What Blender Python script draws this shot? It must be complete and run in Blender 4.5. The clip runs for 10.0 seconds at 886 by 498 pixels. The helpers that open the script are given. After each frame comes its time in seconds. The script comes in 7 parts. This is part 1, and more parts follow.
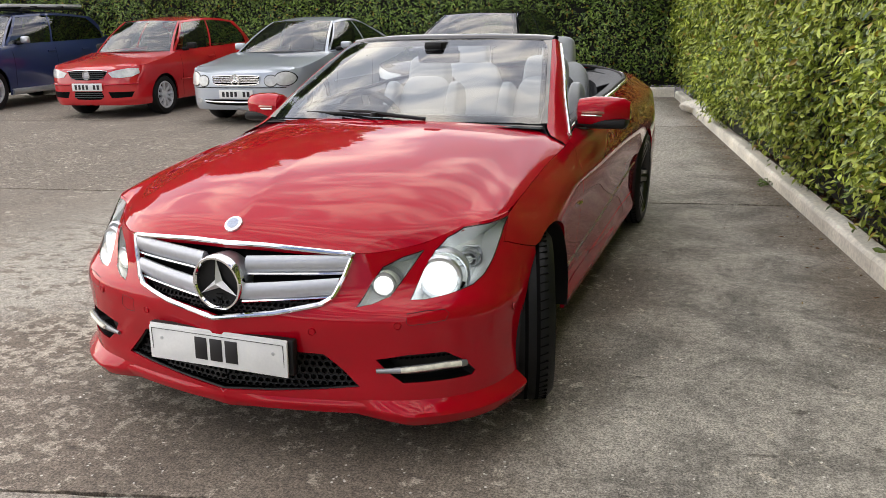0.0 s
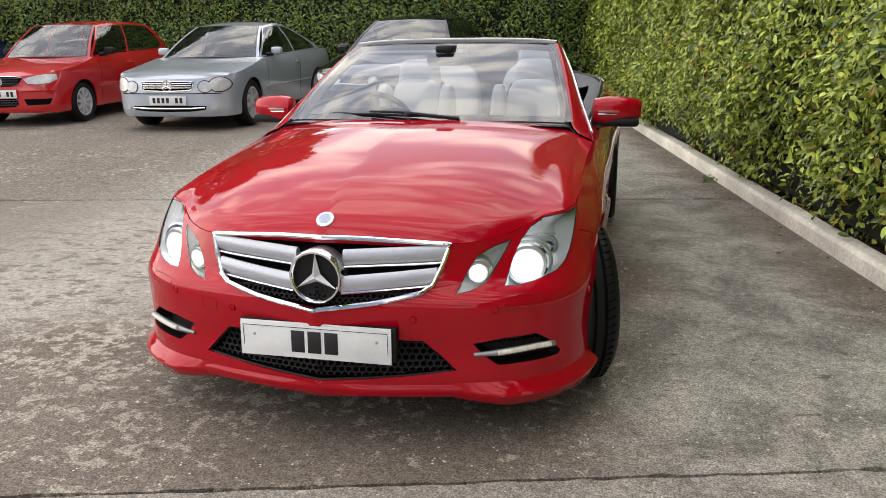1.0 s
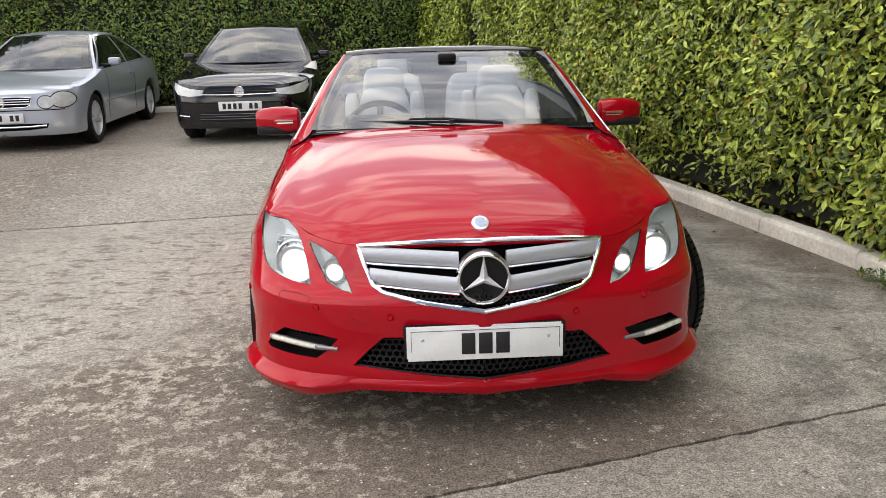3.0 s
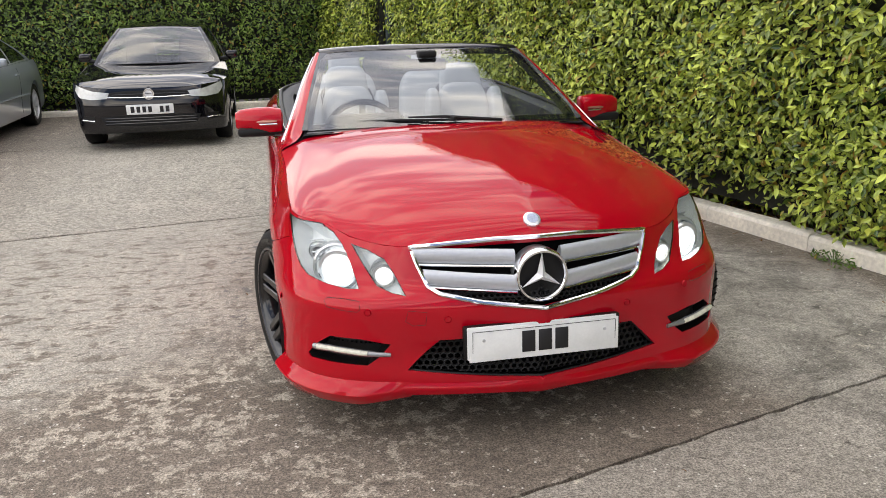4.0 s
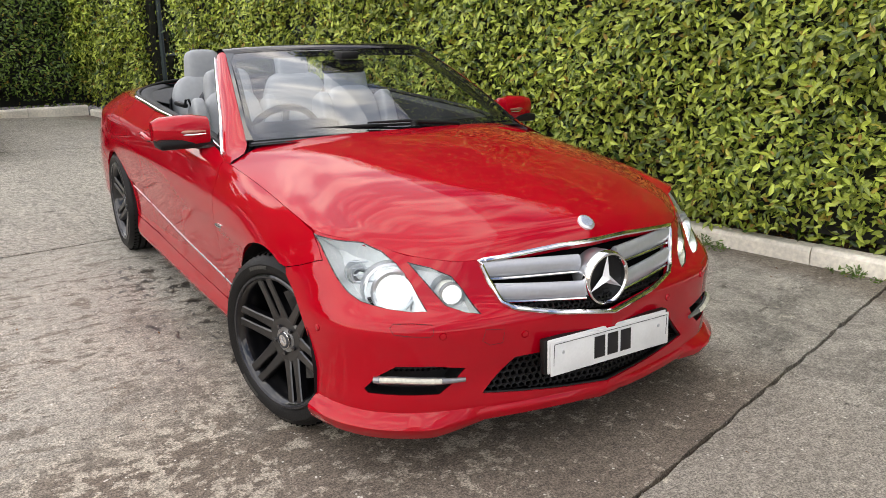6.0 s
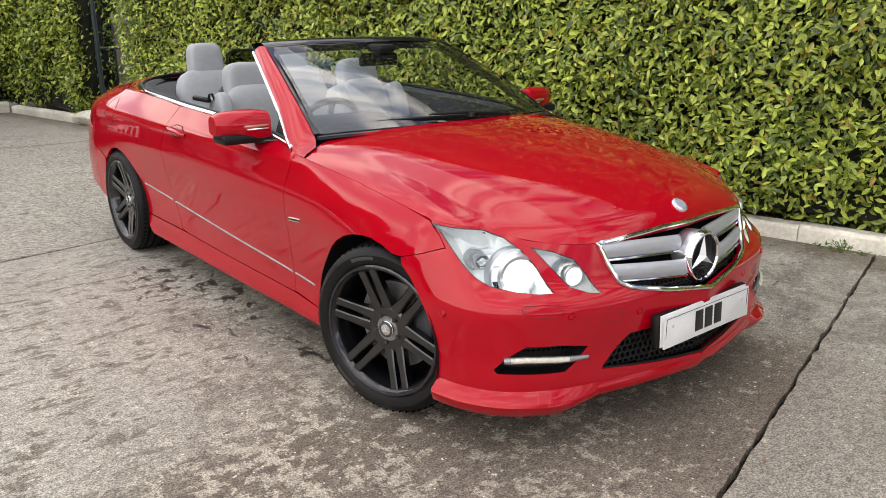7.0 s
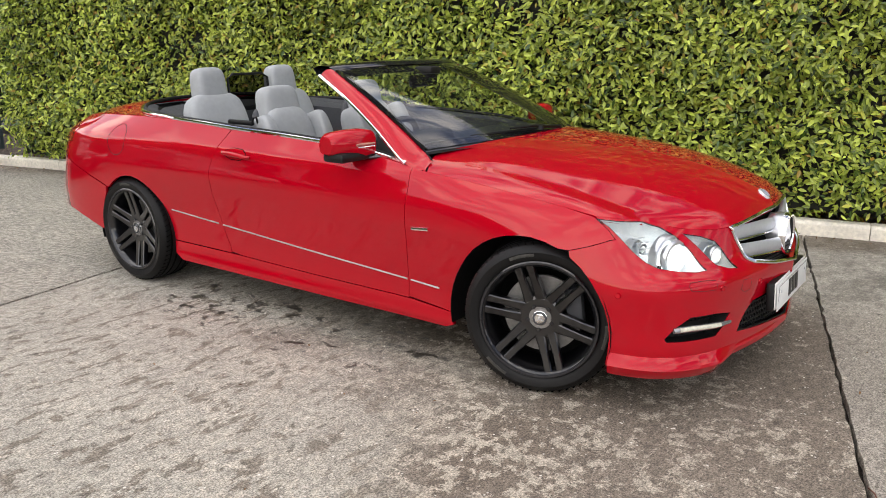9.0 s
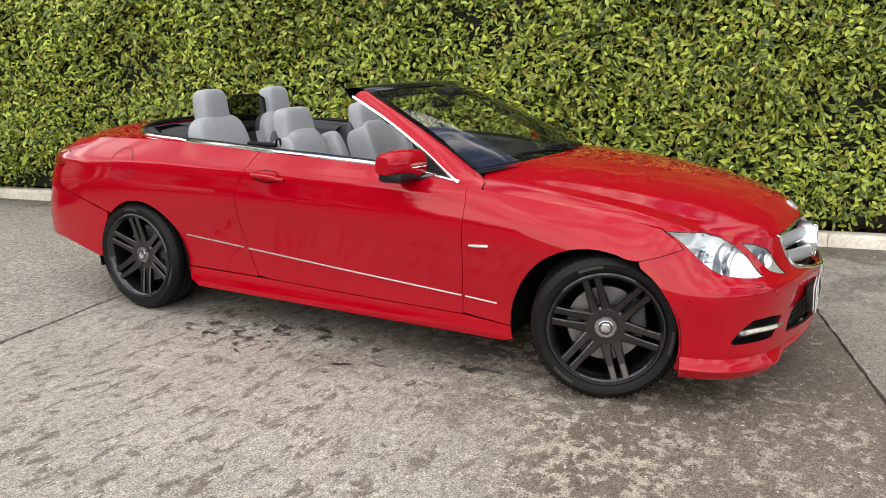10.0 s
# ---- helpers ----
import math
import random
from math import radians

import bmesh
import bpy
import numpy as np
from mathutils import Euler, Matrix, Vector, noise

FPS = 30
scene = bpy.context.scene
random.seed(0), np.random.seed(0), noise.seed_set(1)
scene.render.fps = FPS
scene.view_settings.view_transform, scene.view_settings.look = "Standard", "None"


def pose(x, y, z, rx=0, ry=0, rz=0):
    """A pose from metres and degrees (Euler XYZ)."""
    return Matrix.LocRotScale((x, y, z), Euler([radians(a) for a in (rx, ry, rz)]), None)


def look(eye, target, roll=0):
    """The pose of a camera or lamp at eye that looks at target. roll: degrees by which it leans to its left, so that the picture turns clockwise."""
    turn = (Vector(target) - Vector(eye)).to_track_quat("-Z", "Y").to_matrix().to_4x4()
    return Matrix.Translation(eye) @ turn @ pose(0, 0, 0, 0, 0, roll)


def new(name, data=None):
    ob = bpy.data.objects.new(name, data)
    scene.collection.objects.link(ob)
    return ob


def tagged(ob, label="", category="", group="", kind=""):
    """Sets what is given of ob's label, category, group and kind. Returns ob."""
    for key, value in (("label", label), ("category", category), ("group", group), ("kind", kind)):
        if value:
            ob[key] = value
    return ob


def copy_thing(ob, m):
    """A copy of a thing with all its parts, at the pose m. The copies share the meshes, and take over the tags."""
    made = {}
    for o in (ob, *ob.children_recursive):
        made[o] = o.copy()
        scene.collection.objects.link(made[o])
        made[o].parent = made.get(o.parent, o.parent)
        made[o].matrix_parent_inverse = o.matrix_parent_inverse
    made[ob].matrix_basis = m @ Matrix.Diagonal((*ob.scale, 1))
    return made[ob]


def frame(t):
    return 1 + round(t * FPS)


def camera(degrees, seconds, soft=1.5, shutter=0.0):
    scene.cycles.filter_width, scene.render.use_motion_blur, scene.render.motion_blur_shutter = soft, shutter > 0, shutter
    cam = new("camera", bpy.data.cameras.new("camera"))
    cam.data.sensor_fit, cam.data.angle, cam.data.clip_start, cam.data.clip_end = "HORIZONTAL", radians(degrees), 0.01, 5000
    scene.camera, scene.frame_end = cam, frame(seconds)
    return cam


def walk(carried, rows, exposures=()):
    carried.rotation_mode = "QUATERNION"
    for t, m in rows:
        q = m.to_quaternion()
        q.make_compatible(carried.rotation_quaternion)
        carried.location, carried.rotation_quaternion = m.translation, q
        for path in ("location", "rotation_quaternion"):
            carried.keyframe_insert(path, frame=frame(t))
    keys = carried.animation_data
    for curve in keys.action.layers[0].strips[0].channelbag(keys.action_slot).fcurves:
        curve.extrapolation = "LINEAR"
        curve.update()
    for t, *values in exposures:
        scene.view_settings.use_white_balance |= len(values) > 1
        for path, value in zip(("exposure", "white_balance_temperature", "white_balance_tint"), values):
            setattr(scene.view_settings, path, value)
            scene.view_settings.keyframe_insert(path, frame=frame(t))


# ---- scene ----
cam = camera(58.8, 10.0, soft=0.9)
PATH = [
    (0, (1.528, -2.689, 1.39), (0.824, -0.903, 0.829), -1.4),
    (0.5, (1.239, -2.894, 1.395), (0.663, -1.062, 0.838), -1.1),
    (1, (0.973, -3.022, 1.389), (0.522, -1.153, 0.839), -1.0),
    (1.5, (0.648, -3.081, 1.405), (0.343, -1.184, 0.85), -0.9),
    (2, (0.33, -3.193, 1.414), (0.159, -1.277, 0.868), -1.0),
    (2.5, (0.04, -3.253, 1.422), (-0.002, -1.328, 0.879), -1.1),
    (4, (-0.832, -3.125, 1.416), (-0.436, -1.243, 0.866), -1.2),
    (4.5, (-1.08, -2.97, 1.407), (-0.511, -1.133, 0.858), -0.8),
    (5, (-1.292, -2.861, 1.414), (-0.544, -1.087, 0.872), -0.3),
    (6.5, (-2.048, -2.371, 1.4), (-0.922, -0.814, 0.843), -0.2),
    (7, (-2.378, -2.217, 1.413), (-1.16, -0.734, 0.847), -0.1),
    (7.5, (-2.65, -2.046, 1.398), (-1.343, -0.643, 0.831), -0.1),
    (8, (-2.9, -1.817, 1.416), (-1.506, -0.498, 0.853), -0.2),
    (8.5, (-3.235, -1.658, 1.416), (-1.754, -0.428, 0.872), -0.3),
    (9, (-3.529, -1.479, 1.427), (-1.963, -0.347, 0.91), -0.3),
    (9.5, (-3.711, -1.176, 1.433), (-2.065, -0.153, 0.94), -0.2),
    (10, (-3.978, -0.901, 1.436), (-2.261, 0.009, 0.967), -0.1),
]
walk(cam, [(t, look(eye, target, roll)) for t, eye, target, roll in PATH], [(0, 0.65), (2.7, 0.66), (5.0, 0.69), (10, 0.70)])

# ---- sky and sun ----
world = bpy.data.worlds.new("world")
scene.world = world
world.use_nodes = True


def sky_nodes():
    nt = world.node_tree
    nt.nodes.clear()
    nd, ln = nt.nodes.new, nt.links.new
    out, bg = nd("ShaderNodeOutputWorld"), nd("ShaderNodeBackground")
    sky = nd("ShaderNodeTexSky")
    sky.sky_type, sky.sun_disc = "NISHITA", False
    sky.sun_elevation, sky.sun_rotation = radians(24), radians(SUN_TURN)
    tc, mp = nd("ShaderNodeTexCoord"), nd("ShaderNodeMapping")
    # banded cloud, drawn out along one heading
    mp.inputs["Rotation"].default_value = (0, 0, radians(14))
    mp.inputs["Scale"].default_value = (1.0, 3.4, 3.4)
    ln(tc.outputs["Generated"], mp.inputs["Vector"])
    nz = nd("ShaderNodeTexNoise")
    nz.inputs["Scale"].default_value, nz.inputs["Detail"].default_value = 2.9, 6.0
    nz.inputs["Roughness"].default_value, nz.inputs["Distortion"].default_value = 0.46, 0.5
    ln(mp.outputs[0], nz.inputs["Vector"])
    rp = nd("ShaderNodeValToRGB")
    rp.color_ramp.elements[0].position, rp.color_ramp.elements[1].position = 0.30, 0.55
    ln(nz.outputs["Fac"], rp.inputs[0])
    tint = nd("ShaderNodeValToRGB")
    tint.color_ramp.elements[0].color = (1.9, 2.4, 5.2, 1)
    tint.color_ramp.elements[1].color = (20.0, 18.2, 15.6, 1)
    tint.color_ramp.elements[0].position, tint.color_ramp.elements[1].position = 0.40, 0.66
    ln(nz.outputs["Fac"], tint.inputs[0])
    mix = nd("ShaderNodeMixRGB")
    sc = nd("ShaderNodeMath")
    sc.operation, sc.inputs[1].default_value = "MULTIPLY", 0.92
    ln(rp.outputs[0], sc.inputs[0])
    ln(sc.outputs[0], mix.inputs[0])
    ln(sky.outputs[0], mix.inputs[1])
    ln(tint.outputs[0], mix.inputs[2])
    ln(mix.outputs[0], bg.inputs["Color"])
    bg.inputs["Strength"].default_value = 0.086
    ln(bg.outputs[0], out.inputs["Surface"])


SUN_TURN = 273.0
sky_nodes()
sun = new("sun", bpy.data.lights.new("sun", "SUN"))
sun.data.energy, sun.data.angle, sun.data.color = 1.85, radians(155), (1.0, 0.975, 0.94)
sun.matrix_world = look((-9.0, 3.2, 5.4), (0, 0, 0))

# ---- materials ----
def mat(name, base=(0.5, 0.5, 0.5), rough=0.5, metal=0.0, coat=0.0, coat_rough=0.03, spec=0.5, grain=0.0, grain_scale=40.0,
        bump=0.0, bump_scale=200.0, stain=0.0, stain_scale=3.0, emit=None, emit_strength=0.0, rand=0.0, sheen=0.0):
    m = bpy.data.materials.new(name)
    m.use_nodes = True
    nt = m.node_tree
    nd, ln = nt.nodes.new, nt.links.new
    b = nt.nodes["Principled BSDF"]
    b.inputs["Base Color"].default_value = (*base, 1)
    b.inputs["Roughness"].default_value, b.inputs["Metallic"].default_value = rough, metal
    b.inputs["Coat Weight"].default_value, b.inputs["Coat Roughness"].default_value = coat, coat_rough
    b.inputs["Specular IOR Level"].default_value = spec
    b.inputs["Coat IOR"].default_value = 1.722
    b.inputs["Sheen Weight"].default_value = sheen
    if emit:
        b.inputs["Emission Color"].default_value, b.inputs["Emission Strength"].default_value = (*emit, 1), emit_strength
    tc = nd("ShaderNodeTexCoord")
    colour = None

    def vary(source, amount, low):
        nonlocal colour
        mp = nd("ShaderNodeMapRange")
        mp.inputs["From Min"].default_value, mp.inputs["From Max"].default_value = low, 1 - low
        mp.inputs["To Min"].default_value, mp.inputs["To Max"].default_value = 1 - amount, 1 + amount * 0.6
        ln(source, mp.inputs["Value"])
        mul = nd("ShaderNodeVectorMath")
        mul.operation = "SCALE"
        if colour is None:
            mul.inputs[0].default_value = base
        else:
            ln(colour, mul.inputs[0])
        ln(mp.outputs[0], mul.inputs["Scale"])
        colour = mul.outputs[0]

    def noisy(scale, detail=6.0):
        n = nd("ShaderNodeTexNoise")
        n.inputs["Scale"].default_value, n.inputs["Detail"].default_value = scale, detail
        ln(tc.outputs["Object"], n.inputs["Vector"])
        return n.outputs["Fac"]

    if grain:
        vary(noisy(grain_scale), grain, 0.25)
    if stain:
        s = noisy(stain_scale, 4.0)
        vary(s, stain, 0.3)
        mr = nd("ShaderNodeMapRange")
        mr.inputs["To Min"].default_value, mr.inputs["To Max"].default_value = max(rough - 0.12, 0.02), min(rough + 0.12, 1)
        ln(s, mr.inputs["Value"])
        ln(mr.outputs[0], b.inputs["Roughness"])
    if rand:
        oi = nd("ShaderNodeObjectInfo")
        vary(oi.outputs["Random"], rand, 0.0)
    if colour is not None:
        ln(colour, b.inputs["Base Color"])
    if bump:
        bp = nd("ShaderNodeBump")
        bp.inputs["Strength"].default_value, bp.inputs["Distance"].default_value = bump, 0.004
        ln(noisy(bump_scale, 3.0), bp.inputs["Height"])
        ln(bp.outputs[0], b.inputs["Normal"])
    return m


def pane_mat(name, tint=(0.86, 0.92, 0.9), ior=1.5):
    """Thin glass: clear, with a mirror gloss by its angle."""
    m = bpy.data.materials.new(name)
    m.use_nodes = True
    nt = m.node_tree
    nt.nodes.clear()
    nd, ln = nt.nodes.new, nt.links.new
    out, mx, tr, gl, fr = nd("ShaderNodeOutputMaterial"), nd("ShaderNodeMixShader"), nd("ShaderNodeBsdfTransparent"), nd("ShaderNodeBsdfGlossy"), nd("ShaderNodeFresnel")
    tr.inputs["Color"].default_value = (*tint, 1)
    gl.inputs["Roughness"].default_value = 0.01
    fr.inputs["IOR"].default_value = ior
    ln(fr.outputs[0], mx.inputs[0])
    ln(tr.outputs[0], mx.inputs[1])
    ln(gl.outputs[0], mx.inputs[2])
    ln(mx.outputs[0], out.inputs["Surface"])
    return m


PAINT = mat("red_paint", (0.42, 0.0006, 0.0105), 0.42, 0.15, 1.0, 0.0, spec=0.0, grain=0.05, grain_scale=900, stain=0.05, stain_scale=2.0)
PAINT.node_tree.nodes["Principled BSDF"].inputs["Coat IOR"].default_value = 1.44
BLACK_GLOSS = mat("black_gloss", (0.01, 0.01, 0.012), 0.12, coat=0.6, grain=0.1, grain_scale=60)
BLACK_PLASTIC = mat("black_plastic", (0.006, 0.006, 0.0065), 0.5, spec=0.3, grain=0.2, grain_scale=80, bump=0.15, bump_scale=500)
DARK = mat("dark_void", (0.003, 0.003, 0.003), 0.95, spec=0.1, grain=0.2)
CHROME = mat("chrome", (0.86, 0.87, 0.88), 0.07, 1.0, grain=0.04, grain_scale=30)
SATIN = mat("satin_silver", (0.62, 0.64, 0.67), 0.3, 0.85, grain=0.05, grain_scale=50)
RUBBER = mat("tyre_rubber", (0.0055, 0.0055, 0.006), 0.5, spec=0.25, grain=0.25, grain_scale=60, bump=0.2, bump_scale=300, stain=0.3, stain_scale=6)
RIM_BLACK = mat("black_alloy", (0.004, 0.004, 0.005), 0.3, 0.0, coat=0.7, coat_rough=0.06, spec=0.25, grain=0.2, grain_scale=90)
STEEL = mat("brake_steel", (0.26, 0.255, 0.25), 0.5, 0.8, grain=0.2, grain_scale=70, stain=0.2, stain_scale=12)
PLATE = mat("plate_white", (0.78, 0.79, 0.78), 0.35, grain=0.04, grain_scale=120, stain=0.08, stain_scale=9)
INK = mat("plate_ink", (0.01, 0.01, 0.012), 0.4)
LEATHER = mat("grey_leather", (0.36, 0.38, 0.395), 0.5, grain=0.08, grain_scale=30, bump=0.25, bump_scale=260, stain=0.07, stain_scale=5)
TRIM_DARK = mat("dark_trim", (0.045, 0.048, 0.055), 0.6, grain=0.15, grain_scale=60, bump=0.3, bump_scale=400)
GLASS = pane_mat("windscreen_glass", (0.86, 0.91, 0.93), 2.3)
LENS = pane_mat("lamp_lens", (0.93, 0.95, 0.95), 1.6)
SLAT_SILVER = mat("slat_silver", (0.52, 0.54, 0.58), 0.34, 0.5, grain=0.06, grain_scale=60, bump=0.05, bump_scale=300)
LAMP_ON = mat("xenon_light", (0.9, 0.9, 0.9), 0.3, emit=(0.95, 0.98, 1.0), emit_strength=5.0)
LAMP_HALO = mat("lamp_halo", (0.8, 0.8, 0.8), 0.3, emit=(1.0, 0.98, 0.92), emit_strength=0.9)
LAMP_WARM = mat("side_light", (0.9, 0.85, 0.6), 0.3, emit=(1.0, 0.90, 0.62), emit_strength=2.2)
LED = mat("day_light", (0.55, 0.55, 0.46), 0.18, coat=0.6, grain=0.35, grain_scale=70, emit=(1.0, 0.95, 0.78), emit_strength=0.08)
DRL_BODY = mat("day_light_body", (0.30, 0.31, 0.32), 0.25, 0.6)
REFLECTOR = mat("lamp_reflector", (0.90, 0.92, 0.92), 0.36, 0.2, grain=0.1, grain_scale=25)
AMBER = mat("indicator_amber", (0.40, 0.16, 0.12), 0.2, 0.2, coat=0.5)
STAR_METAL = mat("star_metal", (0.86, 0.87, 0.89), 0.35, 0.3)
WHITE_METAL = mat("badge_silver", (0.8, 0.82, 0.86), 0.25, 0.7)
SEAM = mat("dark_seam", (0.05, 0.002, 0.004), 0.6)
BLUE_BADGE = mat("badge_blue", (0.42, 0.48, 0.60), 0.3, 0.3, grain=0.3, grain_scale=160)

# ---- mesh helpers ----
def link(name, bm, material, parent=None, label="", smooth=True):
    me = bpy.data.meshes.new(name)
    bm.to_mesh(me)
    bm.free()
    if smooth:
        me.shade_smooth()
        me.set_sharp_from_angle(angle=radians(38))
    if material:
        me.materials.append(material)
    ob = new(name, me)
    if parent:
        ob.parent = parent
    if label:
        ob["label"] = label
    return ob


def part(name, bm, material, parent, label="", smooth=True):
    return link(name, bm, material, parent, label, smooth)


def thing(name, label, category, group="", m=None, kind=""):
    ob = tagged(new(name), label, category, group, kind)
    if m is not None:
        ob.matrix_basis = m
    return ob


def mesh_bm(verts, faces):
    bm = bmesh.new()
    vs = [bm.verts.new(v) for v in verts]
    for f in faces:
        try:
            bm.faces.new([vs[i] for i in f])
        except ValueError:
            pass
    return bm


def box_bm(sx, sy, sz, at=(0, 0, 0), bevel=0.01, seg=2, turn=None):
    bm = bmesh.new()
    bmesh.ops.create_cube(bm, size=1)
    bmesh.ops.scale(bm, vec=(sx, sy, sz), verts=bm.verts)
    if bevel:
        bmesh.ops.bevel(bm, geom=bm.edges[:], offset=min(bevel, 0.45 * min(sx, sy, sz)), segments=seg, affect="EDGES", profile=0.5)
    if turn is not None:
        bmesh.ops.transform(bm, matrix=turn, verts=bm.verts)
    bmesh.ops.translate(bm, vec=at, verts=bm.verts)
    return bm


def lathe_bm(profile, seg=48, axis="x"):
    """Turns (radius, along) pairs round an axis."""
    verts, faces = [], []
    n = len(profile)
    for k in range(seg):
        a = 2 * math.pi * k / seg
        c, s = math.cos(a), math.sin(a)
        for r, d in profile:
            verts.append((d, r * c, r * s) if axis == "x" else ((r * c, d, r * s) if axis == "y" else (r * c, r * s, d)))
    for k in range(seg):
        for j in range(n - 1):
            a, b = k * n + j, ((k + 1) % seg) * n + j
            faces.append((a, b, b + 1, a + 1))
    bm = mesh_bm(verts, faces)
    bmesh.ops.remove_doubles(bm, verts=bm.verts, dist=1e-5)
    bmesh.ops.recalc_face_normals(bm, faces=bm.faces)
    return bm


def tube_bm(path, radius, seg=8, flat=1.0, closed=False):
    """A round or flattened bar along a line of points; radius may be a list."""
    pts = [Vector(p) for p in path]
    n = len(pts)
    verts, faces = [], []
    for i, p in enumerate(pts):
        d = (pts[(i + 1) % n if closed else min(i + 1, n - 1)] - pts[i - 1 if closed else max(i - 1, 0)]).normalized()
        ref = Vector((0, 0, 1)) if abs(d.z) < 0.9 else Vector((0, 1, 0))
        u = d.cross(ref).normalized()
        v = u.cross(d)
        r = radius[i] if isinstance(radius, (list, tuple)) else radius
        for k in range(seg):
            a = 2 * math.pi * k / seg
            verts.append(p + u * (r * math.cos(a)) + v * (r * flat * math.sin(a)))
    for i in range(n if closed else n - 1):
        for k in range(seg):
            a, b = i * seg + k, i * seg + (k + 1) % seg
            c, d = ((i + 1) % n) * seg + (k + 1) % seg, ((i + 1) % n) * seg + k
            faces.append((a, b, c, d))
    if not closed:
        faces += [tuple(range(seg))[::-1], tuple(range((n - 1) * seg, n * seg))]
    bm = mesh_bm(verts, faces)
    bmesh.ops.recalc_face_normals(bm, faces=bm.faces)
    return bm


def add_bm(bm, other):
    me = bpy.data.meshes.new("joined")
    other.to_mesh(me)
    other.free()
    bm.from_mesh(me)
    bpy.data.meshes.remove(me)
    return bm


def smooth_line(points, per=8, closed=False):
    """A Catmull-Rom line through points of any dimension."""
    p = np.array(points, float)
    n = len(p)
    out = []
    for i in range(n if closed else n - 1):
        if closed:
            a, b, c, d = p[i - 1], p[i], p[(i + 1) % n], p[(i + 2) % n]
        else:
            b, c = p[i], p[i + 1]
            a, d = p[i - 1] if i else 2 * b - c, p[i + 2] if i + 2 < n else 2 * c - b
        for k in range(per):
            t = k / per
            out.append(0.5 * (2 * b + (c - a) * t + (2 * a - 5 * b + 4 * c - d) * t * t + (3 * b - a - 3 * c + d) * t ** 3))
    if not closed:
        out.append(p[-1])
    return np.array(out)


def pchip(xs, ys, x):
    """Smooth interpolation with no overshoot."""
    xs, ys = np.asarray(xs, float), np.asarray(ys, float)
    x = np.clip(np.asarray(x, float), xs[0], xs[-1])
    h, dl = np.diff(xs), np.diff(ys) / np.diff(xs)
    m = np.zeros(len(xs))
    for i in range(1, len(xs) - 1):
        if dl[i - 1] * dl[i] > 0:
            w1, w2 = 2 * h[i] + h[i - 1], h[i] + 2 * h[i - 1]
            m[i] = (w1 + w2) / (w1 / dl[i - 1] + w2 / dl[i])
    m[0], m[-1] = dl[0], dl[-1]
    k = np.clip(np.searchsorted(xs, x) - 1, 0, len(xs) - 2)
    t = (x - xs[k]) / h[k]
    return (ys[k] * (2 * t ** 3 - 3 * t ** 2 + 1) + h[k] * m[k] * (t ** 3 - 2 * t ** 2 + t)
            + ys[k + 1] * (3 * t ** 2 - 2 * t ** 3) + h[k] * m[k + 1] * (t ** 3 - t ** 2))


def inside(poly, x, y):
    poly = np.asarray(poly)
    res = np.zeros(np.shape(x), bool)
    x0, y0 = poly[-1]
    for x1, y1 in poly:
        cross = ((y1 > y) != (y0 > y)) & (x < (x0 - x1) * (y - y1) / ((y0 - y1) if y0 != y1 else 1e-12) + x1)
        res ^= cross
        x0, y0 = x1, y1
    return res


def resample(poly, cell):
    out = []
    n = len(poly)
    for i in range(n):
        a, b = np.array(poly[i], float), np.array(poly[(i + 1) % n], float)
        k = max(1, int(round(np.linalg.norm(b - a) / cell)))
        out += [a + (b - a) * j / k for j in range(k)]
    return np.array(out)


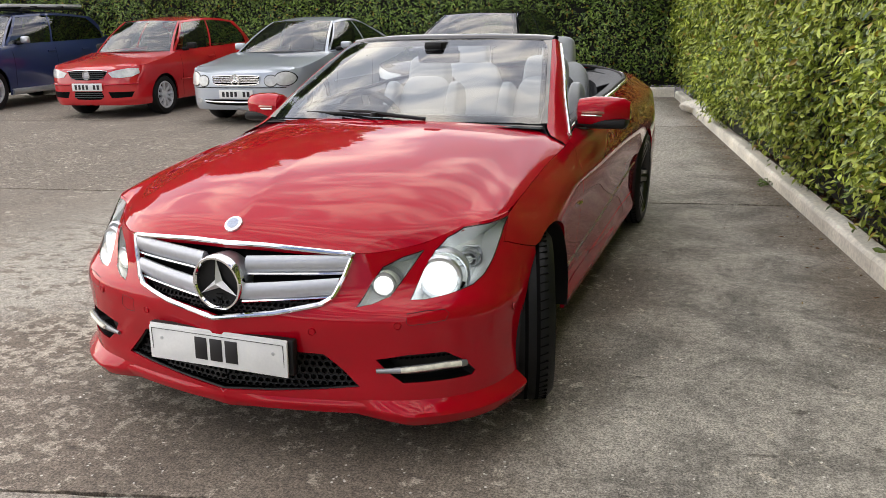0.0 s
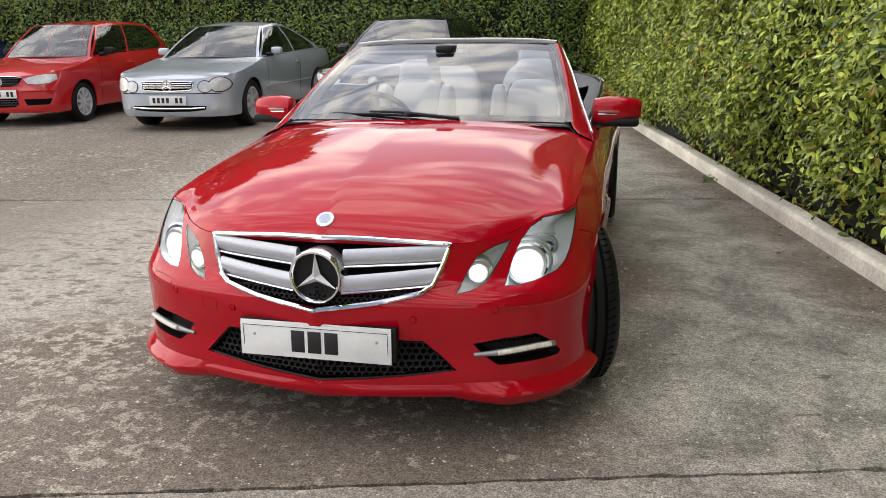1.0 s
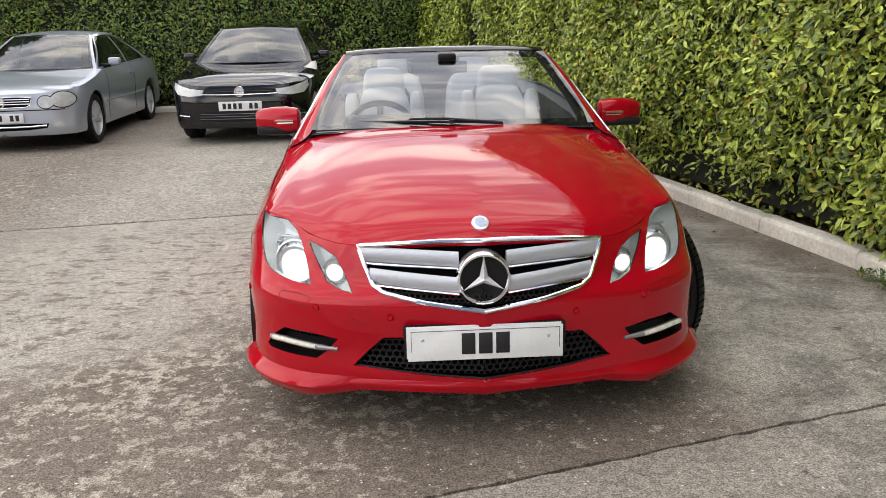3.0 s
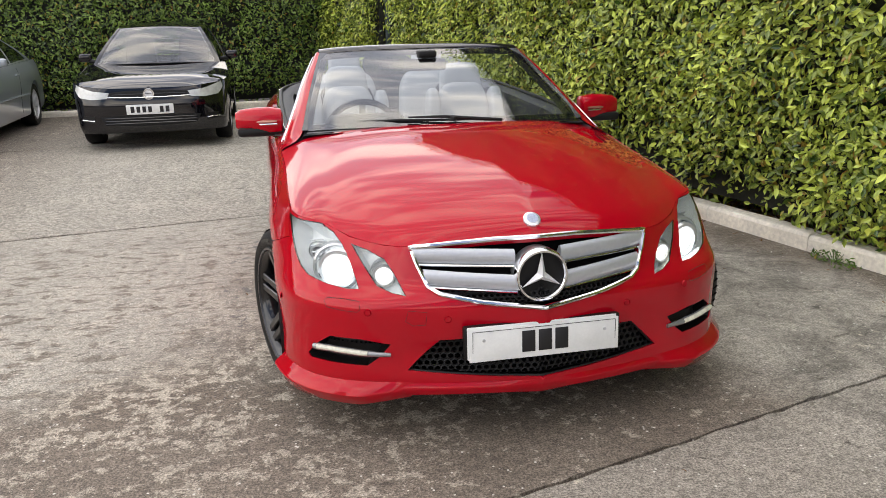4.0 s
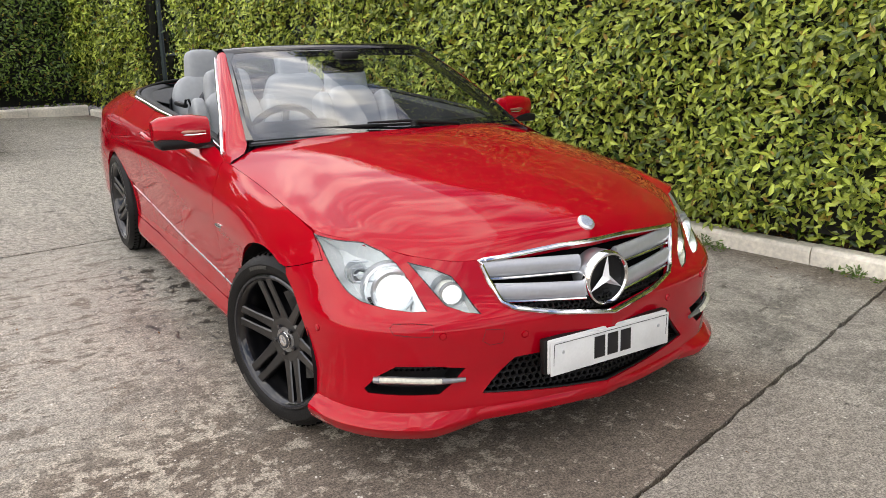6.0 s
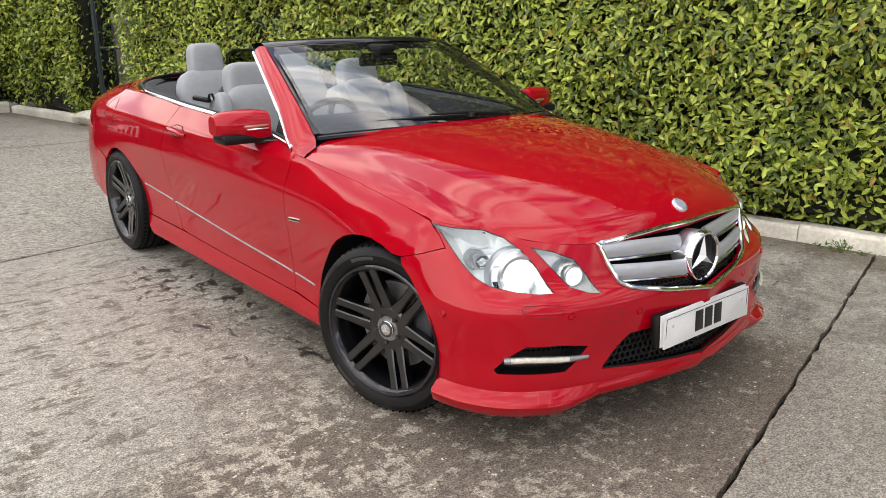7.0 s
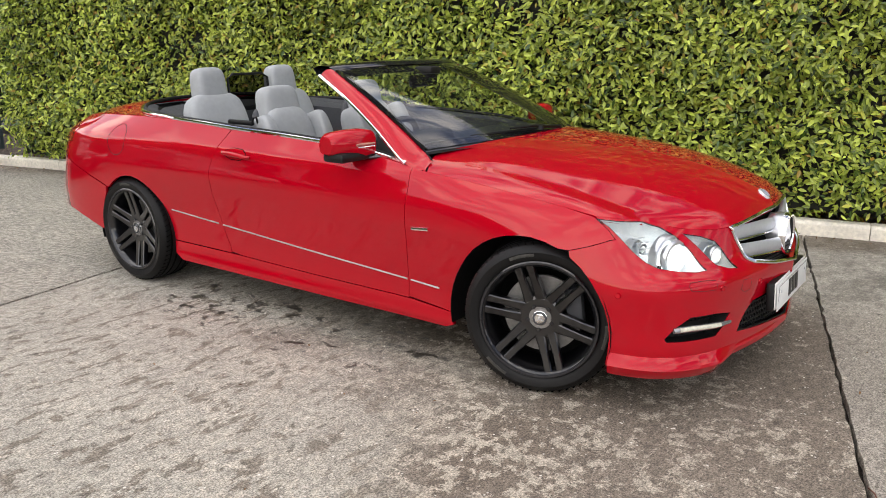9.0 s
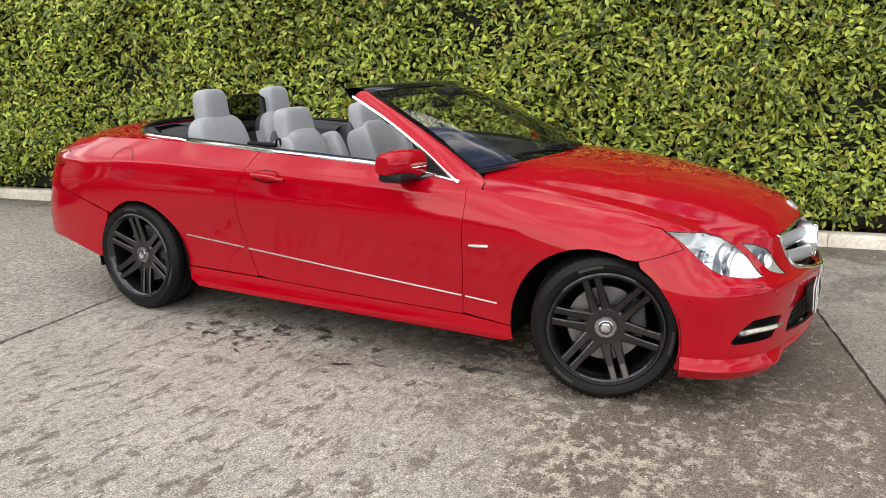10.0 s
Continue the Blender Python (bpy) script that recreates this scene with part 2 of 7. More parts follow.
def sheet(surf, outer, holes=(), cell=0.02, flange=0.015, out_dir=None):
    """Lays a flat outline with holes on a curved surface surf(a, b) -> xyz, and turns its rims inwards by flange."""
    from mathutils.geometry import delaunay_2d_cdt
    loops = [resample(outer, cell)] + [resample(h, cell * 0.7) for h in holes]
    pts, edges = [], []
    for lp in loops:
        k = len(pts)
        pts += [tuple(p) for p in lp]
        edges += [(k + i, k + (i + 1) % len(lp)) for i in range(len(lp))]
    rim = np.array(pts)
    lo, hi = rim.min(0), rim.max(0)
    gx, gy = np.meshgrid(np.arange(lo[0] + cell / 2, hi[0], cell), np.arange(lo[1] + cell / 2, hi[1], cell))
    gx, gy = gx.ravel(), gy.ravel()
    keep = inside(loops[0], gx, gy)
    for h in loops[1:]:
        keep &= ~inside(h, gx, gy)
    gx, gy = gx[keep], gy[keep]
    ok = np.ones(len(gx), bool)
    for i in range(0, len(gx), 4000):
        d = ((gx[i:i + 4000, None] - rim[None, :, 0]) ** 2 + (gy[i:i + 4000, None] - rim[None, :, 1]) ** 2).min(1)
        ok[i:i + 4000] = d > (cell * 0.55) ** 2
    pts += list(zip(gx[ok], gy[ok]))
    v2, _, fs, *_ = delaunay_2d_cdt([Vector(p) for p in pts], edges, [], 0, 1e-6)
    v2 = np.array([tuple(v) for v in v2])
    tri = np.array([f for f in fs if len(f) == 3])
    cen = v2[tri].mean(1)
    keep = inside(loops[0], cen[:, 0], cen[:, 1])
    for h in loops[1:]:
        keep &= ~inside(h, cen[:, 0], cen[:, 1])
    tri = tri[keep]
    v3 = np.array(surf(v2[:, 0], v2[:, 1])).T
    nrm = np.zeros_like(v3)
    fn = np.cross(v3[tri[:, 1]] - v3[tri[:, 0]], v3[tri[:, 2]] - v3[tri[:, 0]])
    if out_dir is not None and (fn @ np.array(out_dir, float)).sum() < 0:
        tri, fn = tri[:, ::-1], -fn
    for k in range(3):
        np.add.at(nrm, tri[:, k], fn)
    nrm /= np.linalg.norm(nrm, axis=1)[:, None] + 1e-12
    verts, faces = [tuple(v) for v in v3], [tuple(int(i) for i in t) for t in tri]
    if flange:
        count = {}
        for t in tri:
            for a, b in ((t[0], t[1]), (t[1], t[2]), (t[2], t[0])):
                count[(a, b)] = 1
        twin = {}
        for a, b in [e for e in count if (e[1], e[0]) not in count]:
            if abs(v3[a][0]) < 1e-4 and abs(v3[b][0]) < 1e-4:
                continue
            for v in (a, b):
                if v not in twin:
                    twin[v] = len(verts)
                    verts.append(tuple(v3[v]))
                    verts.append(tuple(v3[v] - nrm[v] * flange))
            faces.append((twin[b], twin[a], twin[a] + 1, twin[b] + 1))
    used = sorted({i for f in faces for i in f})
    at = {v: i for i, v in enumerate(used)}
    return mesh_bm([verts[i] for i in used], [tuple(at[i] for i in f) for f in faces])


def mirrored(bm):
    """The other side's copy, across x = 0."""
    other = bm.copy()
    bmesh.ops.scale(other, vec=(-1, 1, 1), verts=other.verts)
    bmesh.ops.reverse_faces(other, faces=other.faces)
    return other


def both(bm):
    """One mesh of a half and its mirror image, welded on the middle line."""
    other = mirrored(bm)
    add_bm(bm, other)
    bmesh.ops.remove_doubles(bm, verts=[v for v in bm.verts if abs(v.co.x) < 1e-3], dist=2e-4)
    return bm

# ---- ground, kerb, hedges ----
KX, KS = 2.58, -0.20     # the kerb's foot: x = KX + KS * y


def kerb_x(y):
    return KX + KS * y


def concrete_mat(name, base, dark, patch, scale, pit=0.5, gravel=0.0, worn=0.5):
    m = bpy.data.materials.new(name)
    m.use_nodes = True
    nt = m.node_tree
    nd, ln = nt.nodes.new, nt.links.new
    b = nt.nodes["Principled BSDF"]
    tc = nd("ShaderNodeTexCoord")

    def noisy(sc, detail, rough=0.55, dist=0.0):
        n = nd("ShaderNodeTexNoise")
        n.inputs["Scale"].default_value, n.inputs["Detail"].default_value = sc, detail
        n.inputs["Roughness"].default_value, n.inputs["Distortion"].default_value = rough, dist
        ln(tc.outputs["Object"], n.inputs["Vector"])
        return n.outputs["Fac"]

    def ramp(src, a, b2, ca=(0, 0, 0), cb=(1, 1, 1)):
        r = nd("ShaderNodeValToRGB")
        r.color_ramp.elements[0].position, r.color_ramp.elements[1].position = a, b2
        r.color_ramp.elements[0].color, r.color_ramp.elements[1].color = (*ca, 1), (*cb, 1)
        ln(src, r.inputs[0])
        return r.outputs[0]

    def mixed(fac, a, b2, kind="MIX", amount=None):
        x = nd("ShaderNodeMixRGB")
        x.blend_type = kind
        if fac is None:
            x.inputs[0].default_value = amount
        else:
            ln(fac, x.inputs[0])
        for k, v in ((1, a), (2, b2)):
            if isinstance(v, tuple):
                x.inputs[k].default_value = (*v, 1)
            else:
                ln(v, x.inputs[k])
        return x.outputs[0]

    broad = ramp(noisy(0.45, 5, 0.6, 0.4), 0.38, 0.62)
    col = mixed(broad, dark, base)
    flakes = ramp(noisy(scale, 12, 0.74, 0.2), 0.50, 0.565)
    where = ramp(noisy(0.9, 3), 0.5 - worn * 0.3, 0.75 - worn * 0.3)
    both_f = mixed(None, flakes, where, "MULTIPLY", 1.0)
    col = mixed(both_f, col, patch)
    spots = ramp(noisy(scale * 0.8, 4, 0.6), 0.64, 0.72)
    col = mixed(spots, col, tuple(c * 0.45 for c in dark))
    grain = noisy(130, 4, 0.7)
    col = mixed(None, col, ramp(grain, 0.2, 0.8, (0.55, 0.55, 0.55), (1.4, 1.4, 1.4)), "MULTIPLY", 0.55)
    vor = nd("ShaderNodeTexVoronoi")
    vor.inputs["Scale"].default_value = 75
    ln(tc.outputs["Object"], vor.inputs["Vector"])
    chips = ramp(vor.outputs["Distance"], 0.05, 0.22, (1, 1, 1), (0, 0, 0))
    pick = ramp(noisy(22, 2), 0.58, 0.66)
    chip_mask = mixed(None, chips, pick, "MULTIPLY", 1.0)
    col = mixed(chip_mask, col, (0.36, 0.35, 0.32))
    ln(col, b.inputs["Base Color"])
    rr = nd("ShaderNodeMapRange")
    rr.inputs["To Min"].default_value, rr.inputs["To Max"].default_value = 0.55, 0.9
    ln(broad, rr.inputs["Value"])
    ln(rr.outputs[0], b.inputs["Roughness"])
    b.inputs["Specular IOR Level"].default_value = 0.35
    add = nd("ShaderNodeMath")
    add.operation = "MULTIPLY_ADD"
    add.inputs[1].default_value = 0.6 + gravel
    ln(grain, add.inputs[0])
    ln(both_f, add.inputs[2])
    bp = nd("ShaderNodeBump")
    bp.inputs["Strength"].default_value, bp.inputs["Distance"].default_value = pit, 0.006
    ln(add.outputs[0], bp.inputs["Height"])
    ln(bp.outputs[0], b.inputs["Normal"])
    return m


def yard_mat(name, rough=0.0):
    """Old yard concrete: a bleached side, a brown worn side with pale flakes, a dark mossy lane by the kerb, and oil and damp spots."""
    m = bpy.data.materials.new(name)
    m.use_nodes = True
    nt = m.node_tree
    nd, ln = nt.nodes.new, nt.links.new
    b = nt.nodes["Principled BSDF"]
    tc, sep = nd("ShaderNodeTexCoord"), nd("ShaderNodeSeparateXYZ")
    ln(tc.outputs["Object"], sep.inputs[0])

    def put(sock, v):
        if isinstance(v, (int, float)):
            sock.default_value = v
        elif isinstance(v, tuple):
            sock.default_value = (*v, 1)
        else:
            ln(v, sock)

    def calc(op, u, v=0.0, w=0.0):
        n = nd("ShaderNodeMath")
        n.operation = op
        for k, q in enumerate((u, v, w)):
            put(n.inputs[k], q)
        return n.outputs[0]

    def noisy(sc, detail, rgh=0.55, dist=0.0, stretch=(1, 1, 1), turn=0.0):
        n, mp = nd("ShaderNodeTexNoise"), nd("ShaderNodeMapping")
        mp.inputs["Scale"].default_value, mp.inputs["Rotation"].default_value = stretch, (0, 0, radians(turn))
        n.inputs["Scale"].default_value, n.inputs["Detail"].default_value = sc, detail
        n.inputs["Roughness"].default_value, n.inputs["Distortion"].default_value = rgh, dist
        ln(tc.outputs["Object"], mp.inputs["Vector"])
        ln(mp.outputs[0], n.inputs["Vector"])
        return n.outputs["Fac"]

    def step(v, lo, hi, to0=0.0, to1=1.0):
        n = nd("ShaderNodeMapRange")
        n.interpolation_type = "SMOOTHSTEP"
        put(n.inputs["Value"], v)
        for k, q in (("From Min", lo), ("From Max", hi), ("To Min", to0), ("To Max", to1)):
            n.inputs[k].default_value = q
        return n.outputs[0]

    def mixed(fac, u, v, kind="MIX"):
        n = nd("ShaderNodeMixRGB")
        n.blend_type = kind
        put(n.inputs[0], fac), put(n.inputs[1], u), put(n.inputs[2], v)
        return n.outputs[0]

    x, y = sep.outputs["X"], sep.outputs["Y"]
    wander = noisy(1.1, 5, 0.6, 0.4)
    side = calc("ADD", calc("MULTIPLY_ADD", x, -0.83, y), calc("MULTIPLY_ADD", wander, 3.4, -1.7))
    bleached = calc("MULTIPLY", step(side, 0.7, 2.5), step(x, -4.0, -2.3, 0.25, 1.0))
    lane = step(calc("ADD", x, calc("MULTIPLY_ADD", wander, 1.2, -0.6)), 0.55, 1.35)
    front = step(calc("MULTIPLY_ADD", x, 0.268, calc("MULTIPLY", y, -1.0)), 1.02, 1.04)
    broad = noisy(2.3, 6, 0.62, 0.5)
    col = mixed(broad, (0.092, 0.074, 0.058), (0.205, 0.172, 0.142))
    pale = mixed(broad, (0.235, 0.224, 0.20), (0.46, 0.44, 0.395))
    grey = mixed(broad, (0.22, 0.205, 0.182), (0.41, 0.39, 0.35))
    slab_front = mixed(broad, (0.21, 0.195, 0.175), (0.40, 0.375, 0.34))
    col = mixed(bleached, col, pale)
    col = mixed(lane, col, grey)
    col = mixed(calc("MULTIPLY", front, 0.75), col, slab_front)
    tread = step(calc("ADD", y, calc("MULTIPLY_ADD", wander, 0.8, -0.4)), 0.0, -0.75)
    col = mixed(calc("MULTIPLY", tread, 0.15), col, slab_front)
    # the lane by the kerb is blotched with damp and moss
    blot = noisy(2.6, 8, 0.68, 0.6)
    col = mixed(calc("MULTIPLY", lane, 0.85), col, step(blot, 0.34, 0.66, 0.46, 1.25), "MULTIPLY")
    # pale flakes where the skin has worn, mostly beside the bleached part
    keen = noisy(13.0, 13, 0.72, 0.25)
    some = step(noisy(1.7, 4, 0.6), 0.36, 0.62)
    few = calc("MULTIPLY_ADD", lane, 0.025, calc("MULTIPLY_ADD", front, 0.02, calc("MULTIPLY_ADD", some, -0.075, 0.55)))
    away = calc("SQRT", calc("ADD", calc("POWER", calc("ADD", x, 1.35), 2.0), calc("POWER", calc("ADD", y, -0.35), 2.0)))
    few = calc("MULTIPLY_ADD", step(calc("MULTIPLY_ADD", wander, 1.0, away), 1.6, 2.9), 0.075, few)
    flake = step(calc("SUBTRACT", keen, few), 0.0, 0.035)
    col = mixed(calc("MULTIPLY", flake, calc("MULTIPLY", calc("MULTIPLY_ADD", bleached, -0.5, 0.78), calc("MULTIPLY_ADD", tread, -0.3, 1.0))), col, mixed(broad, (0.38, 0.345, 0.29), (0.56, 0.52, 0.45)))
    # brown skin left standing in the bleached part
    skin = step(noisy(8.0, 12, 0.7, 0.3, (0.75, 1.5, 1.0), 7), 0.53, 0.575)
    near_car = step(calc("MULTIPLY_ADD", wander, 1.6, away), 4.4, 2.6, 0.0, 1.0)
    col = mixed(calc("MULTIPLY", calc("MULTIPLY", skin, near_car), calc("MULTIPLY", bleached, 0.75)), col, (0.135, 0.113, 0.09))
    # dark pits and damp spots drawn out along the slab
    pits = step(noisy(7.5, 9, 0.68, 0.3, (1.0, 1.9, 1.0), 20), 0.615, 0.66)
    col = mixed(calc("MULTIPLY", pits, 0.7), col, (0.075, 0.066, 0.056))
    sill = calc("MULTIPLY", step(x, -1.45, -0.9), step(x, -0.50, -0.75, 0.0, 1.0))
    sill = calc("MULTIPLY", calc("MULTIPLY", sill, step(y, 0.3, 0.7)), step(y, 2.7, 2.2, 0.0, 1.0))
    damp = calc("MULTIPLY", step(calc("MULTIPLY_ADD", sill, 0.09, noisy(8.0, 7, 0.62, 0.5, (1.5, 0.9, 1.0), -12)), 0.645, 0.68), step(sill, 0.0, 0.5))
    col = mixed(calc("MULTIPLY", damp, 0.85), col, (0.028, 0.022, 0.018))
    # earth washed off the bed lies along the kerb
    bank = step(calc("ADD", calc("MULTIPLY_ADD", y, 0.2, x), calc("MULTIPLY_ADD", wander, 0.9, -0.45)), 2.05, 2.55)
    col = mixed(calc("MULTIPLY", bank, 0.6), col, (0.115, 0.085, 0.055))
    # fine sand grain, and small pale stones in the mix
    grain = noisy(120.0, 5, 0.75)
    mid = noisy(30.0, 8, 0.75)
    col = mixed(1.0, col, (1.02, 1.0, 0.955), "MULTIPLY")
    col = mixed(0.8, col, step(grain, 0.34, 0.66, 0.4, 1.65), "MULTIPLY")
    col = mixed(0.42 + 0.35 * rough, col, step(mid, 0.38, 0.62, 0.35, 1.55), "MULTIPLY")
    vor = nd("ShaderNodeTexVoronoi")
    vor.inputs["Scale"].default_value = 42
    ln(tc.outputs["Object"], vor.inputs["Vector"])
    chips = calc("MULTIPLY", step(vor.outputs["Distance"], 0.24, 0.14), step(noisy(16, 2), 0.57, 0.63))
    col = mixed(chips, col, (0.72, 0.70, 0.64))
    ln(col, b.inputs["Base Color"])
    ln(step(calc("ADD", calc("MULTIPLY", damp, -0.9), broad), -0.5, 0.7, 0.32, 0.85), b.inputs["Roughness"])
    b.inputs["Specular IOR Level"].default_value = 0.35
    bp = nd("ShaderNodeBump")
    bp.inputs["Strength"].default_value, bp.inputs["Distance"].default_value = 0.3 + 0.3 * rough, 0.006
    relief = calc("ADD", calc("MULTIPLY_ADD", grain, 0.7 + rough, calc("MULTIPLY", flake, 0.7)), calc("MULTIPLY_ADD", mid, 0.9 + rough, calc("MULTIPLY", pits, -0.6)))
    ln(relief, bp.inputs["Height"])
    ln(bp.outputs[0], b.inputs["Normal"])
    return m


CONCRETE = yard_mat("worn_concrete")
CONCRETE_ROUGH = yard_mat("rough_concrete", 0.6)
SOIL = concrete_mat("hedge_soil", (0.035, 0.027, 0.020), (0.02, 0.014, 0.01), (0.06, 0.047, 0.035), 14.0, 1.0, 1.0, 0.9)
KERB = mat("kerb_concrete", (0.88, 0.83, 0.71), 0.8, grain=0.22, grain_scale=35, stain=0.25, stain_scale=2.5, bump=0.6, bump_scale=120)

BED = concrete_mat("bed_earth", (0.12, 0.09, 0.065), (0.06, 0.042, 0.03), (0.21, 0.165, 0.12), 14.0, 1.0, 1.0, 0.9)
ground = link("ground", mesh_bm([(-900, -900, -0.045), (900, -900, -0.045), (900, 900, -0.045), (-900, 900, -0.045)], [(0, 1, 2, 3)]), SOIL)
tagged(ground, "dark earth ground under the slabs and hedges", "ground", kind="structure")


def joint_near(x):
    return -1.03 + 0.268 * x


def joint_far(x):
    return 3.22 + 0.165 * x


def joint_end(x):
    return 7.7 + 0.18 * x


def yard_height(x, y):
    """The yard rises a little towards the parked cars."""
    a, b = np.clip((y - joint_far(x)) / 3.3, 0, 1), np.clip((0.3 - x) / 2.2, 0, 1)
    return 0.07 * a * a * (3 - 2 * a) * b * b * (3 - 2 * b)


def slab(name, lower, upper, material, label, x0=-22.0, gap=0.009):
    """A slab of the yard between two joints, with rubbed and slightly broken edges."""
    rng = np.random.default_rng(len(name) + int(10 * upper(0)))
    xs = np.r_[np.arange(x0, -5, 1.0), np.arange(-5, 5.0, 0.06)]
    low, high = [], []
    for x in xs:
        low.append((x, lower(x) + gap + 0.4 * gap * rng.standard_normal()))
        high.append((x, upper(x) - gap + 0.4 * gap * rng.standard_normal()))

    def clip(line):
        out = [p for p in line if p[0] < kerb_x(p[1]) + 0.02]
        y = out[-1][1]
        return out + [(kerb_x(y) + 0.03, y)]

    low, high = clip(low), clip(high)
    ob = link(name, sheet(lambda x, y: (x, y, yard_height(x, y)), low + high[::-1], cell=0.4, flange=0.04, out_dir=(0, 0, 1)), material, None, smooth=False)
    return tagged(ob, label, "pavement", kind="structure")


slab("pavement_1", lambda x: -6.5 + 0.2 * x, joint_near, CONCRETE, "worn grey-brown concrete yard slab with pale flaking patches", -16)
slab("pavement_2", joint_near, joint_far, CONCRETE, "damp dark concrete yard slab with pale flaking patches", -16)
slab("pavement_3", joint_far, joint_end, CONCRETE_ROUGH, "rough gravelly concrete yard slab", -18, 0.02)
slab("pavement_4", joint_end, lambda x: 11.75 + 0.15 * x, CONCRETE_ROUGH, "rough concrete slab under the parked cars", -20)


def kerb_run(a, b, count_from, parent, lift=0.0):
    """Kerb stones laid end to end from a to b; their faces stand on the slab's edge."""
    a, b = Vector((*a, 0)), Vector((*b, 0))
    d = (b - a).normalized()
    turn = math.atan2(d.y, d.x)
    total, done, rng = (b - a).length, 0.0, random.Random(count_from)
    profile = [(0.0, -0.06), (0.0, 0.085), (0.010, 0.103), (0.022, 0.110), (0.118, 0.112), (0.125, 0.105), (0.125, -0.06)]
    while done < total - 0.2:
        ln_ = min(0.91, total - done)
        bm = bmesh.new()
        rings = []
        for k in range(7):
            x = 0.003 + (ln_ - 0.006) * k / 6
            rings.append([bm.verts.new((x, -u, z + 0.002 * rng.uniform(-1, 1))) for u, z in profile])
        for r, q in zip(rings[:-1], rings[1:]):
            for i in range(len(profile) - 1):
                bm.faces.new((r[i], r[i + 1], q[i + 1], q[i]))
        bm.faces.new(rings[0][::-1]), bm.faces.new(rings[-1])
        bmesh.ops.recalc_face_normals(bm, faces=bm.faces)
        st = part("kerb_stone", bm, KERB, parent, smooth=False)
        at = a + d * done
        st.matrix_basis = pose(at.x, at.y, lift + rng.uniform(-0.006, 0.004), rng.uniform(-0.4, 0.4), rng.uniform(-0.3, 0.3), math.degrees(turn))
        done += ln_


bed_at = lambda u, y: (kerb_x(y) + 0.118 + u, y, 0.055 + 0.05 * np.clip(u, 0, 0.5) + 0.02 * np.sin(y * 5 + u * 9) * np.sin(u * 13 + y * 2))
bed = link("ground_bed", sheet(bed_at, [(0, -7), (1.6, -7), (1.6, 11.4), (0, 11.4)], cell=0.12, flange=0.05, out_dir=(0, 0, 1)), BED)
tagged(bed, "bare brown earth bed between kerb and hedge", "ground", kind="structure")
kerb = thing("kerb", "pale weathered concrete kerb stones along the hedge", "kerb", kind="structure")
kerb_run((kerb_x(-7.0), -7.0), (kerb_x(11.55), 11.55), 3, kerb)
kerb_run((kerb_x(11.6), 11.62), (-16.0, 9.3), 5, kerb, 0.05)


# hedges: a near-black core coloured as inner shade, a thick skin of separate leaves
def leaf_mat(name, top, low):
    m = bpy.data.materials.new(name)
    m.use_nodes = True
    nt = m.node_tree
    nd, ln = nt.nodes.new, nt.links.new
    b = nt.nodes["Principled BSDF"]
    g, oi, tc = nd("ShaderNodeNewGeometry"), nd("ShaderNodeObjectInfo"), nd("ShaderNodeTexCoord")
    ad = nd("ShaderNodeMath")
    ad.operation = "ADD"
    ln(g.outputs["Random Per Island"], ad.inputs[0])
    ln(oi.outputs["Random"], ad.inputs[1])
    fr = nd("ShaderNodeMath")
    fr.operation = "FRACT"
    ln(ad.outputs[0], fr.inputs[0])
    r = nd("ShaderNodeValToRGB")
    els = r.color_ramp.elements
    els[0].color, els[1].color = (*low, 1), (*top, 1)
    els[0].position, els[1].position = 0.0, 0.93
    e = els.new(0.985)
    e.color = (0.30, 0.20, 0.03, 1)
    e2 = els.new(0.5)
    e2.color = (*[(a + c) * 0.5 for a, c in zip(top, low)], 1)
    ln(fr.outputs[0], r.inputs[0])
    n = nd("ShaderNodeTexNoise")
    n.inputs["Scale"].default_value = 1.1
    ln(tc.outputs["Object"], n.inputs["Vector"])
    mr = nd("ShaderNodeMapRange")
    mr.inputs["To Min"].default_value, mr.inputs["To Max"].default_value = 0.62, 1.38
    ln(n.outputs["Fac"], mr.inputs["Value"])
    sc = nd("ShaderNodeVectorMath")
    sc.operation = "SCALE"
    ln(r.outputs[0], sc.inputs[0])
    ln(mr.outputs[0], sc.inputs["Scale"])
    ln(sc.outputs[0], b.inputs["Base Color"])
    b.inputs["Roughness"].default_value = 0.27
    b.inputs["Specular IOR Level"].default_value = 0.5
    tl, mx, out = nd("ShaderNodeBsdfTranslucent"), nd("ShaderNodeMixShader"), nt.nodes["Material Output"]
    ln(sc.outputs[0], tl.inputs["Color"])
    mx.inputs[0].default_value = 0.09
    ln(b.outputs[0], mx.inputs[1])
    ln(tl.outputs[0], mx.inputs[2])
    ln(mx.outputs[0], out.inputs["Surface"])
    return m


LEAF = leaf_mat("laurel_leaf", (0.57, 0.67, 0.10), (0.028, 0.068, 0.011))
# darker than LEAF: shade on the far hedge's face is in its colour
LEAF_SHADE = leaf_mat("shaded_hedge_leaf", (0.24, 0.36, 0.06), (0.022, 0.05, 0.010))
# near-black, so the shade deep between the leaves is in the core's colour
CORE_SHADE = mat("hedge_core", (0.010, 0.011, 0.005), 0.9, grain=0.5, grain_scale=30, bump=1.0, bump_scale=40)
LEAF_SHAPE = np.array([(0, 0, 0), (-0.19, 0.29, 0.05), (0.19, 0.29, 0.05), (-0.20, 0.60, 0.035), (0.20, 0.60, 0.035), (0, 1.04, -0.10), (0, 0.32, -0.02), (0, 0.64, -0.025)])
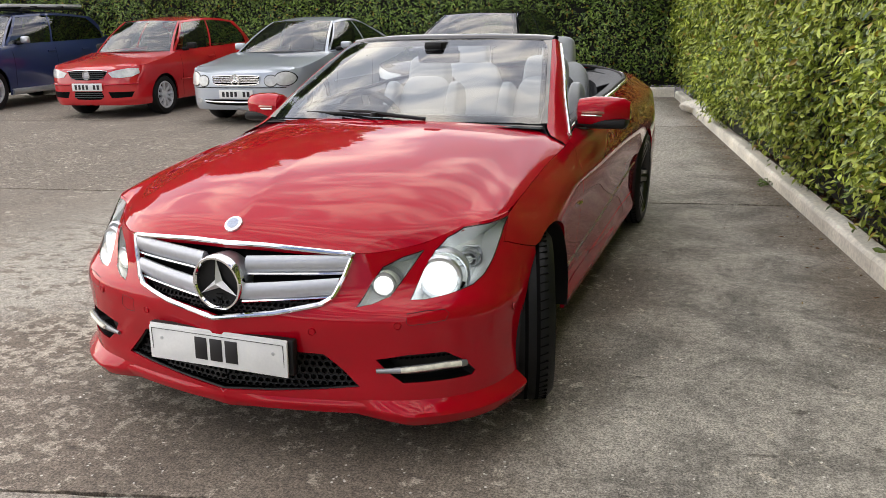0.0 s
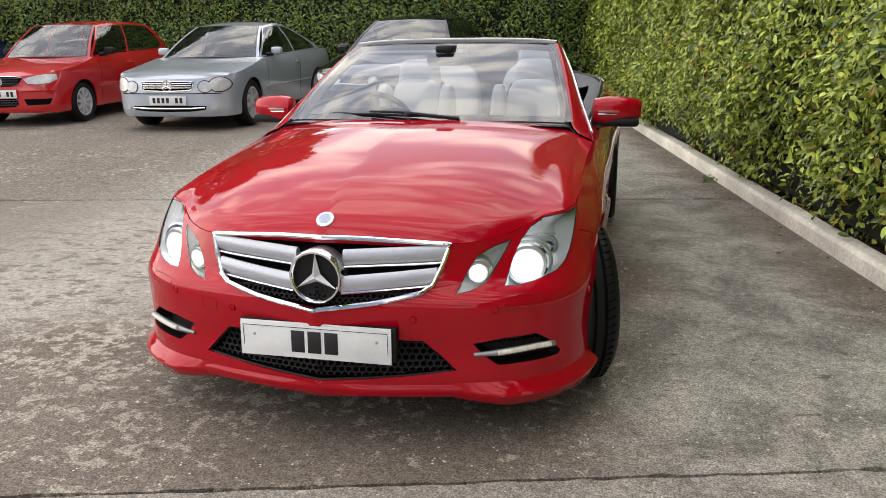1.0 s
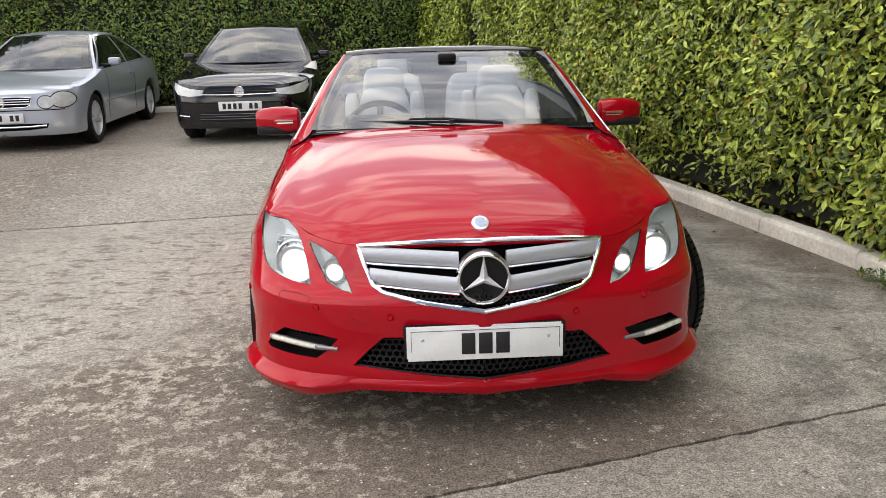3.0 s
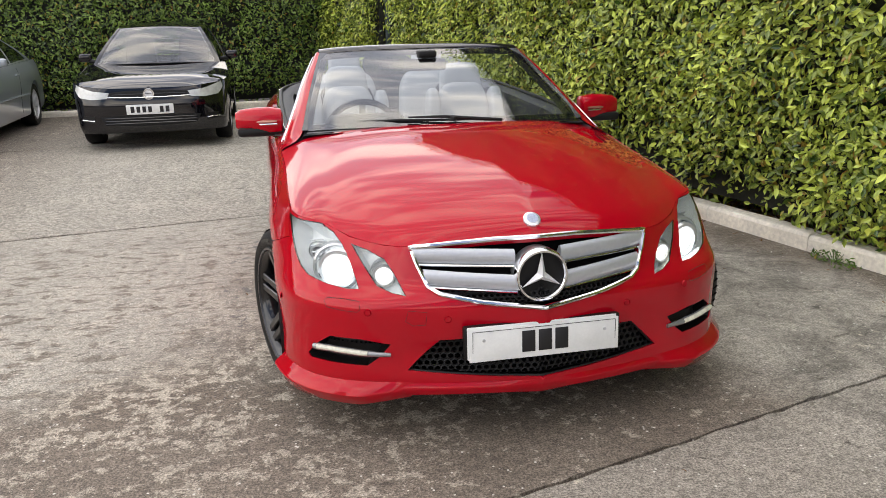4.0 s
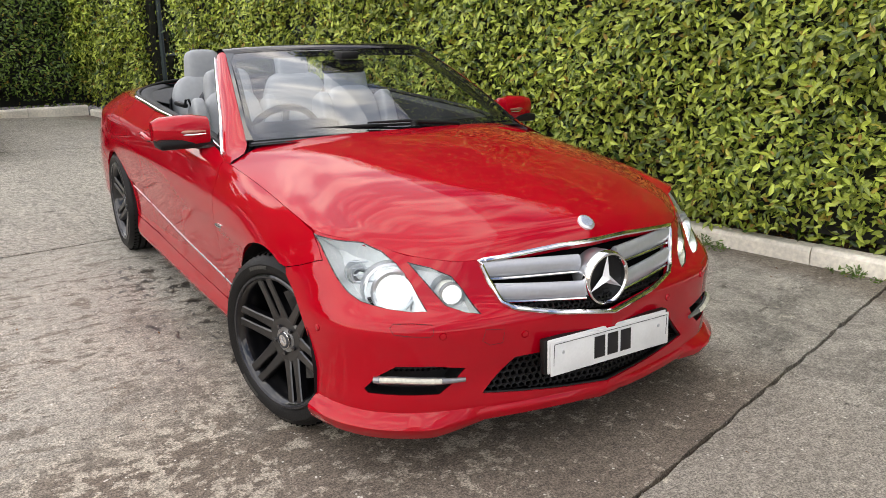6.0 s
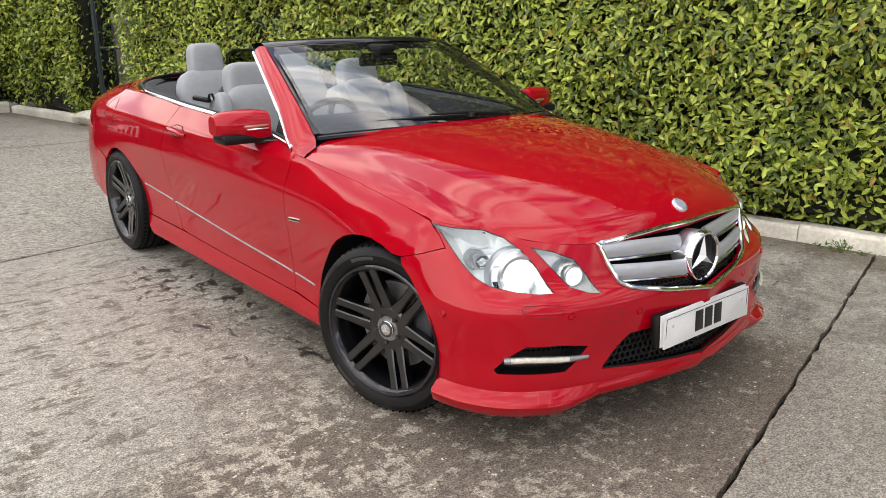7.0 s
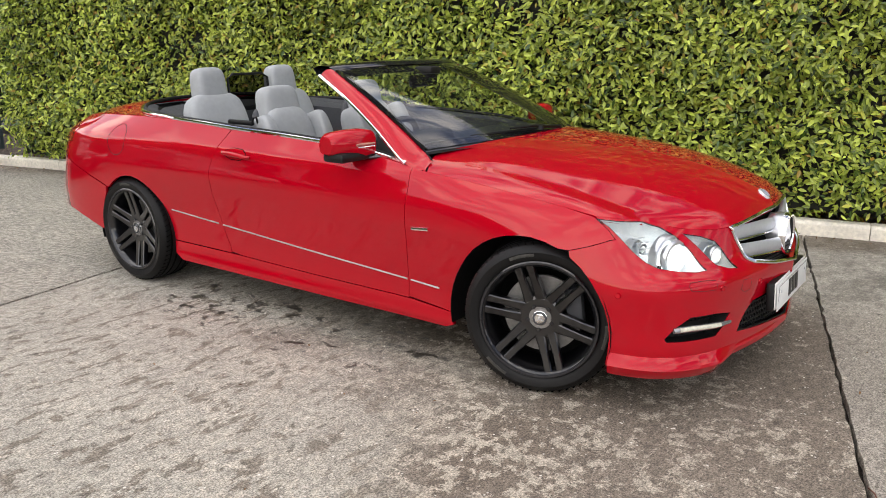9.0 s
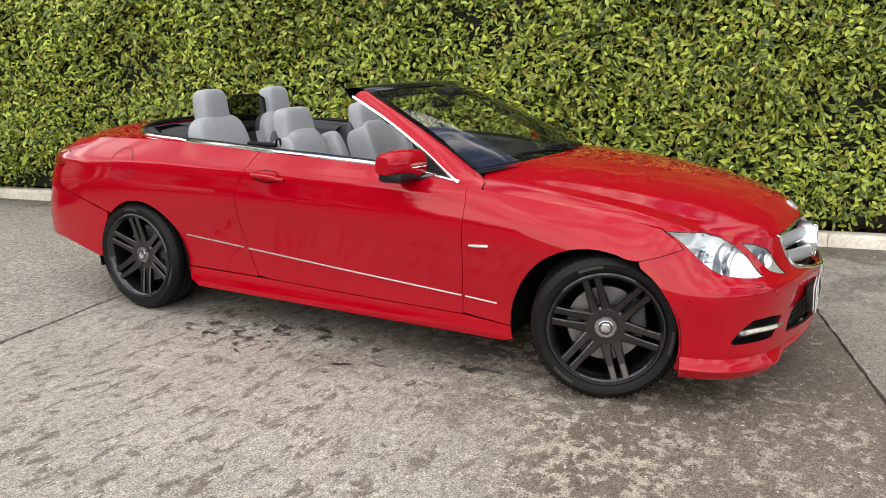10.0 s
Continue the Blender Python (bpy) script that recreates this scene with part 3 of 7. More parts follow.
LEAF_FACES = ((0, 6, 1), (0, 2, 6), (6, 7, 3, 1), (2, 4, 7, 6), (7, 5, 3), (4, 5, 7))


def hedge(name, a, b, height, depth, density, size, material, label, seed, bottom=0.13, singles=0, near_y=None):
    """A clipped hedge from a to b whose leafy face is on the left of the way from a to b."""
    rng = np.random.default_rng(seed)
    a, b = np.array(a, float), np.array(b, float)
    ln_ = np.linalg.norm(b - a)
    d = (b - a) / ln_
    out = np.array([-d[1], d[0]])
    top = thing(name, label, "hedge")
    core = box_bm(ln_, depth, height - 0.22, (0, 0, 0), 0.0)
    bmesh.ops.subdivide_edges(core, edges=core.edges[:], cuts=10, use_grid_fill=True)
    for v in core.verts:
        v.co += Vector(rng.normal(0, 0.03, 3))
    c = part("core", core, CORE_SHADE, top, smooth=False)
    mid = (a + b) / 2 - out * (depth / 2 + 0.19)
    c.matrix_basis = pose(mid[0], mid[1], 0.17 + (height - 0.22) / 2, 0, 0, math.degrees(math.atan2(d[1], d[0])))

    def leaves(n, s):
        u = rng.uniform(0, ln_, n)
        z = np.where(rng.uniform(0, 1, n) < 0.86, bottom + (min(height, 2.3) - bottom) * rng.uniform(0, 1, n) ** 0.92, rng.uniform(min(height, 2.3) - 0.1, height, n))
        top_side = rng.uniform(0, 1, n) < 0.14
        z = np.where(top_side, height + rng.normal(0, 0.03, n), z)
        bulge = 0.05 * np.sin(u * 1.7 + seed) + 0.045 * np.sin(u * 3.9 + z * 3.1) + 0.04 * np.sin(z * 5.3 + u * 0.7)
        low_tuck = -0.38 * np.clip((0.62 - z) / 0.62, 0, 1) ** 1.4
        # shoots stand in clumps with dark hollows between them
        hollow = np.sin(u * 8.3 + 1.3 * np.sin(z * 6.1 + seed)) * np.sin(z * 10.7 + 1.5 * np.sin(u * 5.2)) + 0.6 * np.sin(u * 19.0 + z * 4.0) * np.sin(z * 21.0 - u * 3.0)
        off = bulge + low_tuck - 0.11 * np.clip(hollow - 0.25, 0, 1) + rng.normal(-0.045, 0.065, n) - np.where(top_side, rng.uniform(0, depth, n), 0)
        # both ends are leafy too
        end = rng.uniform(0, 1, n)
        ends = end < (0.05 if ln_ < 6 else 0.02)
        u = np.where(ends, np.where(end < (0.025 if ln_ < 6 else 0.01), rng.normal(-0.03, 0.05, n), ln_ + rng.normal(0.03, 0.05, n)), u)
        off = np.where(ends, -rng.uniform(0, depth + 0.25, n), off)
        p = np.c_[a[0] + d[0] * u + out[0] * off, a[1] + d[1] * u + out[1] * off, z]
        # leaves hang out and down, each turned its own way
        face = np.c_[np.full(n, out[0]), np.full(n, out[1]), np.where(top_side, 2.0, 0.55)] + rng.normal(0, 0.58, (n, 3))
        face /= np.linalg.norm(face, axis=1)[:, None]
        tip = np.c_[rng.normal(0, 0.75, (n, 2)), rng.normal(-0.25, 0.6, n)] + np.c_[np.full(n, out[0]), np.full(n, out[1]), np.zeros(n)] * 0.35
        tip -= face * (tip * face).sum(1)[:, None]
        tip /= np.linalg.norm(tip, axis=1)[:, None] + 1e-9
        side = np.cross(tip, face)
        k = s * rng.uniform(0.6, 1.25, n)
        v = (p[:, None, :] + k[:, None, None] * (side[:, None, :] * LEAF_SHAPE[None, :, 0, None] + tip[:, None, :] * LEAF_SHAPE[None, :, 1, None]
                                                   + face[:, None, :] * LEAF_SHAPE[None, :, 2, None]))
        return p, side, tip, face, k, v

    n = int(ln_ * height * density)
    _, _, _, _, _, v = leaves(n, size)
    verts = v.reshape(-1, 3)
    faces = [tuple(8 * i + j for j in f) for i in range(n) for f in LEAF_FACES]
    me = bpy.data.meshes.new("foliage")
    me.from_pydata([tuple(x) for x in verts], [], faces)
    me.materials.append(material)
    fo = new("foliage", me)
    fo.parent = top
    fo["kind"] = "stuff"
    if singles:
        one = bpy.data.meshes.new("leaf")
        one.from_pydata([tuple(x) for x in LEAF_SHAPE], [], LEAF_FACES)
        one.materials.append(material)
        p, side, tip, face, k, _ = leaves(singles * 12, size * 1.15)
        sel = [i for i in range(len(p)) if near_y[0] < p[i][1] < near_y[1]][:singles]
        for i in sel:
            lf = new("leaf", one)
            lf.parent = top
            m3 = Matrix((side[i], tip[i], face[i])).transposed() * k[i]
            lf.matrix_basis = Matrix.Translation(p[i] + 0.015 * np.array((out[0], out[1], 0))) @ m3.to_4x4()
    return top


def hx(y):
    return 2.50 - 0.207 * y


hedge("laurel_hedge", (hx(-9), -9.0), (hx(7.85), 7.85), 4.3, 0.9, 2000, 0.061, LEAF, "clipped bright green laurel hedge behind a kerb", 4, singles=280, near_y=(-1.2, 4.0))
hedge("laurel_hedge", (hx(9.3) + 0.12, 9.3), (hx(12.6) + 0.2, 12.6), 2.9, 0.25, 1500, 0.08, LEAF, "clipped green laurel hedge beside a dark post", 9)
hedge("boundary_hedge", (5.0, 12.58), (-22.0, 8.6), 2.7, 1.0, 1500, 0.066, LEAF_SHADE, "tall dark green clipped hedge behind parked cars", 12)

POST = mat("green_post", (0.02, 0.035, 0.035), 0.5, grain=0.2, grain_scale=30)
post = thing("fence_post", "thin dark green metal post in a gap of the hedge", "post")
part("post_shaft", tube_bm([(0, 0, 0), (0, 0, 1.3), (0, 0, 2.6)], 0.032, 10), POST, post)
part("post_cap", lathe_bm([(0.0, 2.625), (0.03, 2.615), (0.036, 2.59)], 12, "z"), POST, post)
post.matrix_basis = pose(0.97, 9.2, -0.04)
gate = thing("metal_gate", "low dark metal gate closing the gap in the hedge", "gate")
for x, y in ((1.34, 9.02), (1.62, 8.3)):
    part("gate_post", tube_bm([(x, y, -0.04), (x, y, 0.6), (x, y, 1.08)], 0.035, 10), POST, gate)
for z in (0.45, 1.02):
    part("rail", tube_bm([(1.0, 9.18, z), (1.34, 9.02, z), (1.62, 8.3, z)], 0.018, 8), POST, gate)
RENDER_WALL = mat("pale_wall", (0.30, 0.28, 0.24), 0.85, grain=0.3, grain_scale=6, stain=0.4, stain_scale=1.2, bump=0.5, bump_scale=60)
wall_bm = box_bm(0.30, 0.30, 1.5, (0, 0, 0.72), 0.02)
wl = link("stone_pier", wall_bm, RENDER_WALL)
tagged(wl, "pale weathered stone pier beyond the gap in the hedge", "pier").matrix_basis = pose(2.10, 11.6, 0, 0, 0, -12)
rock_bm = bmesh.new()
bmesh.ops.create_icosphere(rock_bm, subdivisions=3, radius=0.16)
for v in rock_bm.verts:
    v.co = Vector((v.co.x * 1.5, v.co.y, v.co.z * 0.6)) * (1 + 0.25 * noise.noise(v.co * 9))
rock = link("stone", rock_bm, KERB, smooth=False)
tagged(rock, "pale rough stone lying beside the kerb", "stone").location = (0.80, 9.28, 0.10)

# fallen leaves on the soil strip, weeds at the kerb's foot
LITTER = leaf_mat("fallen_leaf", (0.30, 0.16, 0.07), (0.10, 0.055, 0.03))
WEED = leaf_mat("weed_leaf", (0.16, 0.26, 0.05), (0.06, 0.11, 0.02))


def scatter(name, spots, size, material, lift, label, category, kind="stuff", upright=0.2, seed=1):
    rng = np.random.default_rng(seed)
    verts, faces = [], []
    for i, (x, y, z) in enumerate(spots):
        face = np.array((0, 0, 1.0)) + rng.normal(0, 0.35 + upright, 3)
        face /= np.linalg.norm(face)
        tip = rng.normal(0, 1, 3) + np.array((0, 0, 2.5 * upright))
        tip -= face * (tip @ face)
        tip /= np.linalg.norm(tip)
        side = np.cross(tip, face)
        k = size * rng.uniform(0.5, 1.3)
        v = np.array((x, y, z + lift)) + k * (LEAF_SHAPE[:, :1] * side + LEAF_SHAPE[:, 1:2] * tip + LEAF_SHAPE[:, 2:] * face * 2)
        v[:, 2] = np.maximum(v[:, 2], z + 0.003)
        verts += [tuple(q) for q in v]
        faces += [tuple(8 * i + j for j in f) for f in LEAF_FACES]
    me = bpy.data.meshes.new(name)
    me.from_pydata(verts, [], faces)
    me.materials.append(material)
    return tagged(new(name, me), label, category, kind=kind)


rng = np.random.default_rng(21)
yy = rng.uniform(-2.0, 8.0, 2600)
scatter("leaf_litter", np.c_[kerb_x(yy) + rng.uniform(0.13, 0.75, 2600), yy, np.full(2600, 0.065)], 0.055, LITTER, 0.01, "brown fallen leaves on the soil under the hedge", "leaf litter")
yy = rng.uniform(-2.0, 9.0, 170)
scatter("leaf_litter", np.c_[kerb_x(yy) - rng.exponential(0.10, 170) - 0.02, yy, np.full(170, 0.0)], 0.022, LITTER, 0.004, "small brown leaf scraps along the kerb's foot", "leaf litter", seed=2)

rng = np.random.default_rng(8)
lx, ly = rng.uniform(-3.2, 1.9, 70), rng.uniform(-1.9, 3.0, 70)
keep = (np.abs(lx) > 1.0) | (ly < -0.95)
scatter("leaf_litter", np.c_[lx[keep], ly[keep], 0 * lx[keep]], 0.016, LITTER, 0.003, "tiny brown leaf scraps scattered on the yard", "leaf litter", seed=4)
twig = link("twig", tube_bm([(-0.05, 0, 0.004), (-0.015, 0.006, 0.006), (0.02, 0.0, 0.005), (0.055, 0.008, 0.004)], [0.0022, 0.003, 0.0028, 0.0016], 6), mat("dead_twig", (0.13, 0.05, 0.03), 0.8, grain=0.3, grain_scale=60))
tagged(twig, "short reddish-brown twig lying on the concrete", "twig").matrix_basis = pose(-0.92, -1.30, 0, 0, 0, 28)


def weed(x, y, n, spread, tall, seed, label):
    rng = np.random.default_rng(seed)
    top = thing("weed", label, "weed")
    r, a = spread * np.sqrt(rng.uniform(0, 1, n)), rng.uniform(0, 2 * math.pi, n)
    z = tall * rng.uniform(0, 1, n) ** 1.3 * (1 - (r / spread) ** 2)
    lf = scatter("weed_leaves", np.c_[x + r * np.cos(a) * 0.45, y + r * np.sin(a), z], 0.03, WEED, 0.0, "", "", kind="", upright=0.5, seed=seed)
    for key in list(lf.keys()):
        del lf[key]
    lf.parent = top
    lf["kind"] = "stuff"
    stems = bmesh.new()
    for k in range(12):
        b = rng.normal(0, 1, 2) * spread * 0.3
        add_bm(stems, tube_bm([(x, y, -0.01), (x + b[0] * 0.3, y + b[1] * 0.6, tall * 0.5), (x + b[0] * 0.45, y + b[1], tall * rng.uniform(0.7, 1.1))], 0.0018, 5))
    part("stems", stems, WEED, top)


weed(kerb_x(0.78) - 0.05, 0.78, 170, 0.20, 0.07, 31, "small green weed growing at the foot of the kerb")
weed(kerb_x(-0.15) - 0.04, -0.15, 110, 0.17, 0.05, 32, "small green weed growing at the foot of the kerb")
weed(kerb_x(4.3) - 0.03, 4.3, 80, 0.16, 0.05, 33, "low grass tuft growing at the foot of the kerb")
weed(kerb_x(0.25) + 0.30, 0.25, 120, 0.20, 0.17, 34, "green seedlings on the soil beside the kerb")

# ---- the red convertible: nose towards -y, front axle at y = 0, driver's side at -x ----
LEVELS = (0.14, 0.20, 0.26, 0.34, 0.42, 0.50, 0.535, 0.57, 0.65, 0.72, 0.80, 0.86, 0.90, 1.00)


class Wrap:
    """The skin round half a car: an outline at bumper height, drawn in by an amount at each height."""

    def __init__(self, stations, levels=LEVELS):
        self.base = np.array([s[0] for s in stations], float)
        way = np.array([s[1] for s in stations], float)
        self.way = way / np.linalg.norm(way, axis=1)[:, None]
        step = np.linalg.norm(np.diff(self.base, axis=0), axis=1)
        self.s = np.r_[0, np.cumsum(step)]
        self.levels = levels
        self.inset = np.array([s[2] for s in stations], float)
        self.grid = np.linspace(0, self.s[-1], 500)
        self.zs = np.linspace(levels[0], levels[-1], 90)
        bx, by = pchip(self.s, self.base[:, 0], self.grid), smooth_at(self.s, self.base[:, 1], self.grid)
        wx, wy = pchip(self.s, self.way[:, 0], self.grid), pchip(self.s, self.way[:, 1], self.grid)
        rows = np.array([pchip(levels, r, self.zs) for r in self.inset])
        depth = np.array([pchip(self.s, rows[:, k], self.grid) for k in range(len(self.zs))])
        # a light smoothing takes the kinks out of the interpolation
        for _ in range(60):
            depth[:, 1:-1] = 0.25 * depth[:, :-2] + 0.5 * depth[:, 1:-1] + 0.25 * depth[:, 2:]
        for _ in range(3):
            depth[1:-1] = 0.25 * depth[:-2] + 0.5 * depth[1:-1] + 0.25 * depth[2:]
        self.X, self.Y = bx + wx * depth, by + wy * depth
        for _ in range(10):
            for t in (self.X, self.Y):
                t[:, 1:-1] = 0.25 * t[:, :-2] + 0.5 * t[:, 1:-1] + 0.25 * t[:, 2:]

    def at(self, s, z):
        s, z = np.asarray(s, float), np.asarray(z, float)
        u = np.clip(s / self.grid[1], 0, len(self.grid) - 1.001)
        v = np.clip((z - self.zs[0]) / (self.zs[1] - self.zs[0]), 0, len(self.zs) - 1.001)
        i, j = u.astype(int), v.astype(int)
        fu, fv = u - i, v - j

        def pick(t):
            return (t[j, i] * (1 - fu) + t[j, i + 1] * fu) * (1 - fv) + (t[j + 1, i] * (1 - fu) + t[j + 1, i + 1] * fu) * fv

        return pick(self.X), pick(self.Y), z

    def find(self, axis, value, z):
        """s where the skin has that x (on the front) or y at a height."""
        x, y, _ = self.at(self.grid, np.full(len(self.grid), z))
        if axis == "x":
            k = int(np.argmax(x))
            return float(np.interp(value, np.maximum.accumulate(x[:k + 1]), self.grid[:k + 1]))
        if axis == "b":
            k = int(np.argmin(np.abs(y - 3.2)))
            return float(np.interp(-value, np.maximum.accumulate(-x[k:]), self.grid[k:]))
        return float(np.interp(value, np.maximum.accumulate(y), self.grid))

    def poly(self, text):
        """'x.42@.70 y-.22@.76' -> points in the (s, z) plane."""
        out = []
        for w in text.split():
            v, z = w[1:].split("@")
            out.append((self.find(w[0], float(v), float(z)), float(z)))
        return out


def smooth_at(xs, ys, x):
    return pchip(xs, ys, x)


F0, F1, FS, S0, R1, R0 = (0, 1), (-0.15, 1), (-0.75, 0.66), (-1, 0), (-0.8, -0.6), (0, -1)
def shelf(stations):
    """Puts in the keen edge of the bumper's shelf under the lamps, which fades along the wings, and the shoulder under the belt."""
    out = []
    for k, (base, way, ins) in enumerate(stations):
        f = 0.16 if k < 5 else (0.3 if k < 7 else 0.5)
        g = 0.6 if k < 10 else 0.24
        out.append((base, way, ins[:6] + (ins[5] + f * (ins[6] - ins[5]),) + ins[6:10] + (ins[9] + g * (ins[10] - ins[9]),) + ins[10:]))
    return out


BODY = Wrap(shelf([
    ((0.0, -0.795), F0, (0.11, 0.012, 0.004, 0.02, 0.005, 0.0, 0.022, 0.062, 0.10, 0.17, 0.26, 0.36)),
    ((0.26, -0.752), F0, (0.10, 0.012, 0.004, 0.02, 0.005, 0.0, 0.03, 0.066, 0.092, 0.16, 0.26, 0.36)),
    ((0.43, -0.712), F0, (0.10, 0.012, 0.002, 0.012, 0.004, 0.0, 0.045, 0.066, 0.085, 0.17, 0.28, 0.38)),
    ((0.60, -0.656), F1, (0.09, 0.008, 0.0, 0.005, 0.003, 0.0, 0.062, 0.11, 0.155, 0.26, 0.40, 0.5)),
    ((0.745, -0.56), (-0.35, 0.93), (0.08, 0.008, 0.0, 0.005, 0.003, 0.0, 0.05, 0.115, 0.175, 0.26, 0.38, 0.46)),
    ((0.828, -0.445), FS, (0.07, 0.008, 0.0, 0.004, 0.003, 0.0, 0.028, 0.065, 0.11, 0.17, 0.26, 0.34)),
    ((0.868, -0.30), (-1, 0.15), (0.06, 0.01, 0.0, 0.004, 0.002, 0.0, 0.012, 0.032, 0.06, 0.11, 0.19, 0.27)),
    ((0.885, -0.15), S0, (0.06, 0.012, 0.006, 0.006, 0.003, 0.0, 0.004, 0.016, 0.05, 0.105, 0.19, 0.28)),
    ((0.892, 0.05), S0, (0.06, 0.02, 0.012, 0.01, 0.006, 0.0, 0.0, 0.006, 0.032, 0.088, 0.19, 0.30)),
    ((0.886, 0.35), S0, (0.09, 0.03, 0.04, 0.045, 0.035, 0.026, 0.016, 0.006, 0.012, 0.05, 0.14, 0.26)),
    ((0.880, 0.70), S0, (0.10, 0.026, 0.036, 0.042, 0.034, 0.026, 0.018, 0.006, 0.006, 0.03, 0.105, 0.22)),
    ((0.884, 1.20), S0, (0.10, 0.026, 0.038, 0.042, 0.034, 0.026, 0.018, 0.006, 0.002, 0.014, 0.055, 0.125)),
    ((0.888, 1.90), S0, (0.10, 0.026, 0.038, 0.044, 0.040, 0.034, 0.024, 0.010, 0.002, 0.010, 0.043, 0.105)),
    ((0.892, 2.36), S0, (0.10, 0.026, 0.036, 0.044, 0.042, 0.036, 0.022, 0.008, 0.0, 0.008, 0.038, 0.105)),
    ((0.894, 2.76), S0, (0.08, 0.03, 0.02, 0.014, 0.008, 0.004, 0.0, 0.0, 0.0, 0.008, 0.042, 0.13)),
    ((0.888, 3.12), S0, (0.09, 0.03, 0.015, 0.01, 0.006, 0.002, 0.0, 0.0, 0.002, 0.014, 0.06, 0.19)),
    ((0.862, 3.40), (-0.9, -0.35), (0.09, 0.03, 0.012, 0.006, 0.003, 0.0, 0.0, 0.006, 0.016, 0.036, 0.095, 0.26)),
    ((0.79, 3.62), R1, (0.09, 0.03, 0.012, 0.006, 0.002, 0.0, 0.008, 0.02, 0.032, 0.055, 0.12, 0.30)),
    ((0.60, 3.76), (-0.25, -0.95), (0.09, 0.03, 0.012, 0.006, 0.002, 0.0, 0.015, 0.028, 0.04, 0.06, 0.12, 0.30)),
    ((0.30, 3.83), R0, (0.09, 0.03, 0.012, 0.006, 0.002, 0.0, 0.015, 0.028, 0.04, 0.06, 0.12, 0.30)),
    ((0.0, 3.85), R0, (0.09, 0.03, 0.012, 0.006, 0.002, 0.0, 0.015, 0.028, 0.04, 0.06, 0.12, 0.30)),
]))

# the line between the skin and the upper panels, from the nose to the tail
NOSE_TOP = "x0.0@.722 x.14@.720 x.30@.711 x.42@.702"
LAMP_TOP = "x.50@.702 x.603@.714 x.65@.733 x.69@.749 x.73@.7565 y-.30@.760 y-.225@.766"
WING_TOP = "y-.10@.784 y.05@.805 y.20@.824 y.35@.841 y.573@.866"
BELT = "y.70@.886 y.90@.914 y1.18@.944 y1.50@.960 y1.80@.970 y2.10@.985 y2.40@.997"
REAR_TOP = "y2.70@.998 y3.00@.990 y3.30@.975 y3.46@.962 b.70@.948 b.55@.942 b.30@.944 b0.0@.946"
edge_line = BODY.poly(NOSE_TOP + " " + LAMP_TOP + " " + WING_TOP)
deck_line = BODY.poly("y2.10@.985 y2.40@.997 " + REAR_TOP)


def wing_arch(y0, z0, r, n=26, low=0.14, squash=1.0):
    """An arch's outline on the flank, as (y, z) points from its rear foot over the top to its front foot."""
    return [(y0 + r * squash * math.cos(a), z0 + r * math.sin(a)) for a in np.linspace(-0.45, math.pi + 0.45, n) if z0 + r * math.sin(a) > low]


def on_flank(yz):
    return [(BODY.find("y", y, min(z, 0.99)), z) for y, z in yz]


FRONT_ARCH = on_flank(wing_arch(0.037, 0.295, 0.372))
REAR_ARCH = on_flank(wing_arch(2.712, 0.298, 0.358, squash=0.945))

car = thing("convertible_car", "glossy red two-door convertible car with its roof down on concrete", "car")


def side_parts(name, make, material, label=""):
    """A panel on either flank, from one outline."""
    bm = make()
    other = mirrored(bm)
    return part(name, bm, material, car, label), part(name, other, material, car, label)


GRILLE_HOLE = BODY.poly("x0.0@.722 x.14@.720 x.30@.711 x.42@.702 x.40@.64 x.372@.575 x.34@.556 x.20@.530 x0.0@.506")
LAMP_OUT = BODY.poly("y-.232@.757 y-.30@.754 x.73@.7495 x.69@.744 x.655@.7235 x.632@.692 x.612@.640 x.594@.563 x.637@.562 x.697@.570 x.755@.586 y-.43@.608 y-.384@.645 y-.335@.690 y-.285@.730")
LAMP_IN = BODY.poly("x.605@.697 x.552@.684 x.503@.660 x.476@.615 x.446@.549 x.491@.556 x.537@.574 x.560@.612 x.583@.653")
FOG_HOLE = BODY.poly("x.504@.383 x.60@.399 x.70@.400 x.746@.362 x.775@.318 x.768@.305 x.682@.304 x.584@.304 x.548@.332 x.523@.360")
LOWER_HOLE = BODY.poly("x0.0@.404 x.20@.404 x.345@.398 x.40@.345 x.454@.290 x.30@.274 x.15@.262 x0.0@.254")

ARCH_SEAM = BODY.find("y", -0.145, 0.625)
red_bumper_outline = (BODY.poly("x0.0@.506 x.20@.530 x.34@.556 x.372@.575 x.40@.64 x.42@.702 " + LAMP_TOP.replace("y-.225@.764", "y-.226@.763"))
                      + BODY.poly("y-.286@.722 y-.320@.688 y-.302@.683 y-.229@.655 y-.155@.633")
                      + [p for p in FRONT_ARCH if p[0] < ARCH_SEAM - 0.012 and p[1] < 0.622]
                      + BODY.poly("y-.335@.19 y-.42@.165 x.70@.165 x.55@.185 x.45@.195 x.20@.198 x0.0@.190")
                      + LOWER_HOLE[::-1])


def halves(outline, holes=(), **more):
    return both(sheet(BODY.at, outline, holes, **more))


bumper = part("front_bumper", halves(red_bumper_outline, [LAMP_OUT, LAMP_IN, FOG_HOLE] , cell=0.016, flange=0.02, out_dir=(0.3, -1, 0)), PAINT, car)

# flank panels
def flank(outline, holes=(), cell=0.017):
    return lambda: sheet(BODY.at, outline, holes, cell=cell, flange=0.018, out_dir=(1, 0, 0))


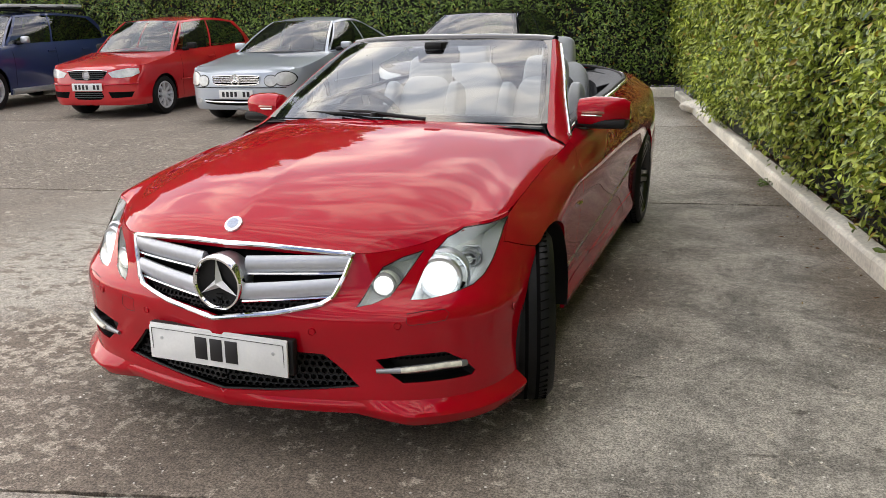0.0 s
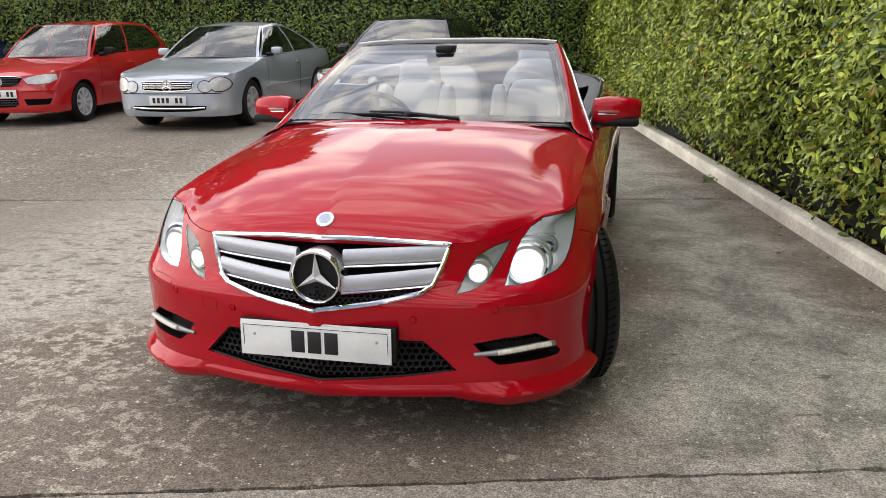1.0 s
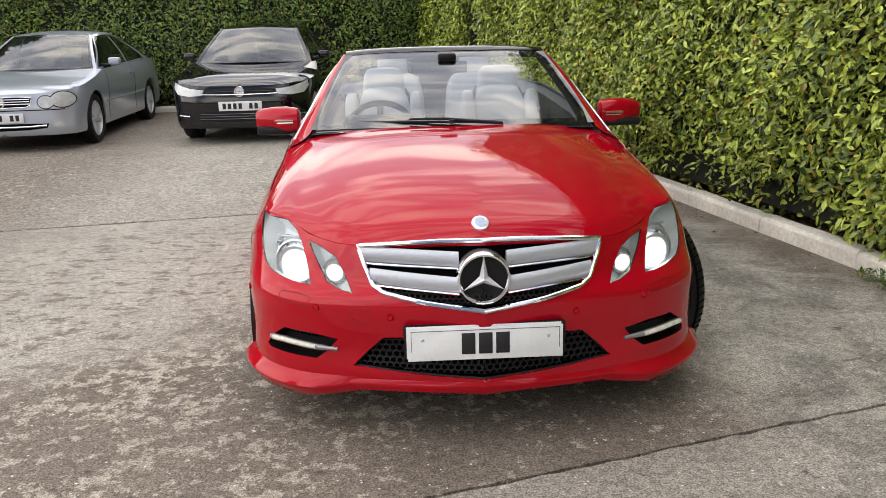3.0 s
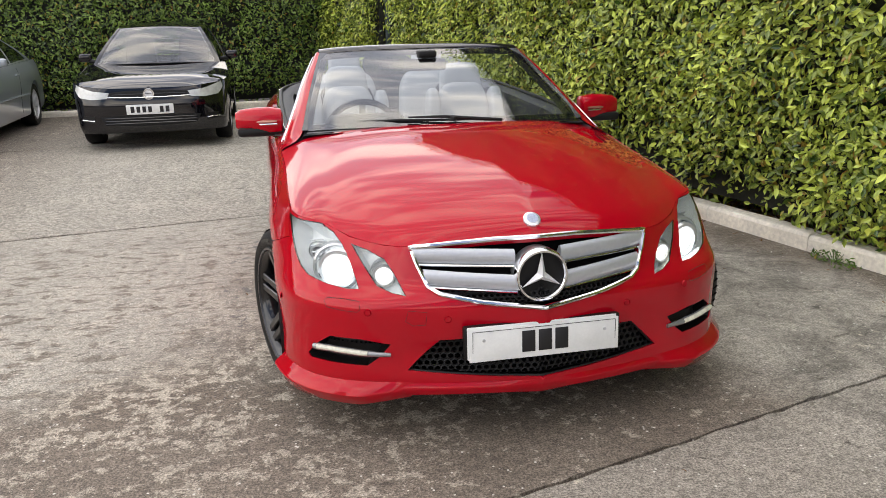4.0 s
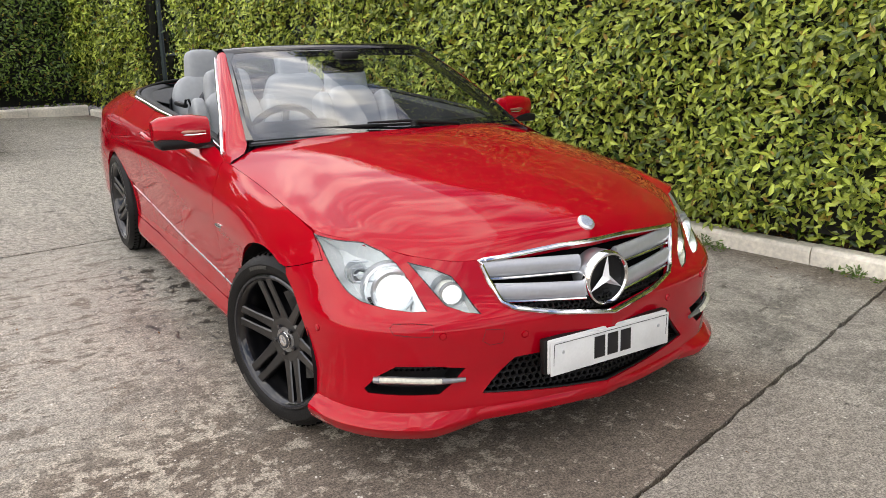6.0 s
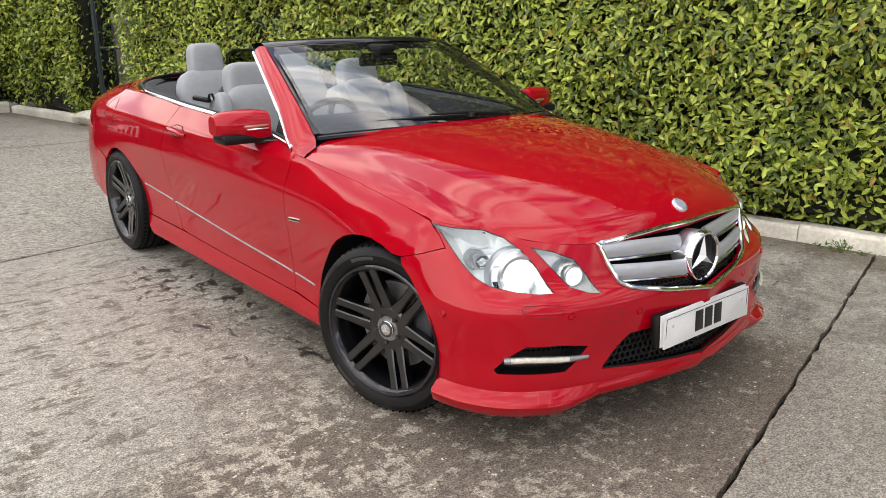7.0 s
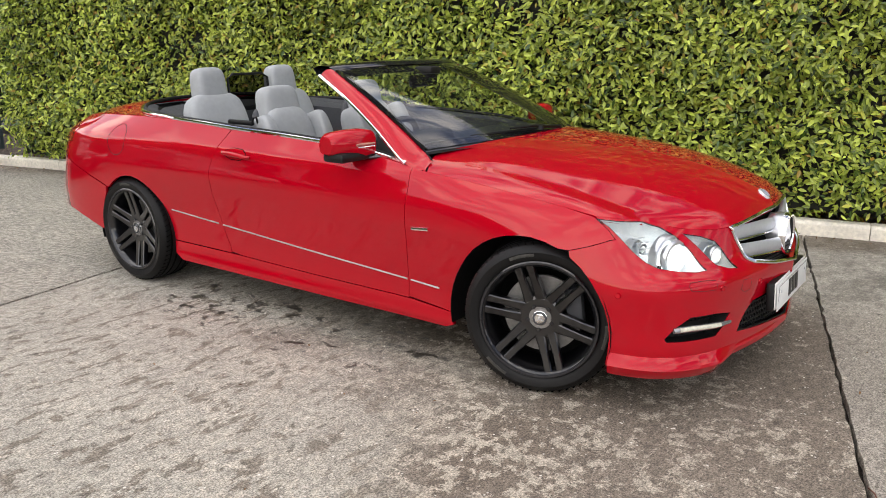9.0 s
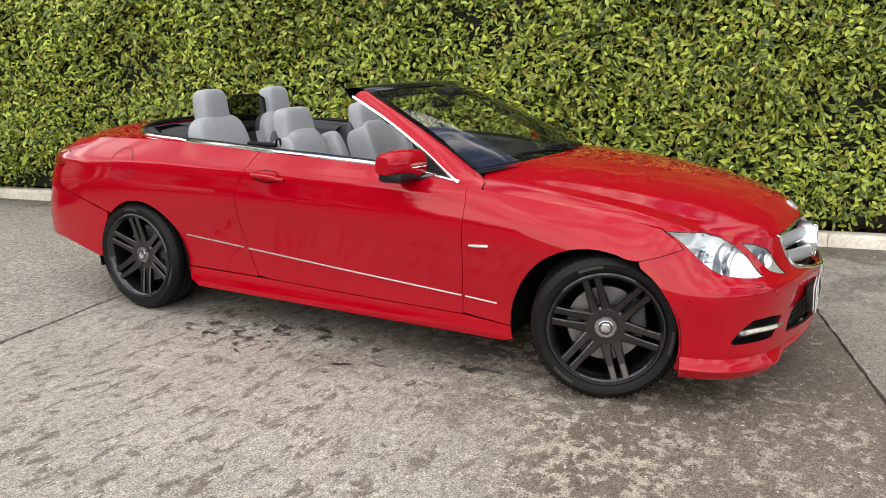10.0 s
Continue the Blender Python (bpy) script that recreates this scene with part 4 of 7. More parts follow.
wing_outline = (BODY.poly("y-.222@.761 " + WING_TOP + " y.651@.874 y.644@.80 y.650@.60 y.655@.42 y.657@.288 y.415@.262")
                + [p for p in FRONT_ARCH if p[1] > 0.275 and p[0] > ARCH_SEAM - 0.004]
                + BODY.poly("y-.152@.635 y-.227@.657 y-.300@.6855 y-.316@.689 y-.283@.7225"))
DOOR = BODY.poly("y.654@.876 y.75@.891 y.90@.912 y1.18@.941 y1.50@.957 y1.80@.967 y1.86@.968 y1.93@.86 y1.975@.75 y1.972@.62 y1.945@.50 y1.915@.40 y1.886@.335 y1.880@.312 y1.80@.302 y1.30@.290 y.660@.282 y.658@.42 y.653@.60 y.647@.80")
REAR_SEAM = BODY.find("y", 2.945, 0.565)
QUARTER = (BODY.poly("y1.866@.968 y2.10@.982 y2.40@.994 y2.70@.995 y3.00@.987 y3.30@.972 y3.46@.959 y3.475@.915 y3.37@.893 y3.385@.812 y3.465@.797 y3.45@.70 y3.20@.640 y2.955@.573")
           + [p for p in REAR_ARCH if p[1] > 0.32 and p[0] <= REAR_SEAM]
           + BODY.poly("y2.375@.31 y1.885@.305 y1.889@.335 y1.918@.395 y1.948@.50 y1.975@.62 y1.978@.75 y1.933@.86"))
SILL = BODY.poly("y.405@.258 y.66@.278 y1.30@.286 y1.80@.298 y2.375@.304 y2.36@.235 y2.30@.200 y1.20@.190 y.45@.185 y.400@.205")
side_parts("front_wing", flank(wing_outline), PAINT)
side_parts("door", flank(DOOR), PAINT)
side_parts("rear_quarter", flank(QUARTER), PAINT)
side_parts("side_sill", flank(SILL), PAINT)
rear_outline = (BODY.poly("y3.475@.80 y3.455@.693 y3.20@.633 y2.965@.566") + [p for p in REAR_ARCH[::-1] if p[1] > 0.30 and p[0] > REAR_SEAM + 0.012]
                + BODY.poly("y3.07@.285 y3.27@.335 y3.42@.365 b.70@.38 b.40@.38 b0.0@.38 b0.0@.62 b.60@.62 b.62@.80"))
rear_outline = rear_outline[:4] + sorted(rear_outline[4:-8], key=lambda q: -q[1]) + rear_outline[-8:]
part("rear_bumper", halves(rear_outline, cell=0.03, out_dir=(0.3, 1, 0)), PAINT, car)
tail_lamp = sheet(BODY.at, BODY.poly("y3.478@.909 y3.376@.888 y3.391@.817 y3.470@.803 b.62@.805 b.60@.905"), cell=0.03, out_dir=(0.5, 1, 0))
TAIL_RED = mat("tail_lamp_red", (0.35, 0.01, 0.01), 0.12, coat=0.8, grain=0.1)
part("tail_lamp", mirrored(tail_lamp), TAIL_RED, car), part("tail_lamp", tail_lamp, TAIL_RED, car)


# bonnet
def near_fix(line, height, reach=0.15, even=0.02, skin=None):
    """Lifts a height field near a line of skin points so that the panels meet."""
    s, z = np.array(resample_open(line, 0.03)).T
    ex, ey, ez = (skin or BODY).at(s, z)
    gap = ez - height(ex, ey)

    def fixed(x, y):
        x, y = np.asarray(x, float), np.asarray(y, float)
        d = np.sqrt((np.abs(x)[:, None] - ex) ** 2 + (y[:, None] - ey) ** 2)
        k = d.argmin(1)
        w = np.exp(-((d - d.min(1)[:, None]) / even) ** 2)
        g = (w * gap).sum(1) / w.sum(1)
        return height(x, y) + g * np.exp(-(d[np.arange(len(k)), k] / reach) ** 2)

    return fixed, list(zip(ex, ey))


def resample_open(line, cell):
    out = []
    for a, b in zip(line[:-1], line[1:]):
        a, b = np.array(a), np.array(b)
        n = max(1, int(round(np.linalg.norm(b - a) / cell)))
        out += [a + (b - a) * k / n for k in range(n)]
    return out + [np.array(line[-1])]


BONNET_MID = ((-0.66, 0.766), (-0.60, 0.797), (-0.50, 0.837), (-0.38, 0.872), (-0.225, 0.903), (-0.05, 0.929), (0.15, 0.953), (0.30, 0.966), (0.435, 0.974))


def along(points, n, settle=0):
    """n points at even steps on a line, its small kinks settled."""
    p = np.asarray(points, float)
    for _ in range(settle):
        p[1:-1] = 0.25 * p[:-2] + 0.5 * p[1:-1] + 0.25 * p[2:]
    d = np.r_[0, np.cumsum(np.linalg.norm(np.diff(p, axis=0), axis=1))]
    t = np.linspace(0, d[-1], n)
    return np.stack([np.interp(t, d, p[:, k]) for k in range(p.shape[1])], 1)


def bonnet_sheet(nu=44, nv=72):
    """Half the bonnet: a patch between its middle line, the nose, the lamps' and wings' edge and the cowl, with the pressed fold that runs from the pillar to the grille's corner."""
    s, z = np.array(resample_open(edge_line, 0.015)).T
    edge = np.stack(BODY.at(s, z), 1)
    k = int(np.argmin(np.abs(edge[:, 1] + 0.225)))
    B = along(edge[:k + 1], nu, 14) + np.array((0, 0.003, 0))
    R = along(edge[k:], nv, 10) - np.array((0.003, 0, 0))
    R[0] = B[-1]
    fy, fz = np.array([(B[0, 1], B[0, 2])] + list(BONNET_MID)).T
    L0 = np.linspace(fy[0], fy[-1], 400)
    L = along(np.stack([0 * L0, L0, pchip(fy, fz, L0)], 1), nv, 60)
    T = along(smooth_line([(0, 0.435), (0.22, 0.455), (0.45, 0.53), (0.64, 0.622), (0.735, 0.607), tuple(R[-1, :2])], 12), nu)
    u, v = np.meshgrid(np.linspace(0, 1, nu), np.linspace(0, 1, nv))
    plan = []
    for c in (0, 1):
        flat = (1 - u) * L[:, c][:, None] + u * R[:, c][:, None] + (1 - v) * B[:, c][None] + v * T[:, c][None]
        plan.append(flat - ((1 - u) * (1 - v) * L[0, c] + u * (1 - v) * R[0, c] + (1 - u) * v * L[-1, c] + u * v * R[-1, c]))

    def fall(u, v):
        """Share of the way down from the middle to the edge: a faint keel in the middle, a fold further out."""
        q = (u - (0.52 + 0.34 * v)) / (0.48 - 0.34 * v)
        q = 0.5 * (q + np.sqrt(q * q + 0.012))
        fold, keel = 0.16 * (1 - 0.2 * v), 0.03 + 0.16 * (1 - v) ** 1.5
        return (1 - fold - keel) * u ** 2.7 + fold * q + keel * u

    w = fall(u, v)
    h = L[:, 2][:, None] * (1 - w) + R[:, 2][:, None] * w
    h += (B[:, 2] - h[0])[None] * (1 - v) ** 3
    P = np.stack([plan[0], plan[1], h], 2)
    verts = [tuple(q) for q in P.reshape(-1, 3)]
    faces = [(j * nu + i, j * nu + i + 1, (j + 1) * nu + i + 1, (j + 1) * nu + i) for j in range(nv - 1) for i in range(nu - 1)]
    rim = [(0, i) for i in range(nu)] + [(j, nu - 1) for j in range(1, nv)] + [(nv - 1, i) for i in range(nu - 2, -1, -1)]
    n = len(verts)
    for j, i in rim:
        x, y, z = P[j, i]
        verts += [(x, y, z), (x * 0.992, y + (0.006 if j == 0 else 0.0), z - 0.02)]
    for q in range(len(rim) - 1):
        faces.append((n + 2 * q + 2, n + 2 * q, n + 2 * q + 1, n + 2 * q + 3))
    return mesh_bm(verts, faces)


bonnet_ob = part("bonnet", both(bonnet_sheet()), PAINT, car)


def bonnet_mid(y):
    """Height and slope in degrees of the bonnet's middle line."""
    line = sorted((v.co.y, v.co.z) for v in bonnet_ob.data.vertices if abs(v.co.x) < 1e-3 and v.co.y > -0.69)
    ys, zs = np.array(line).T
    h = np.interp((y - 0.02, y, y + 0.02), ys, np.maximum.accumulate(zs))
    return float(h[1]), math.degrees(math.atan2(h[2] - h[0], 0.04))




# rear deck and boot lid
def deck_height(x, y):
    x, y = np.abs(x), np.asarray(y, float)
    mid = pchip((2.0, 2.6, 3.0, 3.2, 3.45, 3.65, 3.80), (1.0, 1.02, 1.045, 1.045, 1.02, 0.985, 0.945), y)
    return mid - 0.05 * (x / 0.78) ** 2.5


deck_skin, deck_rim = near_fix(deck_line, deck_height)
COVE = smooth_line([(0.775, 2.40), (0.74, 2.62), (0.66, 2.85), (0.52, 3.02), (0.30, 3.10), (0.0, 3.13)], 6)
deck_outline = [(x, y) for x, y in deck_rim if y > 2.38] + [(x, y) for x, y in COVE[::-1]]
part("rear_deck", both(sheet(lambda x, y: (x, y, deck_skin(x, y)), deck_outline, cell=0.03, flange=0.02, out_dir=(0, 0, 1))), PAINT, car)

# ---- fittings of the convertible ----
def off_skin(depth):
    """The skin moved outwards by depth."""
    def f(s, z):
        s, z = np.asarray(s, float), np.asarray(z, float)
        h = 0.004
        p = np.array(BODY.at(s, z))
        a = np.array(BODY.at(s + h, z)) - np.array(BODY.at(s - h, z))
        b = np.array(BODY.at(s, z + h)) - np.array(BODY.at(s, z - h))
        n = np.cross(a.T, b.T)
        n /= np.linalg.norm(n, axis=-1, keepdims=True) + 1e-12
        q = p + depth * n.T
        return q[0], q[1], q[2]
    return f


def skin_point(axis, value, z, depth=0.0):
    return Vector([float(c) for c in np.ravel(off_skin(depth)(np.array([BODY.find(axis, value, z)]), np.array([z])))])


def skin_line(pts, depth=0.0, cell=0.02):
    q = np.array(resample_open(pts, cell))
    return np.array(off_skin(depth)(q[:, 0], q[:, 1])).T


def pair(name, bm, material, parent=None, label="", smooth=True):
    """The same part on both sides of the car."""
    other = mirrored(bm)
    a = part(name, bm, material, parent or car, label, smooth)
    b = part(name, other, material, parent or car, label, smooth)
    return a, b


def bowl(outline, depth, cell=0.02, back_scale=0.82):
    """A hollow behind an outline of the skin: walls and a back."""
    q = resample(outline, cell)
    mid = q.mean(0)
    q2 = mid + (q - mid) * back_scale
    a = np.array(off_skin(-0.004)(q[:, 0], q[:, 1])).T
    b = np.array(off_skin(-depth)(q2[:, 0], q2[:, 1])).T
    n = len(q)
    faces = [(i, (i + 1) % n, n + (i + 1) % n, n + i) for i in range(n)] + [tuple(range(n, 2 * n))]
    bm = mesh_bm([tuple(v) for v in np.r_[a, b]], faces)
    bmesh.ops.triangulate(bm, faces=[f for f in bm.faces if len(f.verts) > 4])
    return bm


def rim_bar(outline, radius, depth=0.0, cell=0.015, flat=1.0):
    q = resample(outline, cell)
    return tube_bm([tuple(v) for v in np.array(off_skin(depth)(q[:, 0], q[:, 1])).T], radius, 6, flat, closed=True)


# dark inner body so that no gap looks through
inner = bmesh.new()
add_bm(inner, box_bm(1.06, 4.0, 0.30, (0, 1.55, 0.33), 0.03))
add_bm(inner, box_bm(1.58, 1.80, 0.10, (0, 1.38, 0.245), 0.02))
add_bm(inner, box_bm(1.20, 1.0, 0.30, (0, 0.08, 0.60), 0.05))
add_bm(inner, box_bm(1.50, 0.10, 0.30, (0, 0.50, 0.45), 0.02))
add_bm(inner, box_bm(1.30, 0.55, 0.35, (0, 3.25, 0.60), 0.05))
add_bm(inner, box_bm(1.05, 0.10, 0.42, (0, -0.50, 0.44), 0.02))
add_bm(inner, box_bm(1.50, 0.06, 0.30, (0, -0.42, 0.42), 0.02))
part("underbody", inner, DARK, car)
for y0, r in ((0.03, 0.375), (2.735, 0.365)):
    bm = bmesh.new()
    ring = []
    for a in np.linspace(-0.2, math.pi + 0.2, 24):
        ring.append([bm.verts.new((x, y0 + r * math.cos(a), 0.295 + r * math.sin(a))) for x in (0.50, 0.70, 0.868)])
    for p, q in zip(ring[:-1], ring[1:]):
        for i in range(2):
            bm.faces.new((p[i], p[i + 1], q[i + 1], q[i]))
    pair("arch_liner", bm, BLACK_PLASTIC)

# grille
half = list(GRILLE_HOLE)
grille = new("grille")
grille.parent = car
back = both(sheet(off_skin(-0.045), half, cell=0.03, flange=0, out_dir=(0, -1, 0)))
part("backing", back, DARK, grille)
edge = [tuple(v) for v in skin_line(half[:1] + half[1:], 0.004, 0.012)]
loop = edge + [(-x, y, z) for x, y, z in edge[::-1][1:-1]]
part("surround", tube_bm(loop, 0.0082, 8, 1.0, True), CHROME, grille, "chrome surround")


def grille_slat(zc, x_in, x_out, rise):
    """A slat that bows with the nose: from beside the star out to the surround."""
    prof = [(-0.012, 0.028), (0.000, 0.031), (0.008, 0.026), (0.013, 0.014), (0.0145, 0.0), (0.012, -0.013), (0.003, -0.025), (-0.02, -0.026), (-0.03, 0.0)]
    rings = []
    bm = bmesh.new()
    for x in np.linspace(x_in, x_out, 14):
        z = zc + rise * (x - x_in) / (x_out - x_in)
        p = skin_point("x", x, z, -0.008)
        rings.append([bm.verts.new((p.x, p.y - d, p.z + h)) for d, h in prof])
    for p, q in zip(rings[:-1], rings[1:]):
        for i in range(len(prof)):
            bm.faces.new((p[i], p[(i + 1) % len(prof)], q[(i + 1) % len(prof)], q[i]))
    bm.faces.new(rings[0]), bm.faces.new(rings[-1][::-1])
    bmesh.ops.recalc_face_normals(bm, faces=bm.faces)
    pts = []
    for x in np.linspace(x_in, x_out, 10):
        z = zc + rise * (x - x_in) / (x_out - x_in)
        p = skin_point("x", x, z, 0.003)
        pts.append((p.x, p.y, z - 0.029))
    line = tube_bm(pts, 0.0045, 6)
    return bm, line


for zc, x_out, rise in ((0.662, 0.415, 0.012), (0.583, 0.386, 0.020)):
    bm, line = grille_slat(zc, 0.082, x_out, rise)
    a, b = pair("slat", bm, SLAT_SILVER, grille)
    ln2 = mirrored(line)
    part("slat_edge", line, CHROME, a, "chrome edge"), part("slat_edge", ln2, CHROME, b, "chrome edge")
# fine honeycomb behind the lowest gap and in the air intake
def honeycomb(outline, depth, pitch, bar):
    q = np.array(outline)
    lo, hi = q.min(0), q.max(0)
    bm = bmesh.new()
    row = 0
    z = lo[1]
    while z < hi[1]:
        s = lo[0] - pitch + (pitch / 2 if row % 2 else 0)
        while s < hi[0] + pitch:
            if inside(q, np.array([s]), np.array([z]))[0]:
                ang = [math.pi / 6 + k * math.pi / 3 for k in range(6)]
                ou = [(s + pitch * 0.577 * math.cos(a), z + pitch * 0.5 * math.sin(a)) for a in ang]
                inn = [(s + (pitch - bar) * 0.577 * math.cos(a), z + (pitch - bar) * 0.46 * math.sin(a)) for a in ang]
                fo, fi, fb = (np.array(off_skin(d)(np.array([p[0] for p in pts]), np.array([p[1] for p in pts]))).T
                              for d, pts in ((depth, ou), (depth + 0.001, inn), (depth - 0.012, inn)))
                vo, vi, vb = ([bm.verts.new(tuple(v)) for v in f] for f in (fo, fi, fb))
                for k in range(6):
                    j = (k + 1) % 6
                    bm.faces.new((vo[k], vo[j], vi[j], vi[k]))
                    bm.faces.new((vi[k], vi[j], vb[j], vb[k]))
            s += pitch
        z += pitch * 0.78
        row += 1
    return bm


part("grille_mesh", both(honeycomb(BODY.poly("x0.0@.60 x.38@.60 x.36@.562 x.20@.534 x0.0@.51"), -0.03, 0.020, 0.006)), BLACK_PLASTIC, grille, "black honeycomb mesh", smooth=False)
# the star: a ring with a three-pointed star on a dark disc
SY = -0.756
ring_bm = lathe_bm([(0.079, 0.012), (0.077, -0.006), (0.081, -0.012), (0.087, -0.012), (0.092, -0.004), (0.093, 0.014)], 64, "y")
st = part("ring", ring_bm, CHROME, grille, "chrome emblem ring")
st.location = (0, SY, 0.607)
hs = part("emblem_housing", lathe_bm([(0.092, 0.013), (0.091, 0.03), (0.086, 0.075)], 48, "y"), SATIN, grille)
hs.location = (0, SY, 0.607)
disc = part("emblem_disc", lathe_bm([(0.0, 0.012), (0.079, 0.012)], 48, "y"), BLACK_PLASTIC, grille)
disc.location = (0, SY, 0.607)
bm = bmesh.new()
hub_v = bm.verts.new((0, -0.016, 0))
tip_pts = []
for k in range(6):
    a = math.pi / 2 + k * math.pi / 3
    r = 0.080 if k % 2 == 0 else 0.0165
    tip_pts.append(bm.verts.new((r * math.cos(a), 0.0 if k % 2 == 0 else 0.004, r * math.sin(a))))
for k in range(6):
    bm.faces.new((hub_v, tip_pts[k], tip_pts[(k + 1) % 6]))
bm.faces.new(tip_pts[::-1])
bmesh.ops.recalc_face_normals(bm, faces=bm.faces)
s3 = part("star", bm, STAR_METAL, grille, "chrome three-pointed star", smooth=False)
s3.location = (0, SY, 0.607)
badge = part("bonnet_badge", lathe_bm([(0.0, 0.006), (0.024, 0.005), (0.030, 0.002), (0.031, -0.006)], 32, "z"), WHITE_METAL, car, "round pale bonnet badge")
badge.matrix_basis = pose(0, -0.648, bonnet_mid(-0.648)[0] + 0.001, bonnet_mid(-0.648)[1], 0, 0)
part("badge_face", lathe_bm([(0.0, 0.0072), (0.020, 0.0066)], 24, "z"), BLUE_BADGE, badge)

# headlamps
def headlamp(outline, depth, lamps, name):
    tops = []
    hull = bowl(outline, depth)
    for side in (-1, 1):
        top = new(name)
        top.parent = car
        top["label"] = "clear-lensed headlamp, lit"
        h = hull.copy() if side > 0 else mirrored(hull)
        part("reflector", h, REFLECTOR, top)
        gl = sheet(off_skin(0.0), outline, cell=0.025, flange=0, out_dir=(0.2, -1, 0))
        lens = part("lens", gl if side > 0 else mirrored(gl), LENS, top)
        lens.visible_shadow = False
        rb = rim_bar(outline, 0.003, -0.003)
        part("seal", rb if side > 0 else mirrored(rb), BLACK_PLASTIC, top)
        for (x, z, d, r, mat_on, bright) in lamps:
            p = skin_point("x", x, z, -d)
            ring = lathe_bm([(r * 1.45, 0.0), (r * 1.35, -0.012), (r * 1.15, -0.012), (r * 1.02, 0.0), (r * 1.0, 0.03)], 32, "y")
            o = part("bezel", ring, SATIN, top)
            o.matrix_basis = pose(side * p.x, p.y, p.z, 0, 0, side * 18)
            glow = lathe_bm([(0.0, -0.020), (r * 0.4, -0.017), (r * 0.66, -0.011)], 28, "y")
            o = part("projector", glow, mat_on, top, "lit projector lens" if bright else "")
            o.matrix_basis = pose(side * p.x, p.y, p.z, 0, 0, side * 18)
            skirt = lathe_bm([(r * 0.66, -0.011), (r * 0.85, -0.002), (r * 1.0, 0.012)], 28, "y")
            o = part("projector_skirt", skirt, LAMP_HALO if bright else CHROME, top)
            o.matrix_basis = pose(side * p.x, p.y, p.z, 0, 0, side * 18)
            bowl_ring = lathe_bm([(r * 1.5, -0.008), (r * 1.62, -0.016), (r * 1.75, -0.012), (r * 1.8, 0.02)], 36, "y")
            o = part("reflector_ring", bowl_ring, SATIN, top)
            o.matrix_basis = pose(side * p.x, p.y + 0.028, p.z, 0, 0, side * 18)
        tops.append(top)
    return tops


headlamp(LAMP_OUT, 0.09, [(0.665, 0.622, 0.030, 0.050, LAMP_ON, True), (0.735, 0.672, 0.055, 0.020, REFLECTOR, False)], "headlamp")
headlamp(LAMP_IN, 0.045, [(0.512, 0.608, 0.016, 0.027, LAMP_WARM, True)], "inner_headlamp")
# ribbed trim inside the outer lamps
for k in range(4):
    a = skin_point("x", 0.752, 0.70 - 0.018 * k, -0.035)
    b = skin_point("x", 0.700, 0.708 - 0.018 * k, -0.045)
    pair("lamp_rib", tube_bm([a, (a + b) / 2 + Vector((0, -0.004, 0)), b], 0.003, 6), SATIN)

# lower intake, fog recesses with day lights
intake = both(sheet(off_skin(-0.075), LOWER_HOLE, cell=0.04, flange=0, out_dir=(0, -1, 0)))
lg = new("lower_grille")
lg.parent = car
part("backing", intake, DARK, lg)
part("intake_mesh", both(honeycomb(LOWER_HOLE, -0.028, 0.024, 0.007)), BLACK_PLASTIC, lg, "black honeycomb mesh", smooth=False)
part("intake_edge", both(tube_bm([tuple(v) for v in skin_line(LOWER_HOLE, -0.012, 0.02)], 0.006, 6)), BLACK_PLASTIC, lg)
recess = bowl(FOG_HOLE, 0.06, back_scale=0.9)
pair("fog_recess", recess, BLACK_PLASTIC)
fog_mesh = honeycomb(BODY.poly("x.52@.382 x.60@.394 x.70@.396 x.725@.372 x.62@.366 x.54@.360"), -0.035, 0.018, 0.005)
pair("fog_mesh", fog_mesh, BLACK_PLASTIC, smooth=False)
drl = skin_line(BODY.poly("x.505@.346 x.53@.347 x.58@.349 x.64@.353 x.70@.356 x.752@.352"), 0.004, 0.02)
n = len(drl)
rad = [0.0125 - 0.0055 * max(0, 1 - i / (0.3 * n)) - 0.006 * max(0, (i - 0.9 * n) / (0.1 * n)) for i in range(n)]
da, db = pair("day_light", tube_bm([tuple(v) for v in drl], rad, 10, 1.0), DRL_BODY, label="chrome-framed daytime light, lit")
led = tube_bm([tuple(v + np.array((0.002, -0.010, 0.004))) for v in drl[max(1, n // 4):-1]], [0.7 * r for r in rad[max(1, n // 4):-1]], 10)
led2 = mirrored(led)
part("led_strip", led, LED, da, "warm white lit strip"), part("led_strip", led2, LED, db, "warm white lit strip")

# splitter lip under the bumper
def lip(points, profile):
    line = np.array(resample_open(points, 0.02))
    bm = bmesh.new()
    n = len(line)
    rings = []
    for i, (s, z) in enumerate(line):
        t = i / (n - 1)
        rings.append([bm.verts.new(tuple(float(c[0]) for c in off_skin(d * grow(t))(np.array([s]), np.array([z + h])))) for d, h in profile])
    for p, q in zip(rings[:-1], rings[1:]):
        for k in range(len(profile) - 1):
            bm.faces.new((p[k], p[k + 1], q[k + 1], q[k]))
    bmesh.ops.recalc_face_normals(bm, faces=bm.faces)
    return bm


def grow(t):
    return min(1.0, 0.08 + 3.2 * t)


